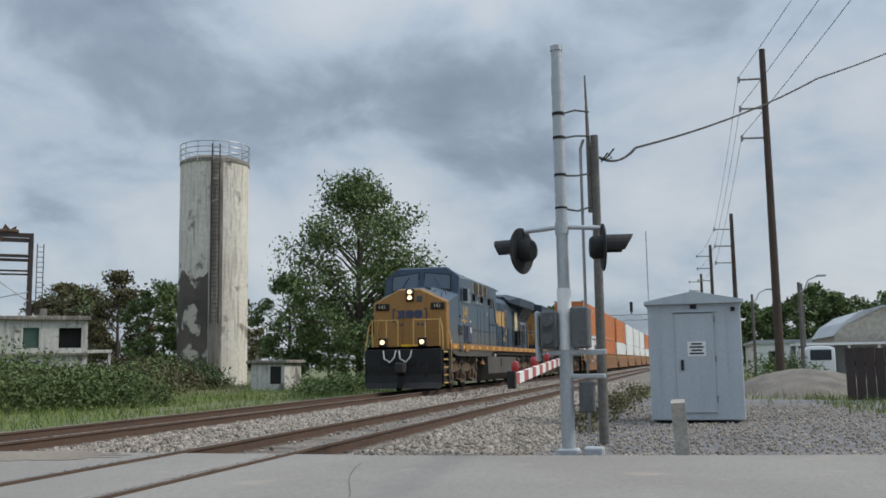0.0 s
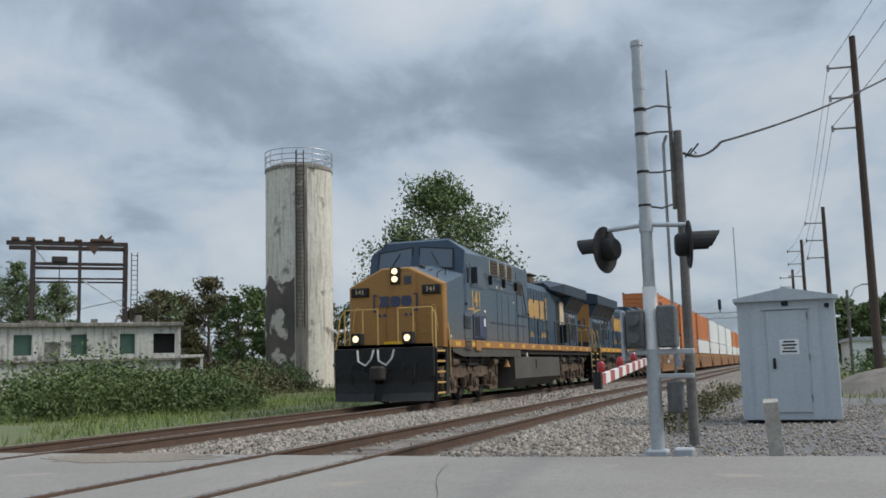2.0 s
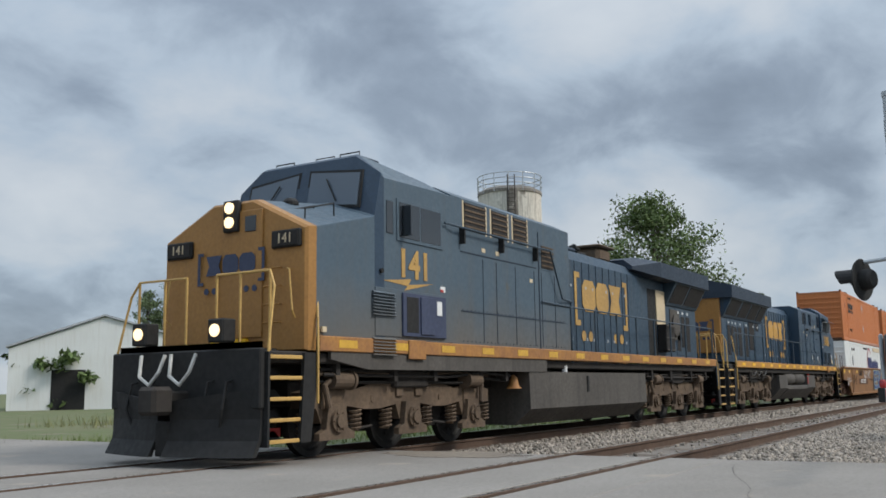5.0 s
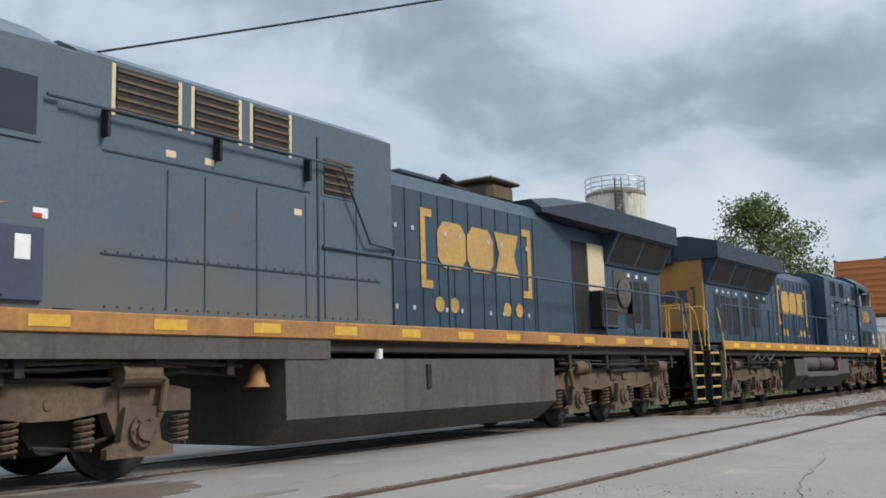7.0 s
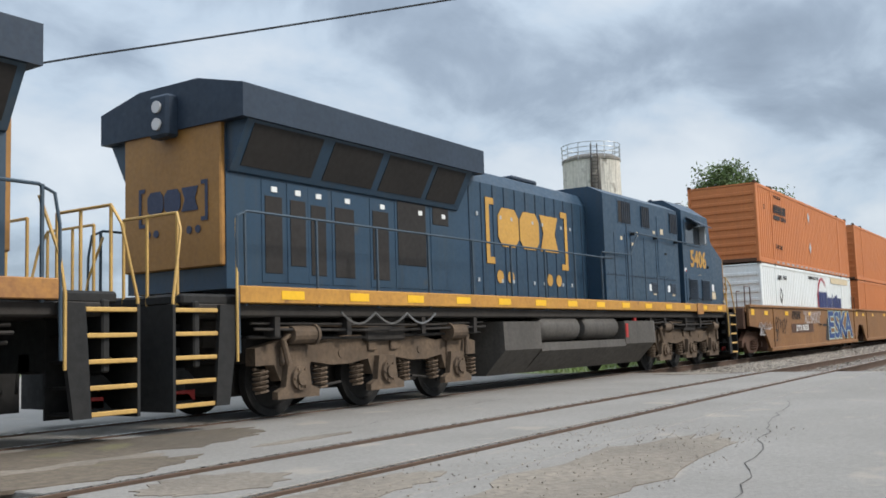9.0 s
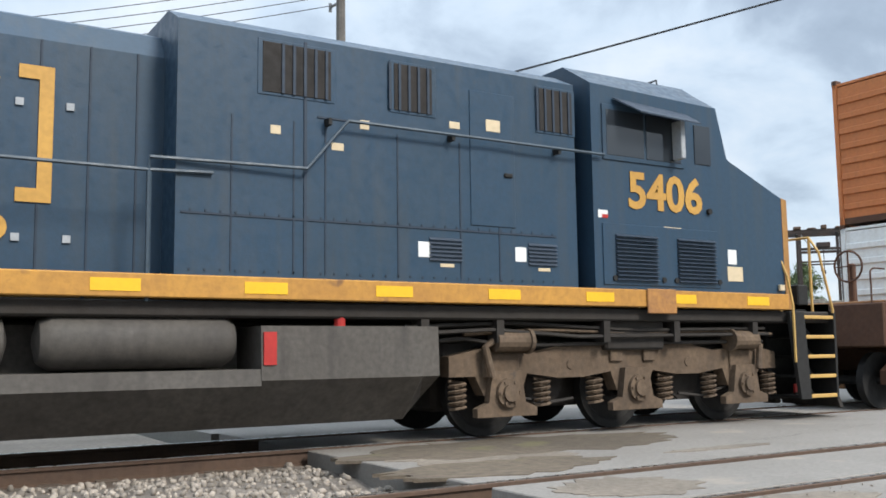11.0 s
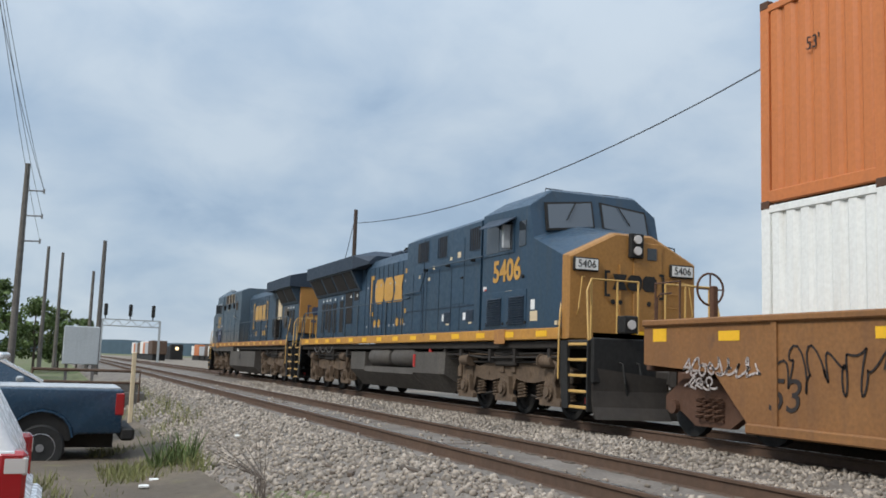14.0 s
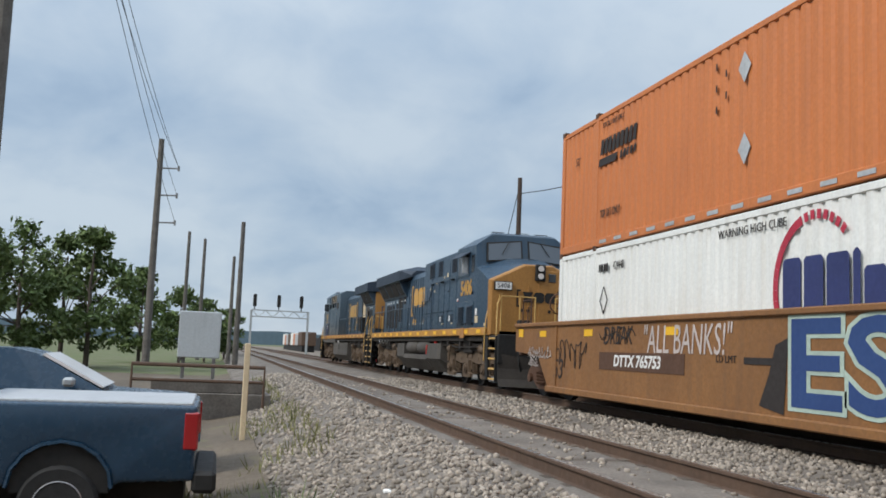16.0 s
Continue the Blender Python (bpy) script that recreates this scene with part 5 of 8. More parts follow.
def container_marks(c, facing, kind):
    y = facing * 1.236
    if kind == "orange":
        m = Form()
        for k in range(9):
            x = 2.3 + k * 0.2
            part("trade_mark", Form().prism([(x, 1.94), (x + 0.15, 1.94), (x + 0.21, 2.26), (x + 0.06, 2.26)], "y", y, y + facing * 0.004), TAGBLACK, c, "black slanted mark bar")
        m.prism([(2.22, 1.70), (3.1, 1.70), (3.22, 1.86), (2.26, 1.86)], "y", y, y + facing * 0.004)
        for k in range(5):
            x = 3.3 + k * 0.16
            part("trade_mark", Form().prism([(x, 1.70), (x + 0.1, 1.70), (x + 0.14, 1.86), (x + 0.04, 1.86)], "y", y, y + facing * 0.004), TAGBLACK, c, "black slanted mark bar")
        part("trade_mark", m, TAGBLACK, c, "black slanted mark bar")
        lettering("TOP LIFT ONLY", 0.24, side_text(2.86, y, 0.66, facing), TAGBLACK, c, "black stencilled words", 0.003, squeeze=0.6)
        lettering("STACK 2 HIGH ONLY", 0.16, side_text(2.95, y, 2.56, facing), TAGBLACK, c, "black stencilled words", 0.003, squeeze=0.7)
        lettering("53'", 0.26, side_text(1.02, y, 2.03, facing), TAGBLACK, c, "black length mark", 0.003, squeeze=0.8)
        for z in (0.96, 2.25):
            part("placard", Form().prism([(7.79, z), (7.97, z + 0.25), (8.15, z), (7.97, z - 0.25)], "y", y, y + facing * 0.006), CONT_GREY, c, "grey diamond placard")
        v = Form()
        for k in range(5):
            v.box(7.1 + 0.3 * (k % 2), 7.14 + 0.3 * (k % 2), min(y, y + facing * 0.004), max(y, y + facing * 0.004), 1.7 + k * 0.18, 1.82 + k * 0.18)
        part("small_print", v, TAGBLACK, c)
        for k in range(18):
            part("reflector", Form().box(2.35 + k * 0.75, 2.7 + k * 0.75, min(y, y + facing * 0.005), max(y, y + facing * 0.005), 0.05, 0.12), CONT_GREY, c, "pale reflective strip")
    else:
        lettering("424448", 0.24, side_text(3.35, y, 2.4, facing), TAGBLACK, c, "black stencilled number", 0.003, squeeze=0.72)
        part("owner_mark", sum_form([Form().box(2.36 + k * 0.13, 2.45 + k * 0.13, min(y, y + facing * 0.004), max(y, y + facing * 0.004), 2.32, 2.48) for k in range(4)]), TAGBLACK, c)
        lettering("WARNING HIGH CUBE", 0.19, side_text(8.15, y, 2.56, facing), TAGBLACK, c, "black stencilled words", 0.003, squeeze=0.95)
        part("placard", Form().tube([(2.46, y, 1.72), (2.65, y, 2.0), (2.84, y, 1.72), (2.65, y, 1.44), (2.46, y, 1.72)], 0.012, 4), TAGBLACK, c, "outlined diamond")
        ring = Form()
        cx, cz, r = 9.72, 1.6, 1.05
        for k in range(30):
            a0 = math.pi * 0.25 + k * math.pi * 1.5 / 30
            a1 = a0 + math.pi * 1.5 / 30 * (0.98 if 6 < k < 26 else 0.6)
            pts = [(cx + r * 0.92 * math.cos(a0), cz + r * math.sin(a0)), (cx + (r - 0.13) * 0.92 * math.cos(a0), cz + (r - 0.13) * math.sin(a0)), (cx + (r - 0.13) * 0.92 * math.cos(a1), cz + (r - 0.13) * math.sin(a1)), (cx + r * 0.92 * math.cos(a1), cz + r * math.sin(a1))]
            ring.prism(pts, "y", y, y + facing * 0.004)
        part("ring_mark", ring, CRIMSON, c, "broken crimson ring")
        for k, (w, hgt) in enumerate(((0.42, 0.78), (0.42, 0.78), (0.46, 0.78), (0.14, 0.8), (0.4, 0.56), (0.4, 0.56), (0.13, 0.72), (0.34, 0.56), (0.3, 0.66), (0.13, 0.72), (0.36, 0.56), (0.34, 0.56))):
            x = 9.0 + sum((0.42, 0.42, 0.46, 0.14, 0.4, 0.4, 0.13, 0.34, 0.3, 0.13, 0.36, 0.34)[:k]) + 0.07 * k
            lo, hi = min(y, y + facing * 0.005), max(y, y + facing * 0.005)
            bar = [(x, 1.3), (x + 0.05, 1.25), (x + w - 0.05, 1.25), (x + w, 1.3), (x + w, 1.2 + hgt), (x + w - 0.05, 1.25 + hgt), (x + 0.05, 1.25 + hgt), (x, 1.2 + hgt)]
            part("trade_mark", Form().prism(bar, "y", lo, hi), NAVY, c, "navy mark bar")
        part("rust_patch", Form().box(11.6, 15.4, min(y - facing * 0.01, y + facing * 0.002), max(y - facing * 0.01, y + facing * 0.002), 2.46, 2.72), CREAM, c, "rust-stained panel")


def spray(car, facing):
    """Scrawled strokes on the first well car's flank."""
    rng = random.Random(5)
    y = facing * 1.45

    def stroke(points, r, mat, lab=""):
        f = Form()
        for (xa, za), (xb, zb) in zip(points, points[1:]):
            dx, dz = xb - xa, zb - za
            q = max(math.hypot(dx, dz), 1e-6)
            nx, nz = -dz / q * r, dx / q * r
            dx, dz = dx / q * r * 0.5, dz / q * r * 0.5
            xa, za, xb, zb = xa - dx, za - dz, xb + dx, zb + dz
            f.prism([(xa + nx, za + nz), (xb + nx, zb + nz), (xb - nx, zb - nz), (xa - nx, za - nz)], "y", y, y + facing * 0.003)
        return part("spray_scrawl", f, mat, car, lab)

    def scrawl(x0, x1, z0, z1, count, r, mat, lab):
        ph = [rng.uniform(0, 6.28) for _ in range(4)]
        pts = []
        for k in range(count * 9 + 1):
            u = k / (count * 9)
            a = u * count * math.pi
            wave = 0.5 + 0.34 * math.sin(a + ph[0]) * (0.7 + 0.3 * math.sin(0.37 * a + ph[1])) + 0.13 * math.sin(2.3 * a + ph[2])
            pts.append((x0 + (x1 - x0) * u + 0.07 * math.cos(1.1 * a + ph[3]) + 0.05 * math.sin(2.1 * a), z0 + (z1 - z0) * wave))
        stroke(pts, r, mat, lab)

    scrawl(1.3, 2.9, 0.9, 1.25, 15, 0.016, TAGWHITE, "white sprayed scrawl")
    scrawl(1.4, 2.0, 0.72, 0.95, 8, 0.014, TAGWHITE, "white sprayed scrawl")
    scrawl(3.2, 5.0, 0.7, 1.5, 11, 0.014, TAGBLACK, "black sprayed scrawl")
    scrawl(5.8, 7.3, 1.32, 1.66, 8, 0.012, TAGBLACK, "black sprayed scrawl")
    lettering("\"ALL BANKS!\"", 0.7, side_text(9.25, y, 1.36, facing), TAGWHITE, car, "white sprayed words", 0.003, shear=0.12, squeeze=0.72)
    part("number_panel", Form().box(5.75, 9.3, min(y - facing * 0.006, y), max(y - facing * 0.006, y), 0.80, 1.14), WELL_DARK, car, "dark number panel")
    lettering("DREAK", 0.5, side_text(6.6, y, 1.45, facing), TAGBLACK, car, "black sprayed word", 0.002, shear=0.2, squeeze=0.85)
    lettering("53", 0.62, side_text(3.4, y, 0.72, facing), TAGBLACK, car, "black sprayed number", 0.002, shear=0.2)
    lettering("LD LMT", 0.16, side_text(10.6, y, 1.08, facing), TAGBLACK, car, "small dark stencilled words", 0.002, squeeze=1.1)
    part("stencil_line", Form().box(11.1, 12.0, min(y, y + facing * 0.002), max(y, y + facing * 0.002), 1.02, 1.12), TAGBLACK, car)
    lettering("DTTX 765753", 0.3, side_text(7.45, y, 0.97, facing), WHITE, car, "white stencilled number", 0.004, shear=0.15, squeeze=1.12, bold=0.008)
    # a large blue piece of bulging shapes with pale edges
    for text, x, w in (("E", 12.75, 1.5), ("S", 13.95, 1.5), ("K", 15.2, 1.5), ("A", 16.55, 1.5)):
        piece = lettering(text, 1.62, side_text(x, y, 1.0, facing), TAGPALE, car, "pale green sprayed edge", 0.002, squeeze=w, bold=0.085)
        lettering(text, 1.62, side_text(x, y + facing * 0.004, 1.0, facing), TAGBLUE, piece, "blue sprayed letter", 0.003, squeeze=w, bold=0.03)
    part("spray_cloud", Form().prism([(11.5, 0.45), (12.1, 0.36), (12.2, 1.4), (11.9, 1.3), (11.75, 0.9)], "y", y, y + facing * 0.0015), TAGBLACK, car)


def build_freight():
    """Well cars with two containers each; returns (thing, metres behind the lead nose, height)."""
    moving = []
    car = well_car("brown well car with sprayed scrawls")
    orange = container(CONT_ORANGE, "corrugated orange shipping container")
    white = container(CONT_WHITE, "corrugated white shipping container")
    grey = container(CONT_GREY, "corrugated grey shipping container")
    spare_o, spare_w = copy_thing(orange, Matrix()), copy_thing(white, Matrix())
    spare_car = copy_thing(car, Matrix())
    tagged(spare_car, label="brown well car under stacked containers")
    container_marks(orange, -1, "orange")
    container_marks(white, -1, "white")
    spray(car, -1)
    tops = [orange, spare_o] + ["o", "w", "w", "w", "o", "o", "w", "g", "w", "w", "o"]
    lows = [white, "o", spare_w] + ["w", "w", "w", "w", "w", "g", "w", "w", "w", "w"]
    cars = [car, spare_car]
    made = {"o": spare_o, "w": spare_w, "g": grey}
    used_grey = False
    for k in range(CARS):
        at = CAR_AT + k * PITCH
        c = cars[k] if k < 2 else copy_thing(spare_car, Matrix())
        moving.append((c, at, 0.0))
        for pick, z in ((lows[k], 0.36 + 0.12), (tops[k], 3.36)):
            if isinstance(pick, str):
                if pick == "g" and not used_grey:
                    b, used_grey = grey, True
                else:
                    b = copy_thing(made[pick], Matrix())
            else:
                b = pick
            moving.append((b, at + 2.75, z))
    return moving


FREIGHT = build_freight()


# ---- ground, road and tracks ----
def ground_height(x, y):
    """Level by the crossing, lower where the cars are parked."""
    z = -0.28
    if y < 3.2:
        k = min(max((-x - 1.0) / 7.0, 0.0), 1.0) * min(max((3.2 - y) / 1.6, 0.0), 1.0)
        z -= 0.42 * k + 0.2 * min(max((-x - 9.0) / 9.0, 0.0), 1.0) * min(max((3.2 - y) / 1.6, 0.0), 1.0)
    return z


def grid_sheet(xs, ys, height):
    vs = [(x, y, height(x, y)) for y in ys for x in xs]
    n = len(xs)
    return Form().add(vs, [(j * n + i, j * n + i + 1, (j + 1) * n + i + 1, (j + 1) * n + i) for j in range(len(ys) - 1) for i in range(n - 1)])


def build_ground():
    near = [-60 + 1.5 * i for i in range(81)]
    xs = [-1500, -700, -300, -150, -90] + near + [75, 100, 150, 300, 700, 1500]
    ys = [-1500, -600, -250, -100, -50, -25, -15] + [-10 + 0.8 * i for i in range(32)] + [18, 24, 35, 60, 110, 250, 600, 1500]
    single("ground", grid_sheet(xs, ys, lambda x, y: ground_height(x, y) + (0.05 * noise.noise((x * 0.3, y * 0.3, 0)) if abs(x) < 80 and abs(y) < 40 else 0)), GROUND, "rough grassy ground", "ground", kind="structure")

    def berm(x0, x1, toe=-0.62):
        o = [(1.75, -0.95), (2.1, toe), (3.5, -0.16), (7.2, -0.17), (7.7, -0.26), (8.2, -0.17), (12.1, -0.16), (13.4, -0.5), (13.6, -0.95)]
        return Form().prism(o, "x", x0, x1)

    single("ballast_bed", berm(-420, 4.2), BALLAST, "grey limestone ballast bed under the tracks", "ballast", kind="structure")
    single("ballast_bed", berm(22.6, 420, -0.22), BALLAST, "grey limestone ballast bed under the tracks", "ballast", kind="structure")
    for yc, mat in ((TRACK_NEAR, FOUL), (TRACK_FAR, FOUL)):
        for x0, x1 in ((-200, 4.2), (22.6, 200)):
            single("fouled_ballast", Form().box(x0, x1, yc - 0.66, yc + 0.66, -0.25, -0.182), mat, "rust-stained ballast between the rails", "ballast", kind="structure")
    # road across the tracks
    road = Form()
    road.prism([(4.1, 3.7), (5.2, 2.6), (6.0, 1.2), (7.2, -0.6), (7.5, -30), (24.8, -30), (23.2, -2.2), (22.8, 1.2), (22.6, 3.8)], "z", -0.32, -0.02)
    road.prism([(4.0, 12.2), (22.8, 12.2), (23.6, 60), (3.4, 60)], "z", -0.32, -0.02)
    single("road", road, ASPHALT, "worn grey asphalt road over the crossing", "road", kind="structure")
    for y0, y1 in ((3.7, 4.50), (4.76, 5.94), (6.20, 9.34), (9.60, 10.76), (11.02, 12.2)):
        single("road", Form().box(4.1, 22.6, y0, y1, -0.3, -0.012, 0.01), ASPHALT, "asphalt panel between the rails", "road", kind="structure")
    single("dirt_shoulder", Form().prism([(-3.5, 3.6), (4.1, 3.7), (5.2, 2.6), (6.0, 1.2), (7.2, -0.6), (7.5, -12), (-6, -12)], "z", -0.5, -0.09), DIRT, "dusty gravel shoulder beside the road", "ground", kind="structure")
    single("gravel_pad", Form().prism([(22.86, 2.05), (22.92, 1.1), (23.4, -6), (40, -6), (44, 2.05)], "z", -0.6, -0.2), GREYGRAVEL, "dark grey gravel pad round the cabinet", "ground", kind="structure")
    single("dirt_track", Form().prism([(24.0, -3.2), (26, -9), (78, -16), (78, -9)], "z", -0.6, -0.185), DIRT, "bare dirt track", "ground", kind="structure")
    single("dirt_verge", grid_sheet([-70 + 4.1 * i for i in range(19)], [13.3, 15, 20, 26, 33, 40, 46], lambda x, y: -0.22 + 0.03 * noise.noise((x * 0.3, y * 0.3, 2))), DIRT, "bare dusty dirt beyond the tracks", "ground", kind="structure")
    single("yard_ground", grid_sheet([-420 + 25 * i for i in range(14)] + [-70], [13.45, 20, 35, 60, 100], lambda x, y: -0.23), DIRT, "bare grey-brown yard ground", "ground", kind="structure")
    cracks = Form()
    rng = random.Random(2)
    for x0, y0, x1, y1 in ((5.0, 1.6, 9.6, 2.6), (9.6, 2.6, 13.9, 3.4), (8.0, 7.1, 13.5, 7.9), (14.5, 1.2, 21.8, 3.4)):
        n = 14
        pts = [(x0 + (x1 - x0) * i / n + rng.uniform(-0.06, 0.06), y0 + (y1 - y0) * i / n + rng.uniform(-0.06, 0.06)) for i in range(n + 1)]
        for (a, b), (c, d) in zip(pts, pts[1:]):
            w = rng.uniform(0.0015, 0.005)
            z = -0.008 if b > 3.72 else -0.016
            cracks.add([(a, b - w, z), (c, d - w, z), (c, d + w, z), (a, b + w, z)], [(0, 1, 2, 3)])
    single("asphalt_cracks", cracks, UNDER, "dark cracks in the asphalt", "crack", kind="structure")


build_ground()


def dirt_patch(cx, cy, w, d, seed, z, mat=None, label="dusty dirt washed over the asphalt"):
    rng = random.Random(seed)
    n = 40
    o = [(cx + w * math.cos(2 * math.pi * k / n) * rng.uniform(0.8, 1.12), cy + d * math.sin(2 * math.pi * k / n) * rng.uniform(0.75, 1.15)) for k in range(n)]
    single("dirt_patch", Form().prism(o, "z", z - 0.03, z), mat or DIRT, label, "dirt", kind="structure")


dirt_patch(5.25, 7.9, 0.9, 1.25, 1, -0.007)
dirt_patch(6.8, 3.0, 2.4, 0.55, 2, -0.014)
# two patches of brown dirt whose dark tone also paints the train's shade
dirt_patch(6.3, 8.35, 2.2, 0.85, 21, -0.005, LOT, "earth beside the far rail, darkened for the train's shade")
dirt_patch(4.9, 6.9, 1.2, 0.5, 22, -0.004, LOT, "earth between the tracks, darkened for the train's shade")
dirt_patch(5.2, 4.15, 0.9, 0.3, 3, -0.006)
dirt_patch(4.95, 5.35, 0.6, 0.5, 4, -0.006)
dirt_patch(7.6, 6.85, 0.75, 0.12, 5, -0.006)
dirt_patch(22.1, 7.7, 0.6, 1.2, 6, -0.006)


def build_track(yc):
    for s in (-1, 1):
        y = yc + s * 0.74
        o = [(y - 0.075, -0.178), (y + 0.075, -0.178), (y + 0.07, -0.165), (y + 0.012, -0.15), (y + 0.012, -0.045), (y + 0.036, -0.034), (y + 0.036, -0.006), (y + 0.028, 0.0), (y - 0.028, 0.0), (y - 0.036, -0.006), (y - 0.036, -0.034), (y - 0.012, -0.045), (y - 0.012, -0.15), (y - 0.07, -0.165)]
        r = thing("rail", "rust-brown steel rail with a polished head", "rail", "rails of the tracks", kind="structure")
        part("rail_web", Form().prism(o, "x", -420, 420), RAIL_SIDE, r)
        part("rail_head", Form().box(-420, 420, y - 0.024, y + 0.024, -0.002, 0.003), RAIL_TOP, r, "shiny running surface")
    tie = Form().box(-0.115, 0.115, -1.3, 1.3, -0.33, -0.17, 0.012).box(-0.1, 0.1, -0.86, -0.62, -0.17, -0.158).box(-0.1, 0.1, 0.62, 0.86, -0.17, -0.158).mesh("tie")
    tie.materials.append(TIE)
    bed = thing("sleepers", "weathered timber sleepers under the rails", "sleepers", kind="structure")
    rng = random.Random(int(yc * 10))
    for k in range(-60, 90):
        x = k * 0.52
        if 4.0 < x < 22.7:
            continue
        t = new("tie", tie)
        t.parent = bed
        t.matrix_local = pose(x + rng.uniform(-0.03, 0.03), yc + rng.uniform(-0.05, 0.05), rng.uniform(-0.01, 0.008), 0, 0, rng.uniform(-1.5, 1.5))
    far = Form()
    for k in list(range(-300, -60)) + list(range(90, 330)):
        far.box(k * 0.52 - 0.11, k * 0.52 + 0.11, yc - 1.3, yc + 1.3, -0.33, -0.165)
    part("far_ties", far, TIE, bed)["kind"] = "stuff"


build_track(TRACK_NEAR)
build_track(TRACK_FAR)


def stones(name, count, x0, x1, y0, y1, size, seed, label):
    rng = np.random.default_rng(seed)
    g = (1 + 5 ** 0.5) / 2
    ico = np.array([(-1, g, 0), (1, g, 0), (-1, -g, 0), (1, -g, 0), (0, -1, g), (0, 1, g), (0, -1, -g), (0, 1, -g), (g, 0, -1), (g, 0, 1), (-g, 0, -1), (-g, 0, 1)]) / 1.9
    tri = np.array([(0, 11, 5), (0, 5, 1), (0, 1, 7), (0, 7, 10), (0, 10, 11), (1, 5, 9), (5, 11, 4), (11, 10, 2), (10, 7, 6), (7, 1, 8), (3, 9, 4), (3, 4, 2), (3, 2, 6), (3, 6, 8), (3, 8, 9), (4, 9, 5), (2, 4, 11), (6, 2, 10), (8, 6, 7), (9, 8, 1)])
    x, y = rng.uniform(x0, x1, count), rng.uniform(y0, y1, count)
    top = np.interp(y, [1.75, 2.1, 3.5, 7.2, 7.7, 8.2, 12.1, 13.4], [-0.9, -0.62, -0.16, -0.17, -0.26, -0.17, -0.16, -0.5])
    if x0 > 20:
        top = np.maximum(top, np.interp(y, [1.75, 2.1, 3.5], [-0.24, -0.22, -0.16]))
    if seed >= 40:
        top = np.full(count, -0.2 if seed == 41 else -0.012)
    keep = np.ones(count, bool)
    if seed < 40:
        for yc in (TRACK_NEAR, TRACK_FAR):
            keep &= (np.abs(y - yc) > 1.05) | ((np.abs(np.abs(y - yc) - 0.74) > 0.12) & (rng.uniform(size=count) < 0.07))
    x, y, top = x[keep], y[keep], top[keep]
    n = len(x)
    s = size * rng.uniform(0.55, 1.3, (n, 1, 1)) * rng.uniform(0.7, 1.15, (n, 1, 3))
    v = ico[None] * (1 + rng.uniform(-0.36, 0.3, (n, 12, 1))) * s
    a = rng.uniform(0, 2 * np.pi, n)
    c, d = np.cos(a)[:, None], np.sin(a)[:, None]
    v = np.stack([v[..., 0] * c - v[..., 1] * d, v[..., 0] * d + v[..., 1] * c, v[..., 2]], -1)
    v += np.stack([x, y, top + rng.uniform(-0.006, 0.018, n)], -1)[:, None]
    f = tri[None] + (np.arange(n) * 12)[:, None, None]
    ob = new(name, soup(name, v.reshape(-1, 3), f.reshape(-1, 3), STONE))
    tagged(ob, label, "gravel", kind="stuff")


stones("ballast_stones", 30000, -22, 4.0, 1.8, 9.4, 0.034, 11, "loose pale limestone ballast stones")
stones("ballast_stones", 9000, -46, -22, 2.0, 9.4, 0.045, 12, "loose pale limestone ballast stones")
stones("ballast_stones", 21000, 22.7, 42, 1.9, 9.4, 0.038, 13, "loose pale limestone ballast stones")
stones("ballast_stones", 7000, 42, 68, 1.9, 9.4, 0.055, 14, "loose pale limestone ballast stones")
stones("gravel_stones", 9000, 22.95, 38, -4, 2.0, 0.024, 41, "loose grey gravel by the cabinet")
stones("road_grit", 700, 4.2, 10, 2.3, 4.4, 0.007, 42, "fine grit scattered on the asphalt edge")


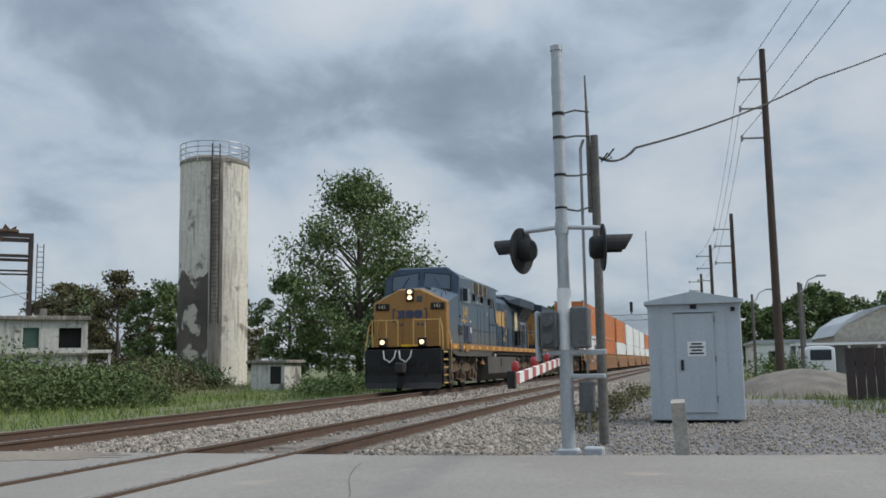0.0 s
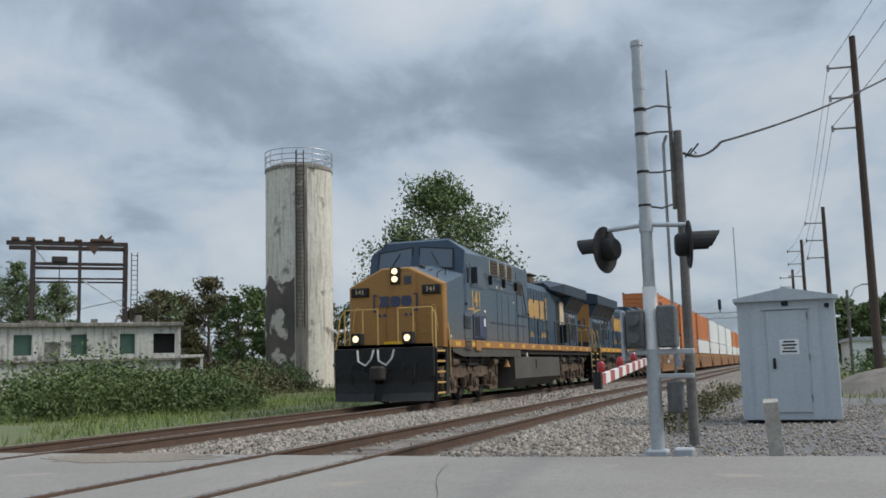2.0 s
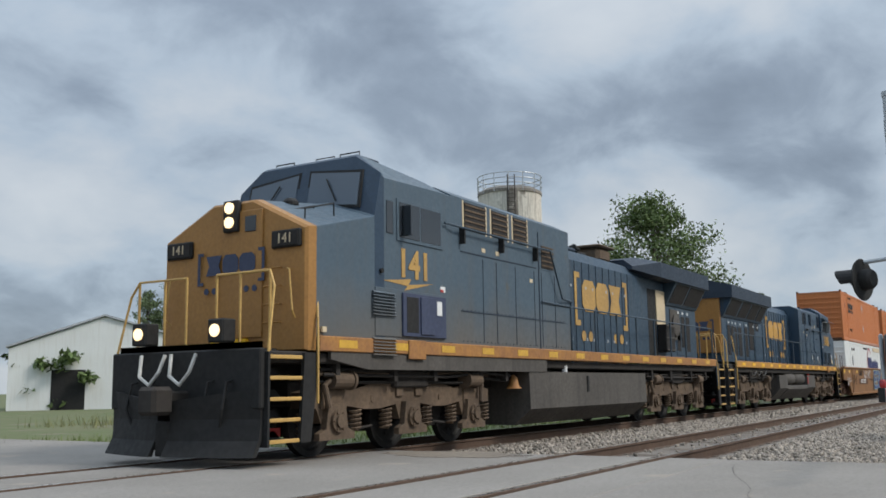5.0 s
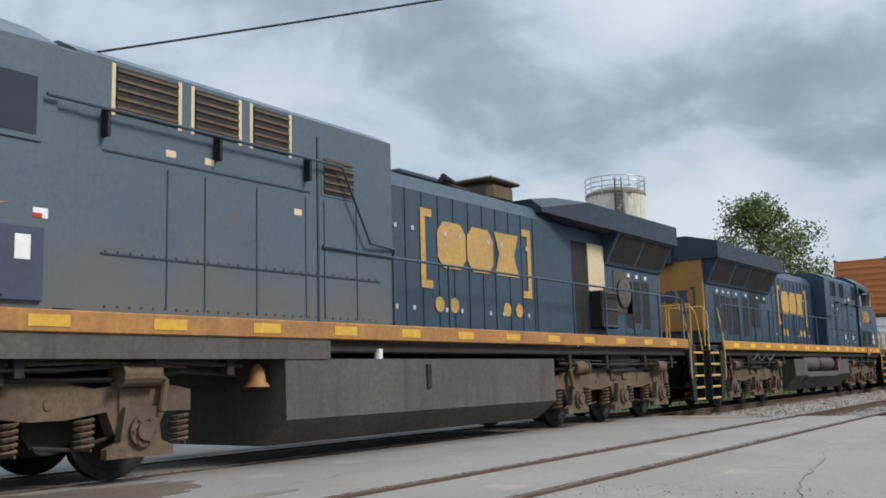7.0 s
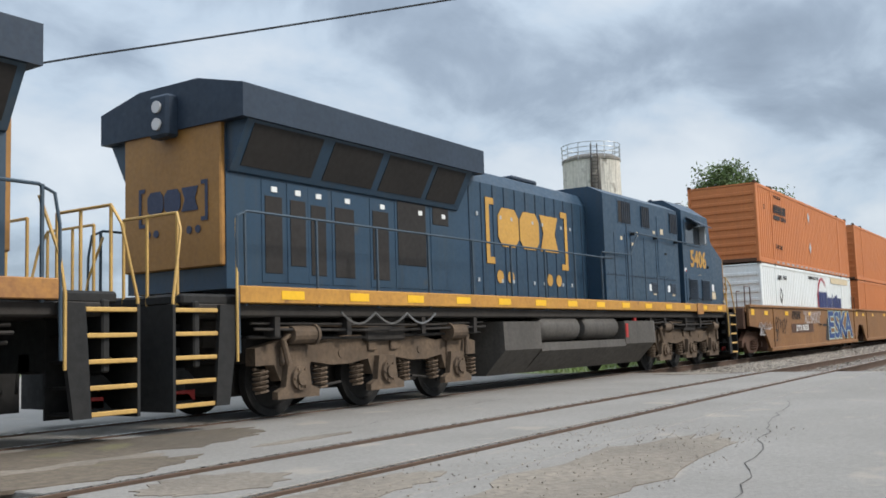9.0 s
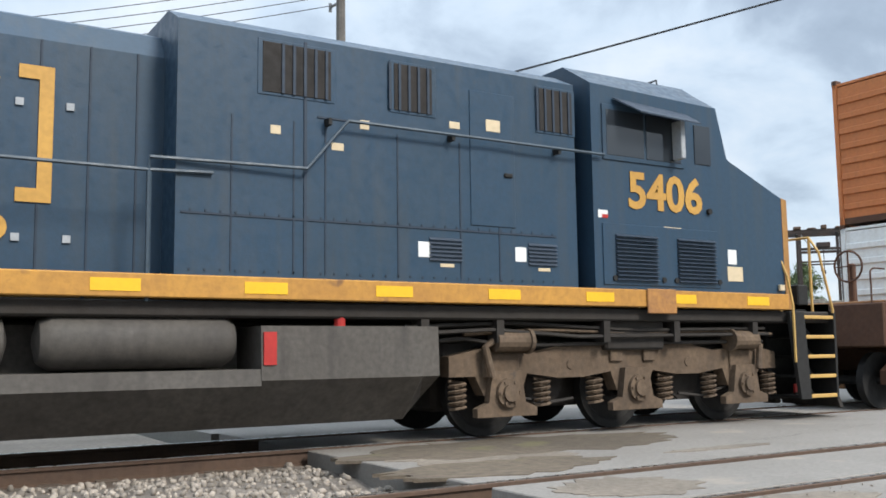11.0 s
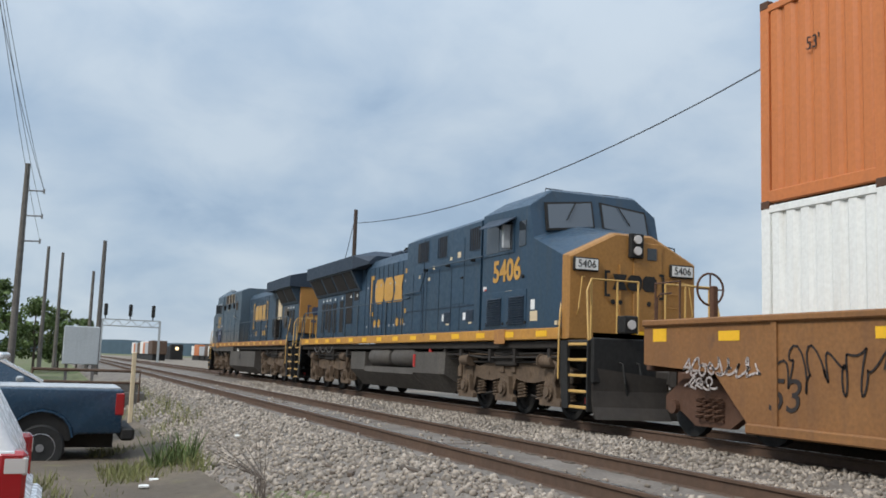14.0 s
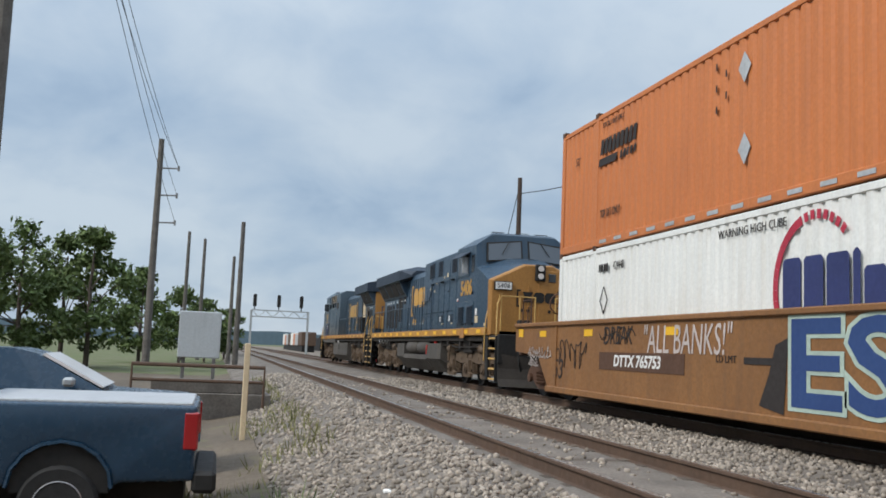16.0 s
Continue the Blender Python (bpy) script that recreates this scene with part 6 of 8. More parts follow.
# ---- beside the crossing ----
def crossing_signal():
    sig = thing("crossing_signal", "grey crossing signal mast with twin lamps and lowered gate", "crossing signal")
    bx, by = 16.55, 1.58
    part("mast", Form().cyl((bx, by, -0.2), (bx, by, 1.1), 0.088, 16).cyl((bx, by, 1.1), (bx, by, 4.6), 0.078, 16).cyl((bx, by, 4.55), (bx, by, 4.8), 0.082, 16).cyl((bx, by, 4.8), (bx, by, 5.16), 0.072, 16).cyl((bx, by, 5.15), (bx, by, 5.22), 0.083, 16), GALV, sig, "galvanised tubular mast", smooth=True)
    part("base_casting", Form().box(bx - 0.14, bx + 0.14, by - 0.14, by + 0.14, -0.24, -0.1, 0.02).box(bx - 0.12, bx + 0.1, by - 0.45, by - 0.2, -0.24, -0.08, 0.02), CONT_GREY, sig)
    part("sleeve", Form().cyl((bx, by, 1.15), (bx, by, 1.95), 0.09, 14), WHITE, sig, "white sleeve on the mast")
    part("crossarm", Form().tube([(bx, by - 0.5, 2.72), (bx, by, 2.76), (bx, by + 0.5, 2.72)], 0.032, 8).cyl((bx, by, 2.66), (bx, by, 2.82), 0.09, 12), GALV, sig, "curved lamp crossarm")
    for s in (-1, 1):
        m = Matrix.Translation((bx - 0.05, by + s * 0.52, 2.46)) @ Matrix.Rotation(s * radians(90) + radians(-20 if s > 0 else 12), 4, "Z")
        d = Form()
        d.lathe([(0.30, 0.0), (0.31, 0.012), (0.30, 0.025)], n=28, axis="x")
        d.lathe([(0.12, -0.16), (0.15, -0.12), (0.15, 0.0)], n=18, axis="x")
        disc = part("background_disc", d, BLACK, sig, "black lamp background disc", smooth=True)
        disc.matrix_local = m
        h = Form()
        ring = [(a * math.pi / 10) for a in range(-1, 12)]
        for r0 in (0.165,):
            vs = [(0.02, r0 * math.cos(a), r0 * math.sin(a)) for a in ring] + [(0.40 - 0.1 * (1 - math.sin(a)), r0 * 1.02 * math.cos(a), r0 * 1.02 * math.sin(a)) for a in ring]
            vs += [(0.02, (r0 - 0.008) * math.cos(a), (r0 - 0.008) * math.sin(a)) for a in ring] + [(0.40 - 0.1 * (1 - math.sin(a)), (r0 - 0.008) * 1.02 * math.cos(a), (r0 - 0.008) * 1.02 * math.sin(a)) for a in ring]
            n = len(ring)
            fs = [(i, i + 1, n + i + 1, n + i) for i in range(n - 1)] + [(2 * n + i, 3 * n + i, 3 * n + i + 1, 2 * n + i + 1) for i in range(n - 1)]
            h.add(vs, fs)
        hood = part("lamp_hood", h, BLACK, sig, "black lamp hood")
        hood.matrix_local = m
        lens = part("red_lens", Form().lathe([(0.148, 0.02), (0.10, 0.04), (0.02, 0.05)], n=18, axis="x"), FLASHRED if s > 0 else TAILRED, sig, "red lamp lens", smooth=True)
        lens.matrix_local = m
    gear = Form().box(bx - 0.16, bx + 0.2, by - 0.32, by - 0.09, 1.17, 1.7, 0.02)
    part("gate_mechanism", Form().box(bx - 0.18, bx + 0.2, by + 0.08, by + 0.3, 1.17, 1.66, 0.03), MECH, sig, "grey gate mechanism housing")
    part("counterweight", Form().box(bx - 0.1, bx + 0.1, by + 0.33, by + 0.38, 1.0, 1.66, 0.02), CONT_GREY, sig, "pale counterweight arm")
    part("relay_housing", gear, MECH, sig, "grey relay housing")
    for yy, z in ((0.2, 1.52), (0.2, 1.3)):
        part("cover_boss", Form().cyl((bx - 0.26, by + yy, z), (bx - 0.18, by + yy, z), 0.07, 14), MECH, sig)
    part("conversion_bar", Form().box(bx - 0.06, bx + 0.06, by - 0.52, by + 0.3, 1.08, 1.15, 0.01).box(bx - 0.06, bx + 0.06, by - 0.5, by + 0.05, 0.78, 0.84, 0.01), GALV, sig)
    part("relay_box", Form().box(bx - 0.08, bx + 0.08, by - 0.36, by - 0.16, 0.35, 0.75, 0.02), MECH, sig)
    # the lowered arm reaches over the road
    a, b = Vector((bx - 0.1, by + 0.08, 1.0)), Vector((11.9, 1.42, 0.86))
    n = 14
    for k in range(n):
        p, q = a.lerp(b, k / n), a.lerp(b, (k + 1) / n)
        w0, w1 = 0.045, 0.045
        f = Form().add([(p.x, p.y - 0.02, p.z - w0), (p.x, p.y + 0.02, p.z - w0), (p.x, p.y + 0.02, p.z + w0), (p.x, p.y - 0.02, p.z + w0), (q.x, q.y - 0.02, q.z - w1), (q.x, q.y + 0.02, q.z - w1), (q.x, q.y + 0.02, q.z + w1), (q.x, q.y - 0.02, q.z + w1)], [(0, 1, 2, 3), (4, 7, 6, 5), (0, 4, 5, 1), (1, 5, 6, 2), (2, 6, 7, 3), (3, 7, 4, 0)])
        part("gate_band", f, (WHITE, BANDRED)[k % 2], sig, ("white band", "faded red band")[k % 2])
    part("gate_tip", Form().box(b.x - 0.06, b.x + 0.02, b.y - 0.03, b.y + 0.03, b.z - 0.07, b.z + 0.07), BLACK, sig)
    for k in (0.35, 0.65, 0.96):
        p = a.lerp(b, k)
        part("gate_lamp", Form().lathe([(0.025, 0.0), (0.032, 0.02), (0.032, 0.07), (0.02, 0.09)], (p.x, p.y, p.z + 0.055), 12), TAILRED, sig, "red gate lamp", smooth=True)


def split_pole():
    p = thing("utility_pole", "weathered grey wooden pole with a splintered top", "utility pole")
    x, y = 18.24, 1.28
    part("pole", Form().tube([(x, y, -0.3), (x, y, 2.0), (x, y - 0.01, 4.36)], 0.075, 12, 0.06), OLDWOOD, p, "cracked grey timber")
    part("splinter", Form().tube([(x, y + 0.07, 3.2), (x, y + 0.085, 4.3), (x, y + 0.10, 5.3)], 0.05, 5, 0.012), OLDWOOD, p, "long upright splinter")
    part("conduit", Form().tube([(x - 0.12, y + 0.19, 0.0), (x - 0.12, y + 0.19, 4.15), (x - 0.12, y + 0.14, 4.28)], 0.022, 6), STEEL, p, "thin metal conduit")
    for z in (4.72, 4.35, 3.78, 3.28):
        part("standoff_bracket", Form().tube([(16.62, 1.58, z - 0.46 * (z - 1) / 4), (17.3, 1.45, z - 0.2), (18.2, 1.34, z)], 0.014, 5).cyl((16.55, 1.58, z - 0.5 * (z - 1) / 4), (16.55, 1.58, z - 0.45 * (z - 1) / 4), 0.085, 10), BLACK, p, "black standoff bracket")
    part("cable_loop", Form().tube([(x, y - 0.1, 3.95), (x, y - 0.2, 4.08), (x, y - 0.26, 4.0), (x, y - 0.16, 3.98), (x, y - 0.3, 4.14)], 0.014, 5), CABLE, p)


def cable(points, r, label, sag=0.0):
    pts = []
    for a, b in zip(points, points[1:]):
        for k in range(12):
            t = k / 12
            p = Vector(a).lerp(Vector(b), t)
            p.z -= sag * 4 * t * (1 - t)
            pts.append(p)
    pts.append(Vector(points[-1]))
    return single("overhead_cable", Form().tube(pts, r, 4), CABLE, label, "cable", "overhead wires")


def equipment_cabinet():
    c = thing("equipment_cabinet", "pale grey metal trackside equipment cabinet with a gable roof", "equipment cabinet")
    x0, x1, y0, y1 = 22.93, 24.75, -0.92, 0.80
    part("body", Form().box(x0, x1, y0, y1, -0.14, 2.08, 0.015), CABINET, c, "pale grey metal walls")
    ym = (y0 + y1) / 2
    part("roof", Form().prism([(y0 - 0.06, 2.06), (y1 + 0.06, 2.06), (y1 + 0.06, 2.12), (ym, 2.30), (y0 - 0.06, 2.12)], "x", x0 - 0.08, x1 + 0.08), CABINET, c, "shallow gable roof")
    for ya in (y0 + 0.1, y1 - 0.3):
        part("skid", Form().box(x0 + 0.05, x1, ya, ya + 0.2, -0.3, -0.14), BLACK, c)
    part("door", Form().box(x0 - 0.03, x0 + 0.01, ym - 0.36, ym + 0.36, 0.0, 1.88, 0.01), CABINET, c, "flush metal door")
    part("door_handle", Form().box(x0 - 0.08, x0 - 0.03, ym + 0.22, ym + 0.27, 0.8, 1.0, 0.012), BLACK, c, "black door handle")
    part("door_notice", Form().box(x0 - 0.034, x0 - 0.03, ym - 0.2, ym + 0.14, 1.06, 1.34), WHITE, c, "white notice")
    bars = Form()
    for k in range(4):
        bars.box(x0 - 0.037, x0 - 0.034, ym - 0.16 + 0.03 * (k % 2), ym + 0.1 - 0.03 * (k % 2), 1.1 + k * 0.06, 1.13 + k * 0.06)
    part("notice_lines", bars, BLACK, c)
    part("drip_edge", Form().box(x0 - 0.06, x0, ym - 0.42, ym + 0.4, 1.9, 1.93), CABINET, c)
    part("vent", Form().box(x0 - 0.02, x0, ym - 0.06, ym + 0.06, 1.96, 2.04), BLACK, c, "small dark vent")
    part("corner_lamp", Form().box(x0 - 0.05, x0, y0 + 0.1, y0 + 0.18, 1.9, 1.98, 0.01), BLACK, c)
    for yy in (y0 + 0.25, y0 + 0.5, y1 - 0.22):
        part("wall_rib", Form().box(x0 - 0.012, x0 + 0.005, yy - 0.012, yy + 0.012, -0.12, 2.06), CABINET, c)
    for z in (0.2, 0.95, 1.7):
        part("hinge", Form().cyl((x0 - 0.035, ym - 0.37, z), (x0 - 0.035, ym - 0.37, z + 0.12), 0.014, 6), STEEL, c)
    part("aerial", Form().cyl((x0 + 0.35, y1 - 0.02, 2.0), (x0 + 0.35, y1 - 0.02, 3.55), 0.012, 5), GALV, c, "thin whip aerial")


def utility_pole(x, y, h, r, arms, label, mat, lean=(0.0, 0.0), arm_way=(0, 1), base=-0.4):
    p = thing("utility_pole", label, "utility pole", "utility poles")
    part("pole", Form().tube([(x, y, base), (x + lean[0] / 2, y + lean[1] / 2, h / 2), (x + lean[0], y + lean[1], h)], r, 10, r * 0.68), mat, p)
    for z, length in arms:
        k = z / h
        bx, by = x + lean[0] * k, y + lean[1] * k
        part("insulator_arm", Form().tube([(bx, by, z), (bx + arm_way[0] * length, by + arm_way[1] * length, z + 0.05)], 0.05, 6).cyl((bx + arm_way[0] * length, by + arm_way[1] * length, z - 0.1), (bx + arm_way[0] * length, by + arm_way[1] * length, z + 0.18), 0.06, 8), STEEL, p, "side arm with insulator")
    return p


SITE["east"] = 8.0
crossing_signal()
split_pole()
equipment_cabinet()
single("wooden_post", Form().prism([(15.62, -0.3), (15.78, -0.3), (15.76, 0.5), (15.70, 0.54), (15.62, 0.5)], "y", 0.20, 0.36), PALEWOOD, "leaning pale wooden stub post", "post", m=pose(0, -0.12, 0.02, -3, 0, 0))
single("white_stone", Form().lathe([(0.02, 0.0), (0.09, 0.02), (0.08, 0.07), (0.02, 0.09)], (15.5, -0.05, -0.2), 9), WHITE, "small white stone on the gravel", "stone")
cable([(18.24, 1.2, 4.02), (19.0, 0.7, 4.3), (24.12, -2.7, 6.6), (33, -8.5, 10.8)], 0.022, "drooping black service cable", 0.12)
utility_pole(49.15, -3.8, 15.3, 0.2, ((13.9, -1.1), (12.5, -1.1), (11.1, -1.1)), "tall brown wooden utility pole with side arms", BROWNWOOD, arm_way=(0, -1))
utility_pole(79.2, -3.4, 12.1, 0.2, ((10.9, -1.3), (9.6, -1.3), (8.3, -1.3)), "tall brown wooden utility pole with side arms", BROWNWOOD, arm_way=(0, -1))
utility_pole(99.3, -2.2, 12.1, 0.2, ((11.0, -1.3), (9.8, -1.3), (8.6, -1.3)), "tall brown wooden utility pole with side arms", BROWNWOOD, arm_way=(0, -1))
utility_pole(114.3, -1.4, 10.6, 0.2, ((9.7, -1.3), (8.7, -1.3)), "tall brown wooden utility pole with side arms", BROWNWOOD, arm_way=(0, -1))
utility_pole(64, -6.5, 5.4, 0.09, (), "slim grey lamp pole", OLDWOOD)
for k, (za, zb) in enumerate(((13.9, 10.9), (12.5, 9.6), (11.1, 8.3))):
    cable([(20, -8.8, za + 3.5), (49.15, -2.7, za + 0.15), (79.2, -2.1, zb + 0.15), (99.3, -0.9, zb + 0.2)], 0.012, "thin black power line between poles", 0.35)


# ---- the old works beyond the tracks ----
def wheel(parent, x, y, z, r, s):
    t = part("tyre", Form().lathe([(r * 0.6, -0.11), (r * 0.92, -0.12), (r, -0.08), (r, 0.08), (r * 0.92, 0.12), (r * 0.6, 0.11)], (x, y, z), 28, "y"), RUBBER, parent, "black tyre", smooth=True)
    f = Form().lathe([(r * 0.2, s * 0.09), (r * 0.52, s * 0.06), (r * 0.6, s * 0.115), (r * 0.63, s * 0.11), (r * 0.6, s * 0.0)], (x, y, z), 24, "y").disc_y(x, y + s * 0.05, y + s * 0.13, z, r * 0.17, 12)
    for k in range(8):
        a = k * math.pi / 4
        f.disc_y(x + r * 0.4 * math.cos(a), y + s * 0.07, y + s * 0.1, z + r * 0.4 * math.sin(a), r * 0.05, 6)
    part("rim", f, RIM, parent, "grey metal rim", smooth=True)


def silo():
    s = thing("silo", "tall stained white concrete silo with a railed top", "silo")
    cx, cy, r, top = 65.8, 33.3, 2.45, 15.6
    n = 48
    part("shell", Form().lathe([(r, -0.5), (r, 4.0), (r, 8.0), (r, 12.0), (r, top)], (cx, cy, 0), n), CONCRETE, s, "streaked concrete shell", smooth=True)
    part("roof_slab", Form().lathe([(r + 0.06, top), (r + 0.06, top + 0.22), (r - 0.4, top + 0.5)], (cx, cy, 0), n), GRIME, s)

    def patch(a0, a1, z0, z1, mat, lab, proud=0.03, ragged=0.0):
        f = Form()
        m = 10
        rng = random.Random(int(a0 * 7 + z0))
        low = [z0 + rng.uniform(-ragged, ragged) for _ in range(m + 1)]
        high = [z1 + rng.uniform(-ragged, ragged) for _ in range(m + 1)]
        vs = []
        for k in range(m + 1):
            a = radians(a0 + (a1 - a0) * k / m)
            for rr in (r - 0.05, r + proud):
                vs += [(cx + rr * math.cos(a), cy + rr * math.sin(a), low[k]), (cx + rr * math.cos(a), cy + rr * math.sin(a), high[k])]
        fs = []
        for k in range(m):
            o = 4 * k
            fs += [(o + 2, o + 3, o + 7, o + 6), (o + 1, o + 5, o + 7, o + 3), (o, o + 2, o + 6, o + 4)]
        fs += [(0, 1, 3, 2), (4 * m, 4 * m + 2, 4 * m + 3, 4 * m + 1)]
        part("stained_patch", f.add(vs, fs), mat, s, lab)

    patch(-158, -138, 0.0, top, GRIME, "dark streaked strip", 0.06)
    patch(-236, -160, 0.0, 7.6, SOOT, "dark ragged lower patch", 0.04, 0.5)
    a = radians(-150)
    lad = Form()
    for da in (-0.1, 0.1):
        lad.box(cx + (r + 0.2) * math.cos(a + da) - 0.03, cx + (r + 0.2) * math.cos(a + da) + 0.03, cy + (r + 0.2) * math.sin(a + da) - 0.03, cy + (r + 0.2) * math.sin(a + da) + 0.03, 4.0, top + 1.2)
    for z in range(42):
        lad.cyl((cx + (r + 0.2) * math.cos(a - 0.1), cy + (r + 0.2) * math.sin(a - 0.1), 4.2 + z * 0.3), (cx + (r + 0.2) * math.cos(a + 0.1), cy + (r + 0.2) * math.sin(a + 0.1), 4.2 + z * 0.3), 0.02, 4)
    part("ladder", lad, DARKSTEEL, s, "rusted ladder")
    for z in (0.45, 0.85, 1.25):
        pts = [(cx + (r + 0.05) * math.cos(k * math.pi / 16), cy + (r + 0.05) * math.sin(k * math.pi / 16), top + 0.2 + z) for k in range(33)]
        part("guard_rail", Form().tube(pts, 0.035, 5), GALV, s, "top guard rail")
    for k in range(14):
        a = k * 2 * math.pi / 14
        part("rail_post", Form().cyl((cx + (r + 0.05) * math.cos(a), cy + (r + 0.05) * math.sin(a), top), (cx + (r + 0.05) * math.cos(a), cy + (r + 0.05) * math.sin(a), top + 1.45), 0.035, 5), GALV, s)


def wall_frame(a, b, z):
    """A pose whose x runs from a to b along a wall, whose y points behind it."""
    d = Vector((b[0] - a[0], b[1] - a[1], 0))
    return Matrix.Translation((a[0], a[1], z)) @ Matrix.Rotation(math.atan2(d.y, d.x), 4, "Z"), d.length


def ruin():
    m, L = wall_frame((47.5, 44.5), (54.9, 35.9), -0.3)
    b = thing("derelict_building", "derelict two-storey building with peeling white plaster", "building", m=m)
    holes = [(1.7, 2.7), (4.9, 5.8), (7.7, 8.6), (9.7, 11.0)]
    # upper wall in pieces round its openings
    x = 0.0
    for a, c in holes:
        part("upper_wall", Form().box(x, a, 0, 0.3, 2.3, 4.3), PLASTER, b, "peeling white plaster")
        part("upper_wall", Form().box(a, c, 0, 0.3, 3.85, 4.3).box(a, c, 0, 0.3, 2.3, 2.62), PLASTER, b)
        x = c
    part("upper_wall", Form().box(x, L, 0, 0.3, 2.3, 4.3), PLASTER, b, "peeling white plaster")
    for k, (a, c) in enumerate(holes[:3]):
        part("shutter", Form().box(a, c, 0.1, 0.16, 2.62, 3.85, 0.01), GREENPAINT, b, "faded green boarded window")
    # solid black block behind the last opening, in place of a shaded room
    part("dark_room", Form().box(9.6, 11.1, 0.5, 2.4, 2.4, 4.2), BLACK, b)
    part("lower_wall", Form().box(0, L, 0.05, 0.35, 0, 2.2), PLASTER, b, "stained lower wall")
    part("floor_slab", Form().box(-0.2, L + 0.1, -0.15, 5.5, 2.16, 2.32, 0.02), GRIME, b)
    part("roof_slab", Form().box(-0.25, L + 0.15, -0.25, 5.6, 4.3, 4.55, 0.03), GRIME, b, "weathered roof slab")
    part("end_wall", Form().box(L - 0.3, L, 0.3, 5.4, 0, 4.3).box(0, 0.3, 0.3, 5.4, 0, 4.3).box(0, L, 5.2, 5.4, 0, 4.3), PLASTER, b)
    part("roof_junk", Form().box(8.6, 9.0, 0.2, 0.6, 4.55, 5.0, 0.03).box(2.0, 3.5, 1.0, 2.0, 4.55, 4.75, 0.03).box(6.0, 6.4, 0.4, 0.7, 4.55, 4.8), GRIME, b)
    part("door_hole", Form().box(3.4, 4.3, 0.0, 0.055, 2.35, 3.4), GRIME, b)
    part("leaning_canopy", Form().box(L, L + 1.5, 0.5, 1.6, 2.3, 2.5, 0.02).box(L + 1.3, L + 1.45, 0.6, 0.75, 0, 2.3), PLASTER, b)


def steel_frame():
    m, L = wall_frame((53.7, 46.8), (57.6, 42.3), -0.3)
    f = thing("steel_frame", "rusted open steel hoist frame above the ruin", "steel frame", m=m)
    H = 10.1
    for x in (0.0, L / 2, L):
        for y in (0.0, 2.6):
            part("column", Form().box(x - 0.11, x + 0.11, y - 0.11, y + 0.11, 0, H), DARKSTEEL, f, "rusty steel column")
    for y in (0.0, 2.6):
        part("beam", Form().box(-1.6, L + 0.1, y - 0.12, y + 0.12, H, H + 0.28), DARKSTEEL, f, "overhanging top beam")
        part("beam", Form().box(0, L, y - 0.08, y + 0.08, H - 1.35, H - 1.15), DARKSTEEL, f)
        part("beam", Form().box(0, L, y - 0.05, y + 0.05, H - 2.3, H - 2.18), DARKSTEEL, f)
    for p, q in (((L / 2, 0, H - 2.2), (L, 0, H - 4.3)), ((L / 2, 0, H - 4.3), (L, 0, H - 3.6)), ((0, 0, H), (0.9, 0, H - 1.2))):
        part("brace", Form().tube([p, q], 0.05, 5), GALV, f)
    for x in (0.0, L / 2, L):
        part("cross_beam", Form().box(x - 0.08, x + 0.08, 0, 2.6, H + 0.05, H + 0.25), DARKSTEEL, f)
    rng = random.Random(3)
    j = Form()
    for x in (-1.3, -0.4, 0.6, 1.6, 2.6, 3.6, 4.4):
        j.box(x, x + rng.uniform(0.4, 0.8), -0.2, 0.4, H + 0.28, H + 0.28 + rng.uniform(0.1, 0.35), 0.05)
    j.prism([(4.0, H + 0.3), (4.9, H + 0.3), (5.0, H + 0.75), (4.6, H + 0.5), (4.3, H + 0.85)], "y", -0.1, 0.2)
    j.prism([(3.4, H), (4.2, H), (3.9, H - 0.6)], "y", -0.14, 0.1)
    part("rusty_debris", j, RAIL_SIDE, f, "rusted debris on the beam")
    part("hoist", Form().box(1.2, 2.2, -0.15, 0.3, H - 1.15, H - 0.75, 0.05).cyl((1.7, 0, H - 2.9), (1.7, 0, H - 1.3), 0.03, 5).box(1.6, 1.8, -0.1, 0.1, H - 3.2, H - 2.9, 0.03), DARKSTEEL, f, "old chain hoist")
    lad = Form()
    for x in (L + 0.35, L + 0.75):
        lad.box(x - 0.03, x + 0.03, 0, 0.06, 3.5, H - 0.4)
    for k in range(18):
        lad.box(L + 0.35, L + 0.75, 0, 0.05, 3.7 + k * 0.34, 3.74 + k * 0.34)
    part("ladder", lad, DARKSTEEL, f, "thin steel ladder")


silo()
ruin()
steel_frame()


def white_shed():
    m, L = wall_frame((44.5, 64.3), (56.4, 53.9), -0.3)
    s = thing("shed", "low white corrugated shed with a gable roof", "shed", m=m)
    part("gable_wall", Form().prism([(0, 0), (L, 0), (L, 4.3), (L * 0.42, 7.0), (0, 4.6)], "y", 0, 0.2), CONT_WHITE, s, "white sheet gable wall")
    part("roof", Form().prism([(-0.2, 4.65), (L * 0.42, 7.05), (L + 0.2, 4.3), (L + 0.2, 4.45), (L * 0.42, 7.2), (-0.2, 4.8)], "y", -0.2, 12), CONT_GREY, s, "pale sheet roof")
    part("side_wall", Form().box(L - 0.2, L, 0.2, 12, 0, 4.3), CONT_WHITE, s)
    # the wall is closed; black plates paint the shade within its openings
    part("doorway", Form().box(3.0, 5.4, -0.03, 0.02, 0, 3.0).box(11.6, 11.9, -0.03, 0.02, 3.0, 3.3), BLACK, s, "black panel for the unlit doorway")
    part("sprayed_letters", sum_form([Form().box(10.2 + k * 0.6, 10.6 + k * 0.6, -0.03, 0.0, 0.9, 1.6) for k in range(4)]), TAGBLACK, s)


white_shed()


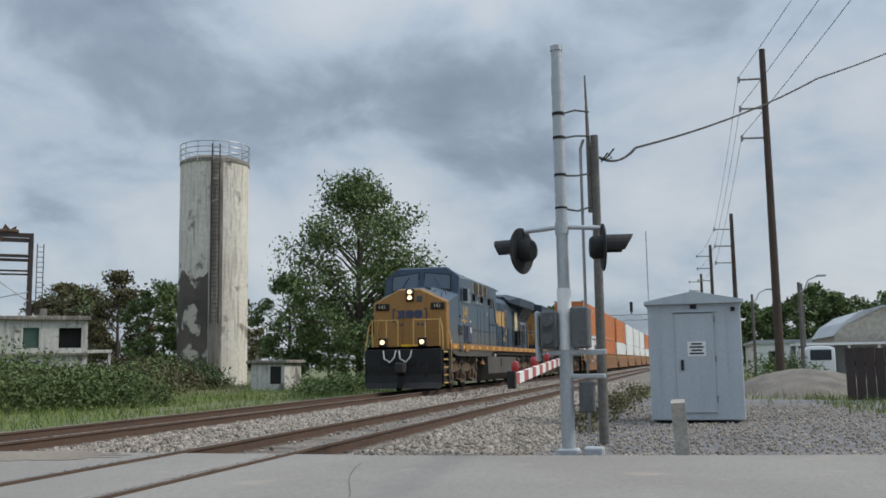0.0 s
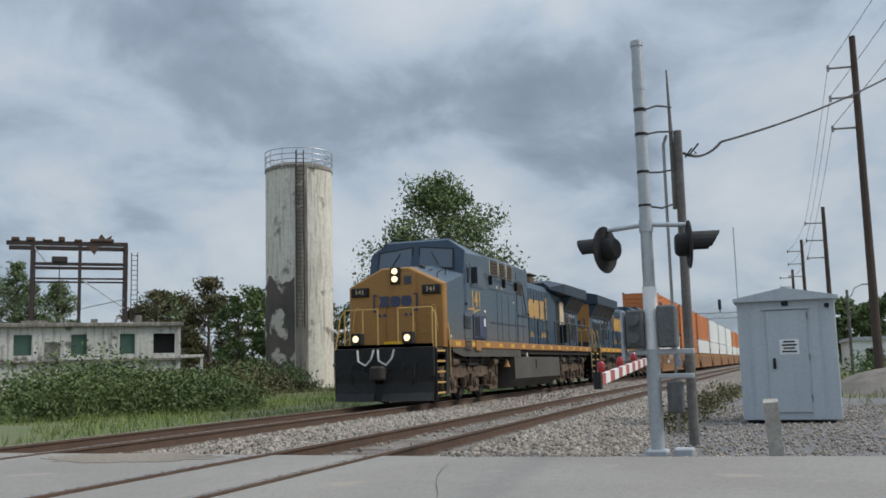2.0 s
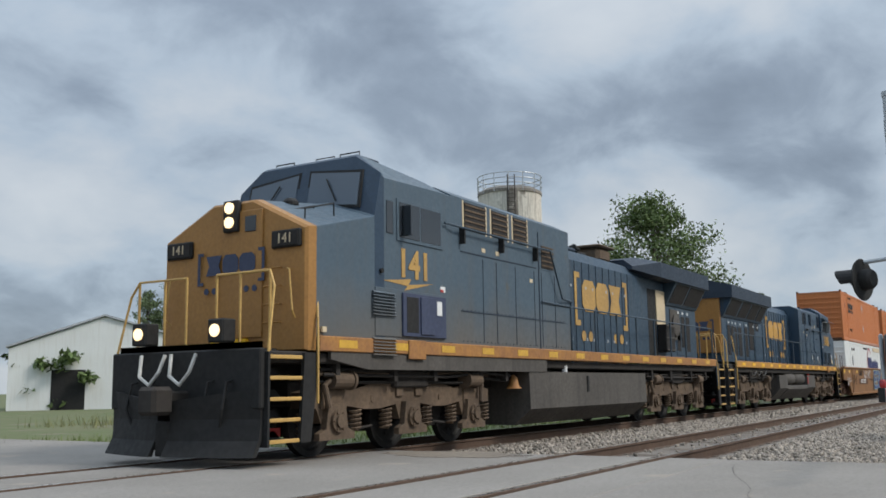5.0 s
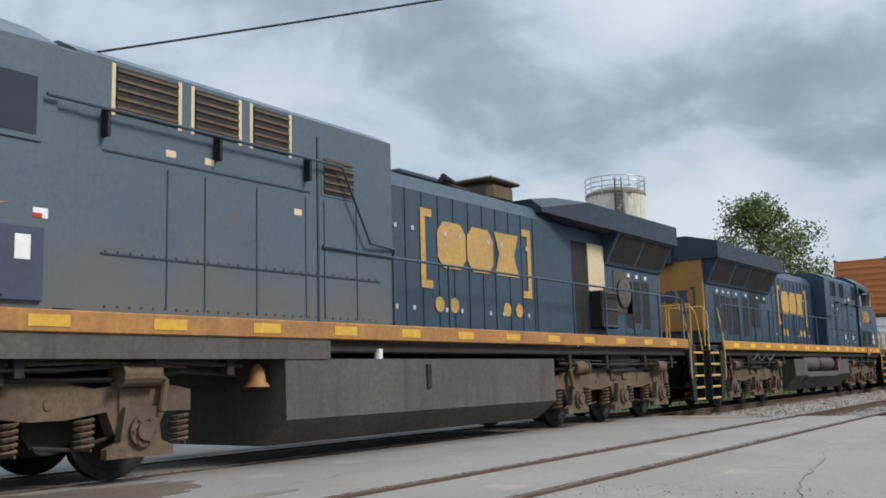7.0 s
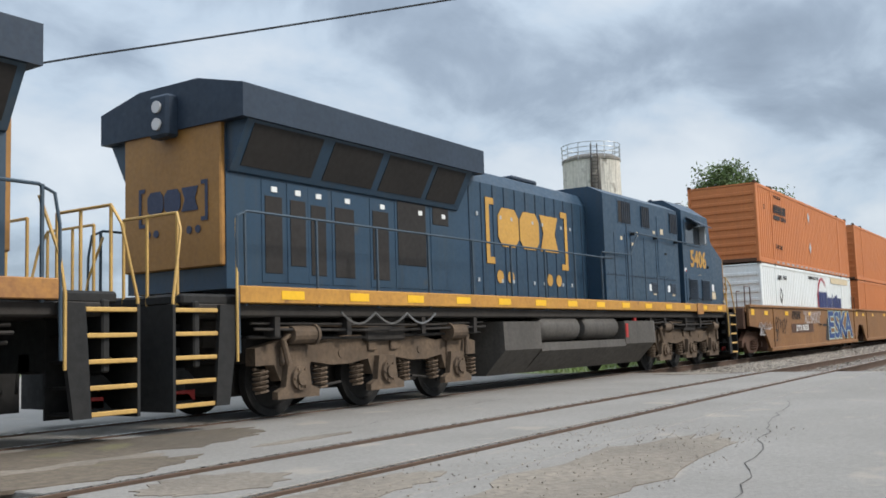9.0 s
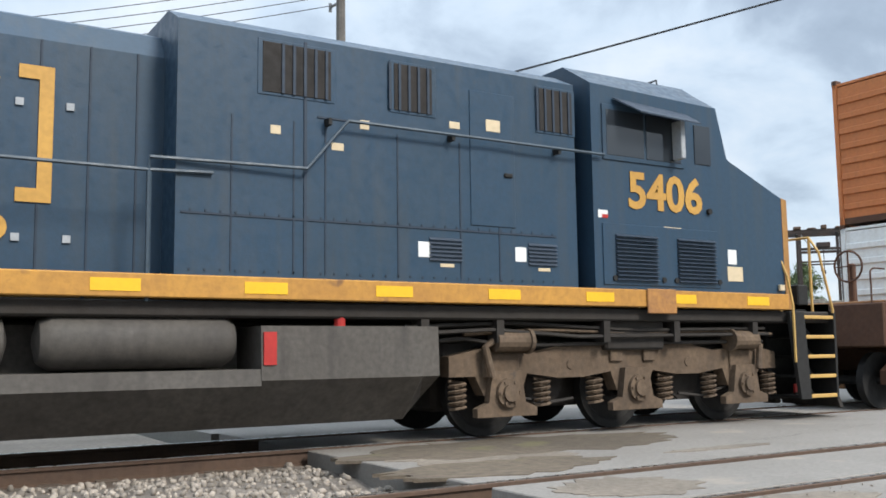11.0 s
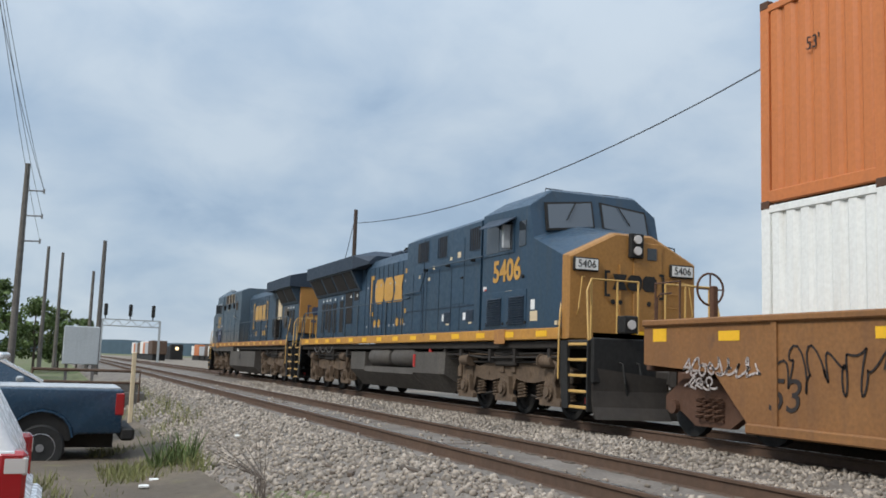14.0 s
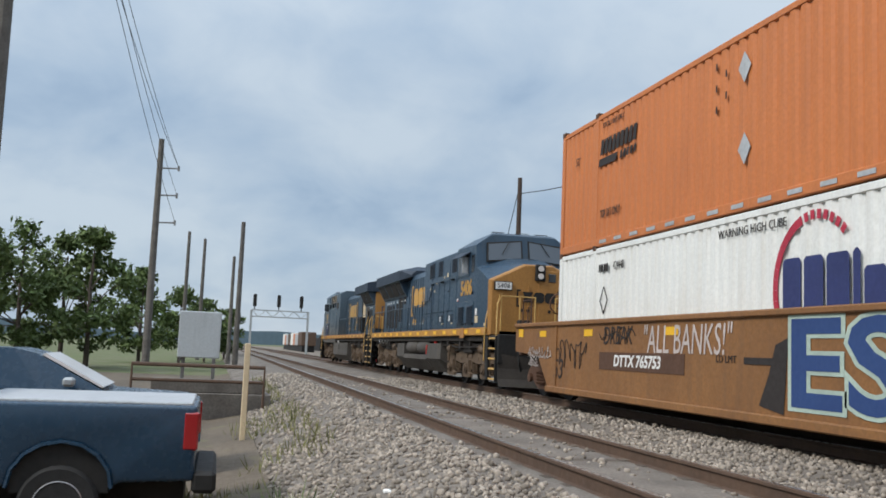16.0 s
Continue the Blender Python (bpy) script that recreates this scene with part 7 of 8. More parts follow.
def boulder_mesh(seed, size):
    rng = random.Random(seed)
    f = Form().lathe([(0.15, -0.6), (0.75, -0.45), (0.95, 0.0), (0.7, 0.5), (0.2, 0.65)], n=9)
    f.v = [tuple(c * size * rng.uniform(0.75, 1.2) for c in p) for p in f.v]
    return f.mesh("boulder")


def rubble():
    meshes = [boulder_mesh(k, 0.5) for k in range(6)]
    for me in meshes:
        me.materials.append(RUBBLE)
    rng = random.Random(9)
    heap = thing("rubble_heap", "heap of pale broken concrete and stones", "rubble")
    m, L = wall_frame((41.5, 47.5), (46.5, 41.5), -0.3)
    for k in range(70):
        u, w = rng.uniform(0, L), rng.uniform(-1.8, 1.8)
        h = max(0.0, 1.5 - abs(w) * 0.7) * (0.4 + 0.6 * math.sin(math.pi * u / L))
        ob = new("boulder", meshes[k % 6])
        ob.parent = heap
        ob.matrix_local = m @ pose(u, w, rng.uniform(0, h) + 0.1, rng.uniform(0, 360), rng.uniform(0, 360), rng.uniform(0, 360)) @ Matrix.Scale(rng.uniform(0.5, 1.5), 4)
    tagged(heap, group="")


rubble()
hut = thing("small_hut", "low grey concrete hut with a black panel for the unlit opening", "hut")
part("hut_wall", Form().box(49.4, 51.5, 20.3, 22.2, -0.3, 1.15, 0.03), PLASTER, hut)
part("hut_roof", Form().box(49.2, 51.7, 20.1, 22.4, 1.15, 1.32, 0.03), GRIME, hut)
# the hut is solid; this black plate shows its inside as unlit
part("hut_opening", Form().box(49.38, 49.42, 20.5, 21.1, 0.1, 1.0), BLACK, hut, "black panel for the unlit opening")


# ---- plants ----
def tree(x, y, h, spread, mat, count, seed, label, crown_from=0.28, leaf=0.16, clumps=46, name="tree", base=-0.4):
    rng = np.random.default_rng(seed)
    r2 = random.Random(seed)
    t = thing(name, label, "tree", "trees")
    trunk = Form().tube([(x, y, base), (x + r2.uniform(-0.1, 0.1), y, h * 0.25), (x + r2.uniform(-0.2, 0.2), y + r2.uniform(-0.2, 0.2), h * 0.55), (x, y, h * 0.85)], h * 0.024, 8, h * 0.006)
    tips = []
    for k in range(clumps):
        u = r2.random()
        z = h * (crown_from + (1 - crown_from) * u)
        prof = math.sin(math.pi * min(0.97, max(0.06, (0.16 + 0.84 * u)))) ** 0.75
        rad = spread * prof * math.sqrt(r2.uniform(0.12, 1.0)) * r2.uniform(0.75, 1.12)
        a = r2.uniform(0, 2 * math.pi)
        p = Vector((x + rad * math.cos(a), y + rad * math.sin(a), z))
        tips.append(p)
        if k % 2 == 0:
            s = Vector((x, y, max(h * 0.2, z - rad * 0.8)))
            trunk.tube([s, s.lerp(p, 0.5) + Vector((0, 0, 0.1 * rad)), p], h * 0.008, 4, h * 0.002)
    part("trunk", trunk, BARK, t, "grey trunk and limbs")
    cs = []
    per = count // clumps
    for p in tips:
        q = np.clip(rng.normal(size=(per, 3)), -1.7, 1.7) * np.array([0.125, 0.125, 0.085]) * spread * rng.uniform(0.7, 1.3)
        cs.append(np.array(p) + q)
    v, f = leaves(rng, np.concatenate(cs), leaf)
    ob = new("crown", soup("crown", v, f, mat))
    ob.parent = t
    return t


def bush(x, y, w, d, h, mat, count, seed, label, leaf=0.10, z=-0.35):
    rng = np.random.default_rng(seed)
    count, leaf = int(count * 1.8), leaf * 0.8
    n = max(5, count // 90)
    cx, cy = rng.uniform(-1, 1, n) * w, rng.uniform(-1, 1, n) * d
    hh = h * (1 - 0.55 * (cx / w) ** 2) * rng.uniform(0.55, 1.05, n)
    per = count // n
    cs = []
    for a, b, c in zip(cx, cy, hh):
        q = rng.normal(size=(per, 3)) * np.array([0.34, 0.34, 0.3]) * max(0.6, h * 0.55)
        q[:, 2] = np.abs(q[:, 2]) * 0 + rng.uniform(0, 1, per) ** 0.7 * c + q[:, 2] * 0.3
        cs.append(np.stack([x + a + q[:, 0], y + b + q[:, 1], z + np.maximum(q[:, 2], 0.02)], 1))
    v, f = leaves(rng, np.concatenate(cs), leaf)
    ob = new("bush", soup("bush", v, f, mat))
    ob.matrix_world = placed()
    return tagged(ob, label, "bush", "scrub bushes")


def grass(name, count, x0, x1, y0, y1, h, mat, seed, label, zf=None):
    rng = np.random.default_rng(seed)
    x, y = rng.uniform(x0, x1, count), rng.uniform(y0, y1, count)
    keep = np.array([noise.noise((a * 0.35, b * 0.35, seed)) > -0.15 for a, b in zip(x, y)])
    x, y = x[keep], y[keep]
    n = len(x)
    z = np.array([zf(a, b) for a, b in zip(x, y)]) if zf else np.full(n, -0.33)
    a = rng.uniform(0, 2 * np.pi, n)
    hh, w = h * rng.uniform(0.4, 1.3, n), 0.012 + 0.12 * h * rng.uniform(0.05, 0.16, n)
    lean = rng.normal(size=(n, 2)) * 0.35 * hh[:, None]
    v = np.stack([np.stack([x - np.cos(a) * w, y - np.sin(a) * w, z], 1), np.stack([x + np.cos(a) * w, y + np.sin(a) * w, z], 1), np.stack([x + lean[:, 0], y + lean[:, 1], z + hh], 1)], 1).reshape(-1, 3)
    ob = new(name, soup(name, v, np.arange(3 * n).reshape(n, 3), mat))
    ob.matrix_world = placed()
    tagged(ob, label, "grass", kind="stuff")


tree(58.8, 19.6, 12.2, 5.3, LEAF, 30000, 21, "broad leafy green tree by the tracks", 0.12, 0.12, 110)
tree(57.2, 23.6, 6.2, 2.6, LEAF, 9000, 22, "smaller leafy green tree", 0.1, 0.11, 40)
for k, (x, y, h, w, mat) in enumerate(((66, 46, 7.3, 3.2, DRY), (68, 42.5, 8.2, 3.0, DRY), (72, 41, 7.6, 3.2, LEAF), (70, 48.5, 7.6, 3.4, LEAF), (76, 37, 6.8, 3.0, DRY), (66, 38.6, 6.6, 2.4, LEAF), (80, 30, 6.5, 3.0, LEAF), (78, 52, 8, 3.4, DRY))):
    tree(x, y, h, w, mat, 6000, 30 + k, ("olive-brown scrubby tree" if mat is DRY else "dull green scrubby tree") + " behind the old works", 0.06, 0.15, 44)
for k, (x, y, h, w) in enumerate(((60.7, 63.6, 13.6, 2.2), (63.0, 61.4, 12.8, 2.4), (58.5, 65.5, 9.5, 2.2), (64.5, 57, 8.5, 1.8), (67.5, 57, 8.7, 2.2), (66, 60, 10.5, 2.0))):
    tree(x, y, h, w, PALELEAF, 12000, 50 + k, "slender pale green poplar", 0.08, 0.10, 150)
rb = random.Random(4)
for k in range(2, 9):
    bush(25.4 + 0.9 * k + rb.uniform(-0.5, 0.5), 22.6 - 0.5 * k + rb.uniform(-0.6, 0.6), 1.4, 1.2, (1.3, 2.1, 2.5, 2.2, 1.7, 1.5, 1.2)[k - 2], BUSH, 1500, 70 + k, "dense dark green roadside bush", 0.085)
for k in range(22):
    u = k / 21
    bush(34 + 24 * u + rb.uniform(-1, 1), 25.5 + 5 * u + rb.uniform(-2, 2), 2.4, 1.4, rb.uniform(1.2, 2.2), (BUSH, BUSH, DRY)[k % 3], 1100, 90 + k, ("low green bush" if k % 3 != 2 else "low dry olive bush") + " before the ruin", 0.12)
for k in range(10):
    bush(44 + 2.6 * k, 16.6 + 0.25 * k + rb.uniform(-0.6, 0.6), 1.6, 0.9, rb.uniform(0.6, 1.2), BUSH, 800, 130 + k, "low green weeds along the track", 0.09)
grass("grass_verge", 16000, 14, 60, 13.6, 22, 0.28, GRASS, 61, "bright green grass verge beyond the tracks")
grass("grass_verge", 7000, 24, 60, 21, 33, 0.45, DRYGRASS, 62, "rough dry grass before the ruin")
for k in range(15):
    tree(113 + rb.uniform(-3, 6), -2.5 - 1.75 * k, rb.uniform(6.6, 8.6), 3.0, (LEAF, BUSH)[k % 2], 3600, 150 + k, "dark green tree in a distant row", 0.03, 0.22, 44)
for k in range(9):
    tree(150 + 9 * k, 16 + 6 * k + rb.uniform(-3, 3), rb.uniform(8, 11), 5.5, LEAF, 1300, 170 + k, "dark green tree in a distant row", 0.05, 0.5, 18)
bush(62, -5.2, 2.2, 1.6, 1.8, BUSH, 1200, 190, "rounded green bush by the dirt track", 0.12)
bush(70, -7.0, 2.6, 1.6, 1.4, DRY, 900, 191, "dry olive bush by the dirt track", 0.12)
for k in range(7):
    bush(21 + 2.8 * k, 1.7 + rb.uniform(-0.2, 0.2), 0.5, 0.3, 0.5, DRY, 260, 200 + k, "small dry weed clump by the ballast", 0.05, -0.2)
grass("dry_grass", 5000, 30, 75, -9, 0.5, 0.3, DRYGRASS, 63, "dry grass beside the dirt track", lambda x, y: -0.3)
wh = thing("warehouse", "long low white warehouse in the distance", "building")
part("wall", Form().box(92, 110, -12, -5.5, -0.3, 2.3), CONT_WHITE, wh)
part("roof", Form().box(91.8, 110.2, -12.2, -5.3, 2.3, 2.6), CONT_GREY, wh)
for y in (-11, -9.2, -7.4):
    part("dark_door", Form().box(91.95, 92.02, y, y + 0.9, -0.2, 1.6), BLACK, wh)
barn = thing("barn", "beige gambrel-roofed barn beyond the dirt track", "barn")
part("end_wall", Form().prism([(-9.0, -0.3), (-9.0, 2.4), (-9.6, 3.2), (-10.7, 3.9), (-12, 4.25), (-13.3, 3.9), (-14.4, 3.2), (-15, 2.4), (-15, -0.3)], "x", 70, 70.15), PALEWOOD, barn, "beige sheet end wall")
part("side_wall", Form().box(70.15, 82, -9.15, -9.0, -0.3, 2.4), PALEWOOD, barn)
part("roof", Form().prism([(-8.9, 2.36), (-9.55, 3.22), (-10.68, 3.95), (-12, 4.3), (-13.32, 3.95), (-14.45, 3.22), (-15.1, 2.36), (-14.3, 3.1), (-12, 4.18), (-9.7, 3.1)], "x", 69.9, 82), CONT_GREY, barn, "pale gambrel roof")
lean = thing("shed", "low white open-fronted shed beside the barn", "shed")
part("roof", Form().box(66.5, 69.5, -13, -6.2, 1.75, 1.9), CONT_WHITE, lean)
for yy in (-12.8, -11.1, -9.4, -7.8, -6.4):
    part("post", Form().box(66.6, 66.75, yy, yy + 0.15, -0.3, 1.75), CONT_WHITE, lean)
part("back_wall", Form().box(69.3, 69.5, -13, -6.2, -0.3, 1.75), CONT_GREY, lean)
fence = thing("board_fence", "dark weathered board fence by the dirt track", "fence")
for k in range(22):
    part("board", Form().box(32.9, 32.95, -4.4 - 0.26 * k, -4.16 - 0.26 * k, -0.3, 1.22 + 0.06 * rb.random()), DARKSTEEL, fence)
part("fence_rail", Form().box(32.95, 33.02, -9.9, -4.16, 0.75, 0.85), DARKSTEEL, fence)
van = thing("parked_van", "small white van parked far down the dirt track", "van", "parked vehicles")
rounded("body", Form().prism([(-7.9, -0.05), (-7.9, 1.5), (-7.6, 1.65), (-6.6, 1.65), (-6.35, 1.5), (-6.35, -0.05)], "x", 62.2, 66.0), CARWHITE, van, "white van body", 0.06)
part("windscreen", Form().box(62.16, 62.2, -7.7, -6.55, 0.85, 1.45, 0.01), GLASS, van)
for yy in (-7.75, -6.5):
    wheel(van, 62.9, yy, 0.02, 0.33, 1 if yy > -7 else -1)
for lx, ly, lh in ((53.6, -5.25, 4.7), (67.9, -3.9, 5.1)):
    lp = thing("street_lamp", "slim grey wooden lamp post with a short bent arm", "street lamp")
    part("pole", Form().tube([(lx, ly, -0.3), (lx, ly, lh)], 0.1, 8, 0.08), OLDWOOD, lp)
    part("arm", Form().tube([(lx, ly, lh - 0.5), (lx, ly - 0.25, lh - 0.35), (lx, ly - 0.45, lh + 0.1), (lx, ly - 0.9, lh + 0.3)], 0.04, 6), GALV, lp)
    part("lamp_head", Form().box(lx - 0.12, lx + 0.12, ly - 1.3, ly - 0.85, lh + 0.25, lh + 0.36, 0.03), GALV, lp)
grass("grass_verge", 3500, 26, 36, -8.5, -3.2, 0.3, GRASS, 64, "green grass by the board fence", lambda x, y: -0.3)
mound = grid_sheet([36 + k for k in range(13)], [-7 + 0.5 * k for k in range(13)], lambda x, y: -0.35 + 0.95 * max(0.0, 1 - ((x - 42) / 6) ** 2 - ((y + 4) / 3) ** 2) + 0.08 * noise.noise((x, y, 3)))
single("gravel_mound", mound, BALLAST, "low heap of pale gravel", "gravel heap", kind="stuff")


def signal_bridge(x, y0, y1, h, heads, label):
    b = thing("signal_bridge", label, "signal bridge")
    for y in (y0, y1):
        part("leg", Form().box(x - 0.15, x + 0.15, y - 0.15, y + 0.15, -0.4, h), GALV, b)
    for z in (h, h - 0.9):
        part("chord", Form().box(x - 0.1, x + 0.1, y0, y1, z - 0.08, z + 0.08), GALV, b)
    n = 8
    for k in range(n):
        ya, yb = y0 + (y1 - y0) * k / n, y0 + (y1 - y0) * (k + 1) / n
        part("brace", Form().tube([(x, ya, h - 0.9 * (k % 2)), (x, yb, h - 0.9 * ((k + 1) % 2))], 0.06, 4), GALV, b)
    for y in heads:
        part("signal_head", Form().box(x - 0.2, x + 0.2, y - 0.25, y + 0.25, h + 0.5, h + 2.2, 0.1).cyl((x, y, h), (x, y, h + 0.6), 0.08, 6), BLACK, b, "black signal head")


signal_bridge(165, 3, 14, 8.6, (9.5,), "steel signal bridge far along the tracks")


# ---- the other way along the tracks ----
SITE["east"] = 0.0
cable([(-1.0, 22.7, 2.82), (8.63, 11.88, 5.41), (13.1, 6.86, 6.61), (20, -0.9, 8.46)], 0.016, "black cable crossing over the tracks", 0.02)
signal_bridge(-140, 5.6, 13.4, 5.6, (6.0, 9.3, 12.4), "grey steel signal bridge with three signal heads")
for x, y, h, r, arms in ((-60, -2.4, 11.9, 0.22, ((10.3, 1.0), (8.8, 1.0), (7.3, 1.0))), (-75, -1.1, 8.6, 0.16, ()), (-80, -0.1, 8.7, 0.16, ()), (-70, 2.0, 6.6, 0.14, ()), (-62, 2.3, 7.9, 0.17, ()), (-36, -5.4, 16, 0.3, ()), (-30, -5.9, 11, 0.16, ())):
    utility_pole(x, y, h, r, arms, "grey wooden utility pole by the yard", OLDWOOD, arm_way=(0, 1))
utility_pole(-46.0, 13.7, 8.7, 0.14, (), "thin dark wooden pole behind the train", BROWNWOOD)
utility_pole(-21.06, 18.45, 10.3, 0.17, (), "brown wooden pole with a stay wire", BROWNWOOD)
utility_pole(-9.9, 19.6, 13.5, 0.24, (), "thick reddish-brown wooden pole", REDWOOD)
utility_pole(13.0, 27.0, 15, 0.2, ((12.5, 0.8), (11.2, 0.8)), "grey wooden pole beyond the road", OLDWOOD)
utility_pole(-52.1, 29.7, 9.5, 0.16, ((9.0, 1.6), (9.0, -1.6)), "grey pole with a cross arm", OLDWOOD, arm_way=(1, 0))
cable([(-21.06, 18.45, 9.9), (-46.0, 13.7, 8.0)], 0.02, "sagging wire between two poles", 1.0)
cable([(-21.06, 18.45, 8.8), (-17.5, 20.5, 0)], 0.02, "thin stay wire of a pole")
cable([(-46.0, 13.7, 8.4), (-52, 13.6, 0)], 0.02, "thin stay wire of a pole")
for k in range(4):
    cable([(13.0, 27.0, 12.4 + k * 0.35), (-3, 33, 9.4 + k * 0.3), (-30, 42, 5.5)], 0.014, "thin black wire beyond the train", 0.3)
    cable([(-60, -1.4, 10.4 - 1.5 * (k % 3)), (-30, -2.6, 13 - k * 0.3), (-6, -5.2, 17)], 0.012, "thin black power line overhead", 0.4)


def street_lamp(x, y, h):
    p = thing("street_lamp", "slim grey street lamp with a curved arm", "street lamp")
    part("pole", Form().tube([(x, y, -0.3), (x, y, h), (x - 0.4, y, h + 0.6), (x - 1.6, y, h + 0.8)], 0.09, 8, 0.05), GALV, p)
    part("lamp_head", Form().box(x - 2.2, x - 1.5, y - 0.15, y + 0.15, h + 0.7, h + 0.86, 0.04), GALV, p)


street_lamp(16.8, 41.7, 14.2)


def tapered(form, low, high, w0, w1):
    """A body between two outlines of equal length in (x, z): the lower at half width w0, the upper at w1."""
    n = len(low)
    vs = []
    for s in (-1, 1):
        vs += [(x, s * w0, z) for x, z in low]
        vs += [(x, s * w1, z) for x, z in high]
    fs = []
    for i in range(n - 1):
        fs += [(i, i + 1, n + i + 1, n + i), (2 * n + i, 3 * n + i, 3 * n + i + 1, 2 * n + i + 1), (n + i, n + i + 1, 3 * n + i + 1, 3 * n + i)]
    fs += [(0, n, 3 * n, 2 * n), (n - 1, 3 * n - 1, 4 * n - 1, 2 * n - 1)]
    return form.add(vs, fs)


def white_suv(m):
    v = thing("suv", "parked white sport utility vehicle with dark windows", "car", "parked vehicles", m=m)
    w = 0.86
    body = [(0.02, 0.42), (-0.06, 0.5), (-0.06, 0.72), (0.0, 0.78), (0.02, 1.02), (0.06, 1.1), (2.9, 1.08), (3.1, 1.06), (4.3, 0.98), (4.5, 0.85), (4.52, 0.45), (4.1, 0.42)]
    arch = [(4.0 - 0.42 * math.cos(a * math.pi / 8), 0.40 + 0.44 * math.sin(a * math.pi / 8)) for a in range(9)][::-1]
    arch2 = [(1.15 - 0.44 * math.cos(a * math.pi / 8), 0.40 + 0.46 * math.sin(a * math.pi / 8)) for a in range(9)][::-1]
    outline = body[:-1] + [(4.44, 0.4)] + arch + [(3.4, 0.38), (1.7, 0.38)] + arch2
    rounded("body", Form().prism(outline, "y", -w, w), CARWHITE, v, "white painted body", 0.05)
    low = [(0.05, 1.09), (0.1, 1.09), (0.9, 1.09), (1.9, 1.09), (2.8, 1.09), (3.25, 1.06)]
    high = [(0.36, 1.66), (0.5, 1.76), (0.95, 1.78), (1.9, 1.78), (2.35, 1.73), (2.5, 1.68)]
    rounded("cabin", tapered(Form(), low, high, w - 0.01, w - 0.13), CARWHITE, v, "white cabin pillars and roof", 0.06)
    for s in (-1, 1):
        for x0, x1, a, b in ((0.34, 1.32, 0.56, 1.3), (1.42, 2.15, 1.42, 2.05), (2.22, 2.85, 2.12, 2.4)):
            p = [(x0, s * (w - 0.016), 1.14), (x1, s * (w - 0.016), 1.14), (b, s * (w - 0.108), 1.64), (a, s * (w - 0.108), 1.64)]
            q = [(x, y + s * 0.012, z) for x, y, z in p]
            part("side_window", Form().add(p + q, [(0, 1, 2, 3), (7, 6, 5, 4), (0, 4, 5, 1), (1, 5, 6, 2), (2, 6, 7, 3), (3, 7, 4, 0)]), GLASS, v, "dark tinted side window")
        lo, hi = min(s * (w - 0.2), s * (w + 0.012)), max(s * (w - 0.2), s * (w + 0.012))
        part("tail_lamp", Form().box(-0.03, 0.17, lo, hi, 0.70, 1.1, 0.03), TAILRED, v, "red tail lamp")
        part("tail_lamp_white", Form().box(-0.035, 0.13, min(s * (w - 0.17), s * (w + 0.014)), max(s * (w - 0.17), s * (w + 0.014)), 0.93, 1.06, 0.015), LAMPCLEAR, v, "clear reversing lamp")
        part("moulding", Form().box(0.2, 4.2, min(s * w, s * (w + 0.012)), max(s * w, s * (w + 0.012)), 0.72, 0.76), CARWHITE, v)
        part("fuel_flap", Form().box(0.62, 0.82, min(s * w, s * (w + 0.006)), max(s * w, s * (w + 0.006)), 0.84, 1.0, 0.01), CARWHITE, v)
        part("roof_rail", Form().tube([(0.6, s * 0.62, 1.78), (0.7, s * 0.62, 1.85), (2.2, s * 0.62, 1.85), (2.3, s * 0.62, 1.78)], 0.022, 6), BLACK, v, "black roof rail")
        wheel(v, 1.15, s * (w - 0.1), 0.36, 0.36, s)
        wheel(v, 4.0, s * (w - 0.1), 0.36, 0.36, s)
        part("wheel_well", Form().box(0.75, 1.55, min(s * 0.4, s * (w - 0.02)), max(s * 0.4, s * (w - 0.02)), 0.3, 0.84), BLACK, v)
        part("wheel_well", Form().box(3.6, 4.4, min(s * 0.4, s * (w - 0.02)), max(s * 0.4, s * (w - 0.02)), 0.3, 0.82), BLACK, v)
        part("wing_mirror", Form().box(2.75, 2.9, min(s * w, s * (w + 0.2)), max(s * w, s * (w + 0.2)), 1.1, 1.26, 0.03), CARWHITE, v)
    part("rear_window", Form().add([(0.1, -0.6, 1.16), (0.1, 0.6, 1.16), (0.335, 0.55, 1.6), (0.335, -0.55, 1.6), (0.14, -0.6, 1.16), (0.14, 0.6, 1.16), (0.37, 0.55, 1.6), (0.37, -0.55, 1.6)], [(0, 1, 2, 3), (7, 6, 5, 4), (0, 4, 5, 1), (1, 5, 6, 2), (2, 6, 7, 3), (3, 7, 4, 0)]), GLASS, v)
    part("rear_spoiler", Form().box(0.2, 0.5, -0.6, 0.6, 1.74, 1.79, 0.015), CARWHITE, v)
    part("bumper", Form().box(-0.14, 0.05, -w, w, 0.42, 0.66, 0.04), CARWHITE, v, "rear bumper")
    part("roof_box_carrier", Form().box(0.8, 0.88, -0.7, 0.7, 1.84, 1.88, 0.01).box(1.9, 1.98, -0.7, 0.7, 1.84, 1.88, 0.01), BLACK, v)
    return v


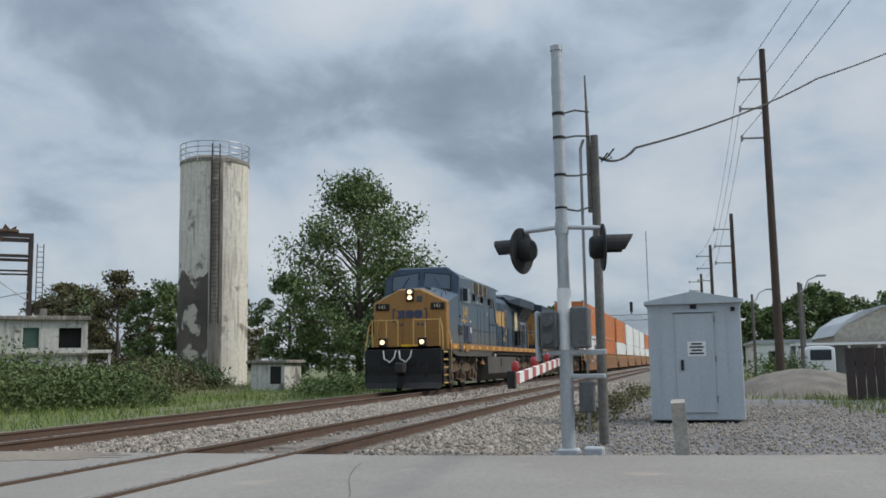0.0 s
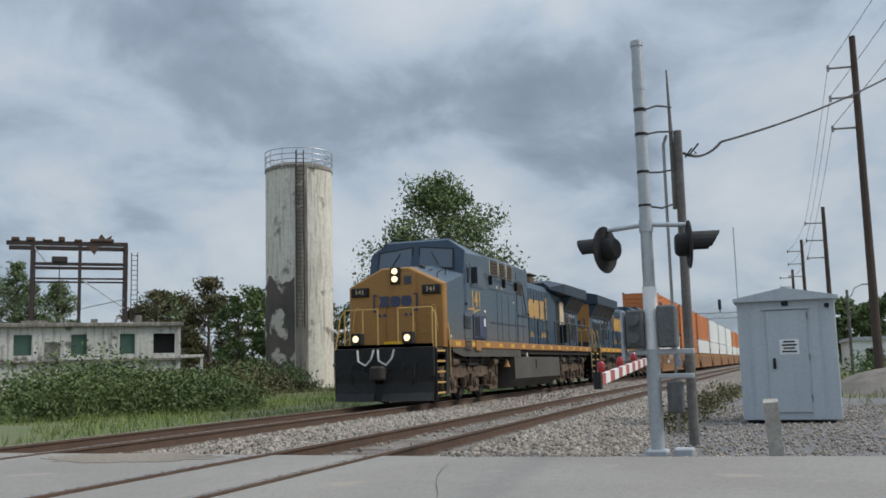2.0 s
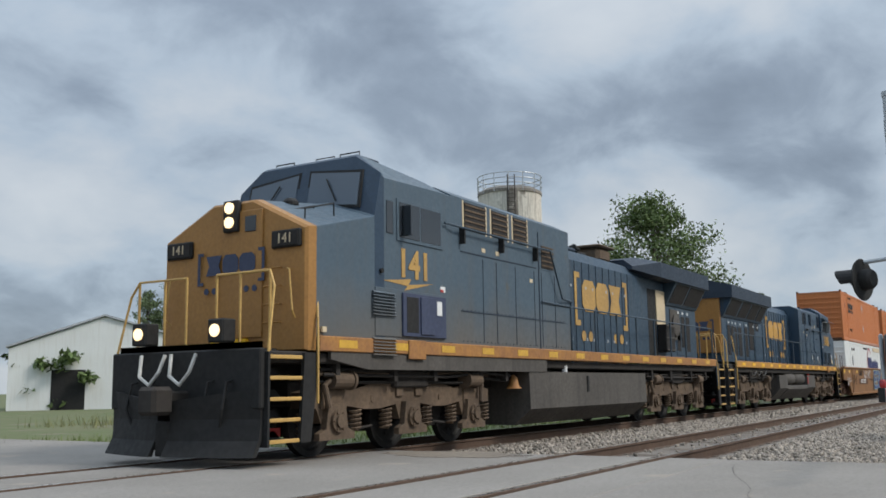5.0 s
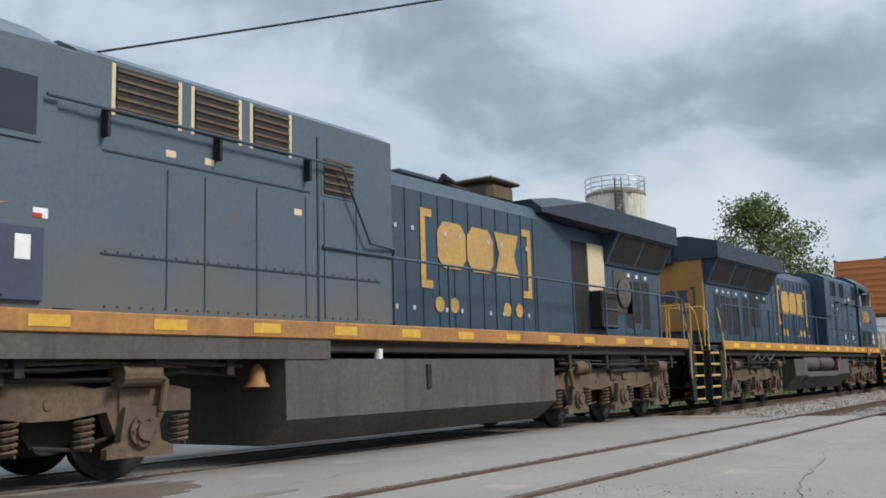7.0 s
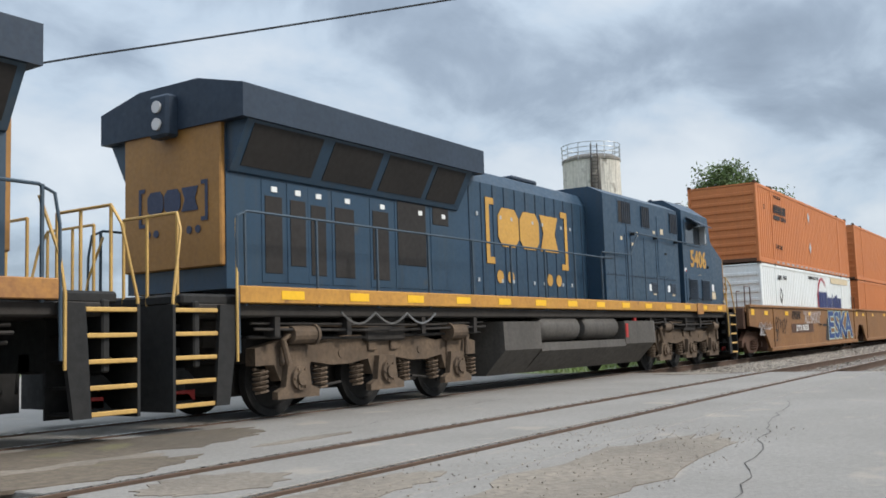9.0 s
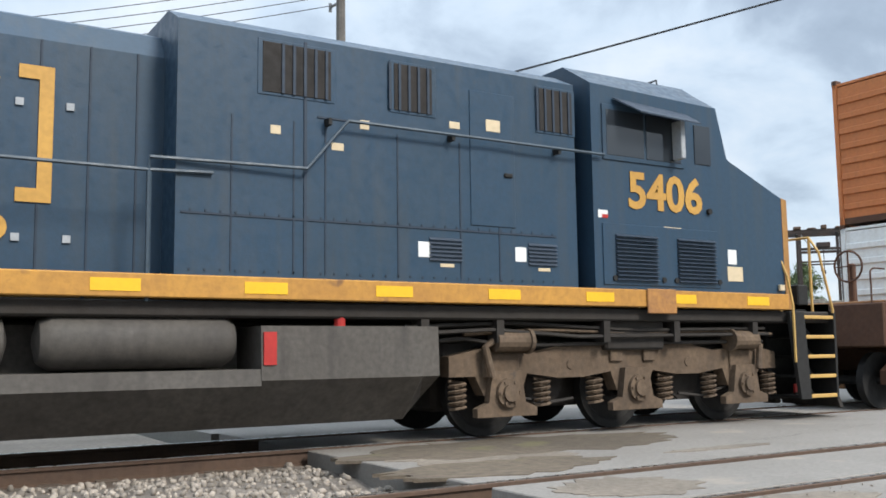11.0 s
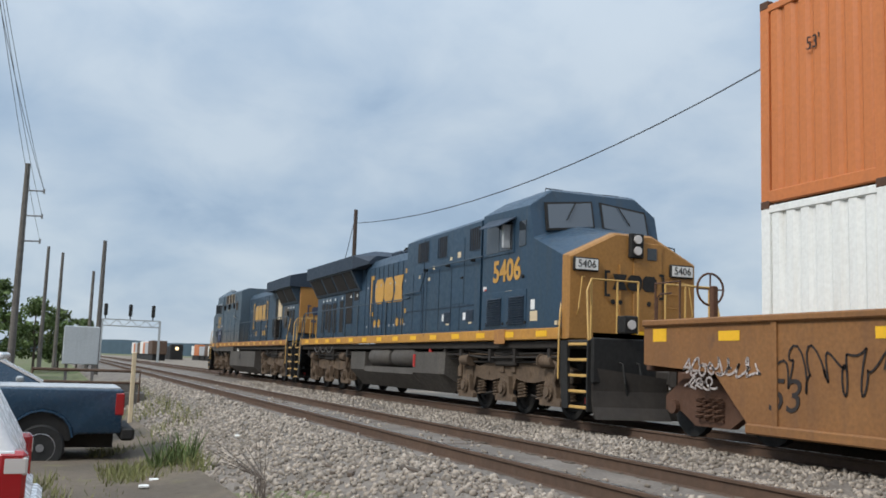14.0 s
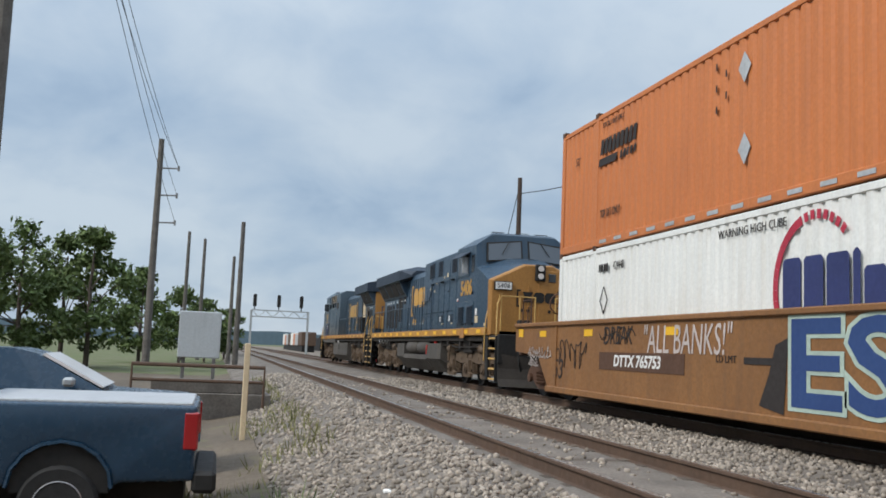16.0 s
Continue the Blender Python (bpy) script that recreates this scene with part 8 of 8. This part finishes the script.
def blue_pickup(m):
    v = thing("pickup_truck", "parked dark blue pickup truck with a steel rear bumper", "truck", "parked vehicles", m=m)
    w = 0.95
    arch = [(1.25 - 0.48 * math.cos(a * math.pi / 8), 0.55 + 0.44 * math.sin(a * math.pi / 8)) for a in range(9)][::-1]
    arch2 = [(4.6 - 0.48 * math.cos(a * math.pi / 8), 0.55 + 0.42 * math.sin(a * math.pi / 8)) for a in range(9)][::-1]
    rounded("bed", Form().prism([(0.0, 0.62), (0.0, 1.36), (2.2, 1.36), (2.2, 0.55)] + arch + [(0.7, 0.6)], "y", -w, w), CARBLUE, v, "dark blue cargo bed")
    rounded("cab_body", Form().prism([(2.25, 0.5), (2.25, 1.36), (3.75, 1.36), (5.2, 1.28), (5.4, 1.2), (5.42, 0.55)] + arch2, "y", -w, w), CARBLUE, v, "dark blue cab and bonnet")
    rounded("cabin", tapered(Form(), [(2.27, 1.35), (2.9, 1.35), (3.6, 1.35), (3.95, 1.34)], [(2.4, 1.82), (2.8, 1.88), (3.1, 1.87), (3.3, 1.82)], w - 0.02, w - 0.18), CARBLUE, v, "dark blue cabin", 0.05)
    for s in (-1, 1):
        p = [(2.45, s * (w - 0.035), 1.4), (3.6, s * (w - 0.035), 1.4), (3.2, s * (w - 0.15), 1.76), (2.5, s * (w - 0.15), 1.76)]
        q = [(x, y + s * 0.012, z) for x, y, z in p]
        part("side_window", Form().add(p + q, [(0, 1, 2, 3), (7, 6, 5, 4), (0, 4, 5, 1), (1, 5, 6, 2), (2, 6, 7, 3), (3, 7, 4, 0)]), GLASS, v)
        part("tail_lamp", Form().box(-0.02, 0.13, min(s * (w - 0.1), s * (w + 0.01)), max(s * (w - 0.1), s * (w + 0.01)), 0.92, 1.3, 0.02), TAILRED, v, "tall red tail lamp")
        wheel(v, 1.25, s * (w - 0.1), 0.38, 0.38, s)
        wheel(v, 4.6, s * (w - 0.1), 0.38, 0.38, s)
        part("wheel_well", Form().box(0.8, 1.7, min(s * 0.4, s * (w - 0.03)), max(s * 0.4, s * (w - 0.03)), 0.5, 0.97), BLACK, v)
        part("wheel_well", Form().box(4.15, 5.05, min(s * 0.4, s * (w - 0.03)), max(s * 0.4, s * (w - 0.03)), 0.5, 0.95), BLACK, v)
        part("arch_trim", Form().tube([(a, s * (w + 0.005), b) for a, b in arch], 0.022, 5), CARBLUE, v)
        part("wing_mirror", Form().box(3.5, 3.66, min(s * w, s * (w + 0.22)), max(s * w, s * (w + 0.22)), 1.38, 1.56, 0.03), GALV, v, "bright wing mirror")
    # a pale grey sheet takes the place of sheen on the bed's top
    part("bed_cover", Form().box(0.05, 2.15, -w + 0.05, w - 0.05, 1.345, 1.385, 0.01), CONT_GREY, v, "pale bed top coloured for its sheen")
    part("bumper", Form().box(-0.22, 0.02, -w, w, 0.5, 0.72, 0.04), BLACK, v, "dark steel bumper")
    part("chassis", Form().box(0.1, 5.2, -0.5, 0.5, 0.35, 0.62), UNDER, v)
    return v


def dark_car(m):
    v = thing("car", "parked dark blue car with a raked windscreen", "car", "parked vehicles", m=m)
    w = 0.85
    part("body", Form().prism([(0, 0.4), (0, 0.95), (0.3, 1.02), (3.2, 1.05), (4.5, 0.98), (4.7, 0.85), (4.72, 0.4)], "y", -w, w), CARBLUE, v)
    part("cabin", tapered(Form(), [(0.3, 1.0), (0.9, 1.03), (2.6, 1.05), (3.4, 1.05)], [(0.9, 1.5), (1.2, 1.58), (2.2, 1.58), (2.5, 1.52)], w - 0.02, w - 0.2), CARBLUE, v)
    # the pale lens colour on this pane imitates sky mirrored in the glass
    part("windscreen", Form().add([(3.38, -0.72, 1.08), (3.38, 0.72, 1.08), (2.56, 0.6, 1.5), (2.56, -0.6, 1.5), (3.4, -0.72, 1.1), (3.4, 0.72, 1.1), (2.6, 0.6, 1.53), (2.6, -0.6, 1.53)], [(0, 1, 2, 3), (7, 6, 5, 4), (0, 4, 5, 1), (1, 5, 6, 2), (2, 6, 7, 3), (3, 7, 4, 0)]), LAMPCLEAR, v, "windscreen painted pale for the reflected sky")
    for s in (-1, 1):
        wheel(v, 0.9, s * (w - 0.1), 0.33, 0.33, s)
        wheel(v, 3.8, s * (w - 0.1), 0.33, 0.33, s)
        part("wing_mirror", Form().box(2.9, 3.05, min(s * w, s * (w + 0.18)), max(s * w, s * (w + 0.18)), 1.1, 1.22, 0.03), GALV, v)
    return v


white_suv(pose(-8.3, -0.16, -0.82, 0, 0, -90))
blue_pickup(pose(-17.95, 1.12, -0.98, 0, 0, -90))
dark_car(pose(-21.6, -3.6, -0.75, 0, 0, 90))

single("marker_post", Form().box(-24.76, -24.64, 1.76, 1.86, -1.0, 1.02, 0.012), CREAM, "weathered yellow marker post", "post")
box = thing("relay_case", "pale grey relay case on steel legs", "equipment cabinet")
part("case", Form().box(-35.4, -34.6, 0.2, 1.35, 0.55, 1.85, 0.02), CABINET, box)
part("legs", Form().box(-35.3, -35.2, 0.3, 0.4, -0.9, 0.55).box(-34.8, -34.7, 1.15, 1.25, -0.9, 0.55), STEEL, box)
gate = thing("pipe_rack", "low rusty pipe rack stacked with timber", "rack")
part("rack_frame", Form().tube([(-30, -0.6, -0.9), (-30, -0.6, 0.45), (-30, 2.4, 0.45), (-30, 2.4, -0.9)], 0.05, 6).tube([(-30, -0.6, 0.1), (-30, 2.4, 0.1)], 0.04, 6), RAIL_SIDE, gate)
part("timber", Form().box(-31.5, -30.4, -0.4, 2.6, -0.9, -0.2, 0.02).box(-31.3, -30.5, -0.2, 2.4, -0.2, 0.1, 0.02), OLDWOOD, gate)
single("dirt_lot", grid_sheet([-60 + 1.5 * i for i in range(38)], [-14 + 0.8 * i for i in range(21)], lambda x, y: ground_height(x, y) + 0.075), LOT, "bare dirt parking ground", "ground", kind="structure")


def weeds(x0, x1, y0, y1, count, h, seed, mat, label):
    grass("weeds", count, x0, x1, y0, y1, h, mat, seed, label, ground_height)


weeds(-19, -8.5, 0.7, 2.2, 5200, 0.22, 81, DRYGRASS, "dry yellow-green weeds along the ballast")
weeds(-14, -7, -0.4, 1.2, 2200, 0.22, 82, DRYGRASS, "thin dry weeds by the parked cars")
weeds(-15.6, -14.8, 1.5, 2.1, 260, 0.55, 83, BUSH, "tall green weed clump")
weeds(-15, -5, -3.5, 1.0, 1600, 0.12, 86, DRYGRASS, "low green weeds on the trodden dirt")
weeds(-45, -20, 1.6, 3.0, 1500, 0.3, 84, DRYGRASS, "dry weeds along the ballast")
weeds(-6, 3.6, 0.8, 3.4, 500, 0.15, 85, DRYGRASS, "sparse weeds on the shoulder")
stalk = Form()
for k in range(14):
    a = random.Random(k)
    stalk.tube([(-9.2 + a.uniform(-0.3, 0.3), 1.9 + a.uniform(-0.2, 0.2), -0.75), (-9.6 + a.uniform(-0.4, 0.3), 2.0, -0.2), (-10.0 + a.uniform(-0.5, 0.4), 1.9 + a.uniform(-0.3, 0.3), 0.1 + a.uniform(-0.3, 0.2))], 0.008, 4, 0.003)
single("dead_stalks", stalk, BARK, "dead brown weed stalks", "weeds", kind="stuff")
for k, (x, y, z) in enumerate(((-16.3, 2.9, -0.35), (-13.6, 1.3, -0.72), (-12.8, 1.1, -0.7), (-6.2, 6.95, -0.12), (-11.0, 0.6, -0.7))):
    single("litter", Form().box(x, x + 0.09, y, y + 0.13, z, z + 0.04, 0.012), WHITE, "scrap of white litter on the ground", "litter", "litter")
for k in range(9):
    a = random.Random(40 + k)
    x, y = -9.5 + a.uniform(-4, 4), 3.1 + a.uniform(-0.6, 0.6)
    single("wood_scrap", Form().box(0, 0.5, 0, 0.07, 0, 0.05, 0.01), TIE, "dark scrap of timber on the ballast", "scrap wood", "timber scraps", m=pose(x, y, -0.30 + (y - 3.1) * 0.3, 0, 0, a.uniform(0, 180)))

# yard and distance
yl = thing("locomotive", "distant dark locomotive with a lit headlight in the yard", "locomotive")
part("cab_front", Form().box(-232, -229, 24.7, 27.6, -0.4, 3.4, 0.2), BLACK, yl)
part("long_hood", Form().box(-246, -232, 25, 27.3, -0.4, 3.0, 0.2), BLACK, yl)
part("headlight", Form().cyl((-228.98, 26.15, 2.4), (-228.9, 26.15, 2.4), 0.4, 12), HEADLIGHT, yl, "lit headlight")
ry = random.Random(12)
for k in range(16):
    x, y = -185 - 9 * (k % 8) - ry.uniform(0, 3), 16 + 13 * (k // 8) + 0.2 * k
    car = thing("freight_car", ("rust-brown", "pale grey", "dull orange", "white")[k % 4] + " freight car standing in the yard", "freight car", "cars in the yard")
    part("car_body", Form().box(x, x + 8, y, y + 2.6, 0.9, 3.0 + ry.uniform(0, 0.6), 0.08), (RAIL_SIDE, CONT_GREY, CONT_ORANGE, CONT_WHITE)[k % 4], car)
    part("car_underframe", Form().box(x + 0.4, x + 7.6, y + 0.2, y + 2.4, -0.2, 0.9), BLACK, car)
# the horizon hill; its haze is painted, no air lies between
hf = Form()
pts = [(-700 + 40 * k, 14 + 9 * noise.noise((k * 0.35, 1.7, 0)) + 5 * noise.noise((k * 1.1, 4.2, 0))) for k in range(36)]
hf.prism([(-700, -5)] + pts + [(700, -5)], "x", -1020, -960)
single("backdrop_hill", hf, HILL, "wooded hill on the horizon, painted in haze blue", "hill", kind="structure")
for k, (x, y, h, w) in enumerate(((-68, -6.4, 7.4, 3.0), (-72, -8.5, 7.2, 3.2), (-66, -10, 7.4, 3.2), (-62, -12, 7.0, 3.0), (-90, -1.8, 5.2, 2.6), (-96, 0.2, 4.6, 2.4), (-84, -4.6, 6.2, 2.6), (-58, -14.5, 8.5, 3.4), (-104, 2.0, 4.4, 2.4))):
    tree(x, y, h, w, (LEAF, BUSH)[k % 2], 3600, 220 + k, "dark green tree beyond the parked cars", 0.04, 0.2, 34, base=-1.0)
for k in range(10):
    tree(-30 + 12 * k + rb.uniform(-3, 3), 62 + rb.uniform(-3, 4), rb.uniform(5, 8), 3.2, LEAF, 1300, 240 + k, "green tree on the far side of the yard", 0.05, 0.3, 18)
for k, (x, y, L) in enumerate(((-46, 43, 10), (-34, 52, 12), (26, 60, 14))):
    s = thing("shed", "pale sheet-metal shed beyond the tracks", "shed", "sheds beyond the tracks")
    part("wall", Form().box(x, x + L, y, y + 8, -0.3, 3.0), CONT_WHITE, s)
    part("roof", Form().prism([(y - 0.3, 2.95), (y + 8.3, 2.95), (y + 4, 4.6)], "x", x - 0.3, x + L + 0.3), CONT_GREY, s)


# ---- what moves ----
def gone(t):
    rows = TRAIN
    for (a, p), (b, q) in zip(rows, rows[1:]):
        if a <= t <= b:
            return p + (q - p) * (t - a) / (b - a)
    return rows[-1][1]


def motions():
    walk(lead, [(t, pose(-s, TRACK_FAR, 0)) for t, s in TRAIN])
    walk(trail, [(t, pose(TRAIL_AT - s, TRACK_FAR, 0, 0, 0, 180)) for t, s in TRAIN])
    for ob, at, z in FREIGHT:
        walk(ob, [(t, pose(at - s, TRACK_FAR, z)) for t, s in TRAIN])
    times = [k / 15 for k in range(241)]
    for wheels, way in ((lead_wheels, -1), (trail_wheels, 1)):
        for w in wheels:
            place = w.location.copy()
            walk(w, [(t, Matrix.Translation(place) @ Matrix.Rotation(way * gone(t) / 0.535, 4, "Y")) for t in times])

    for car in [ob for ob, at, z in FREIGHT if ob.name.startswith("well_car")][:3]:
        for w in [c for c in car.children if c.name.startswith("wheelset")]:
            place = w.location.copy()
            walk(w, [(t, Matrix.Translation(place) @ Matrix.Rotation(-gone(t) / 0.46, 4, "Y")) for t in times])


motions()
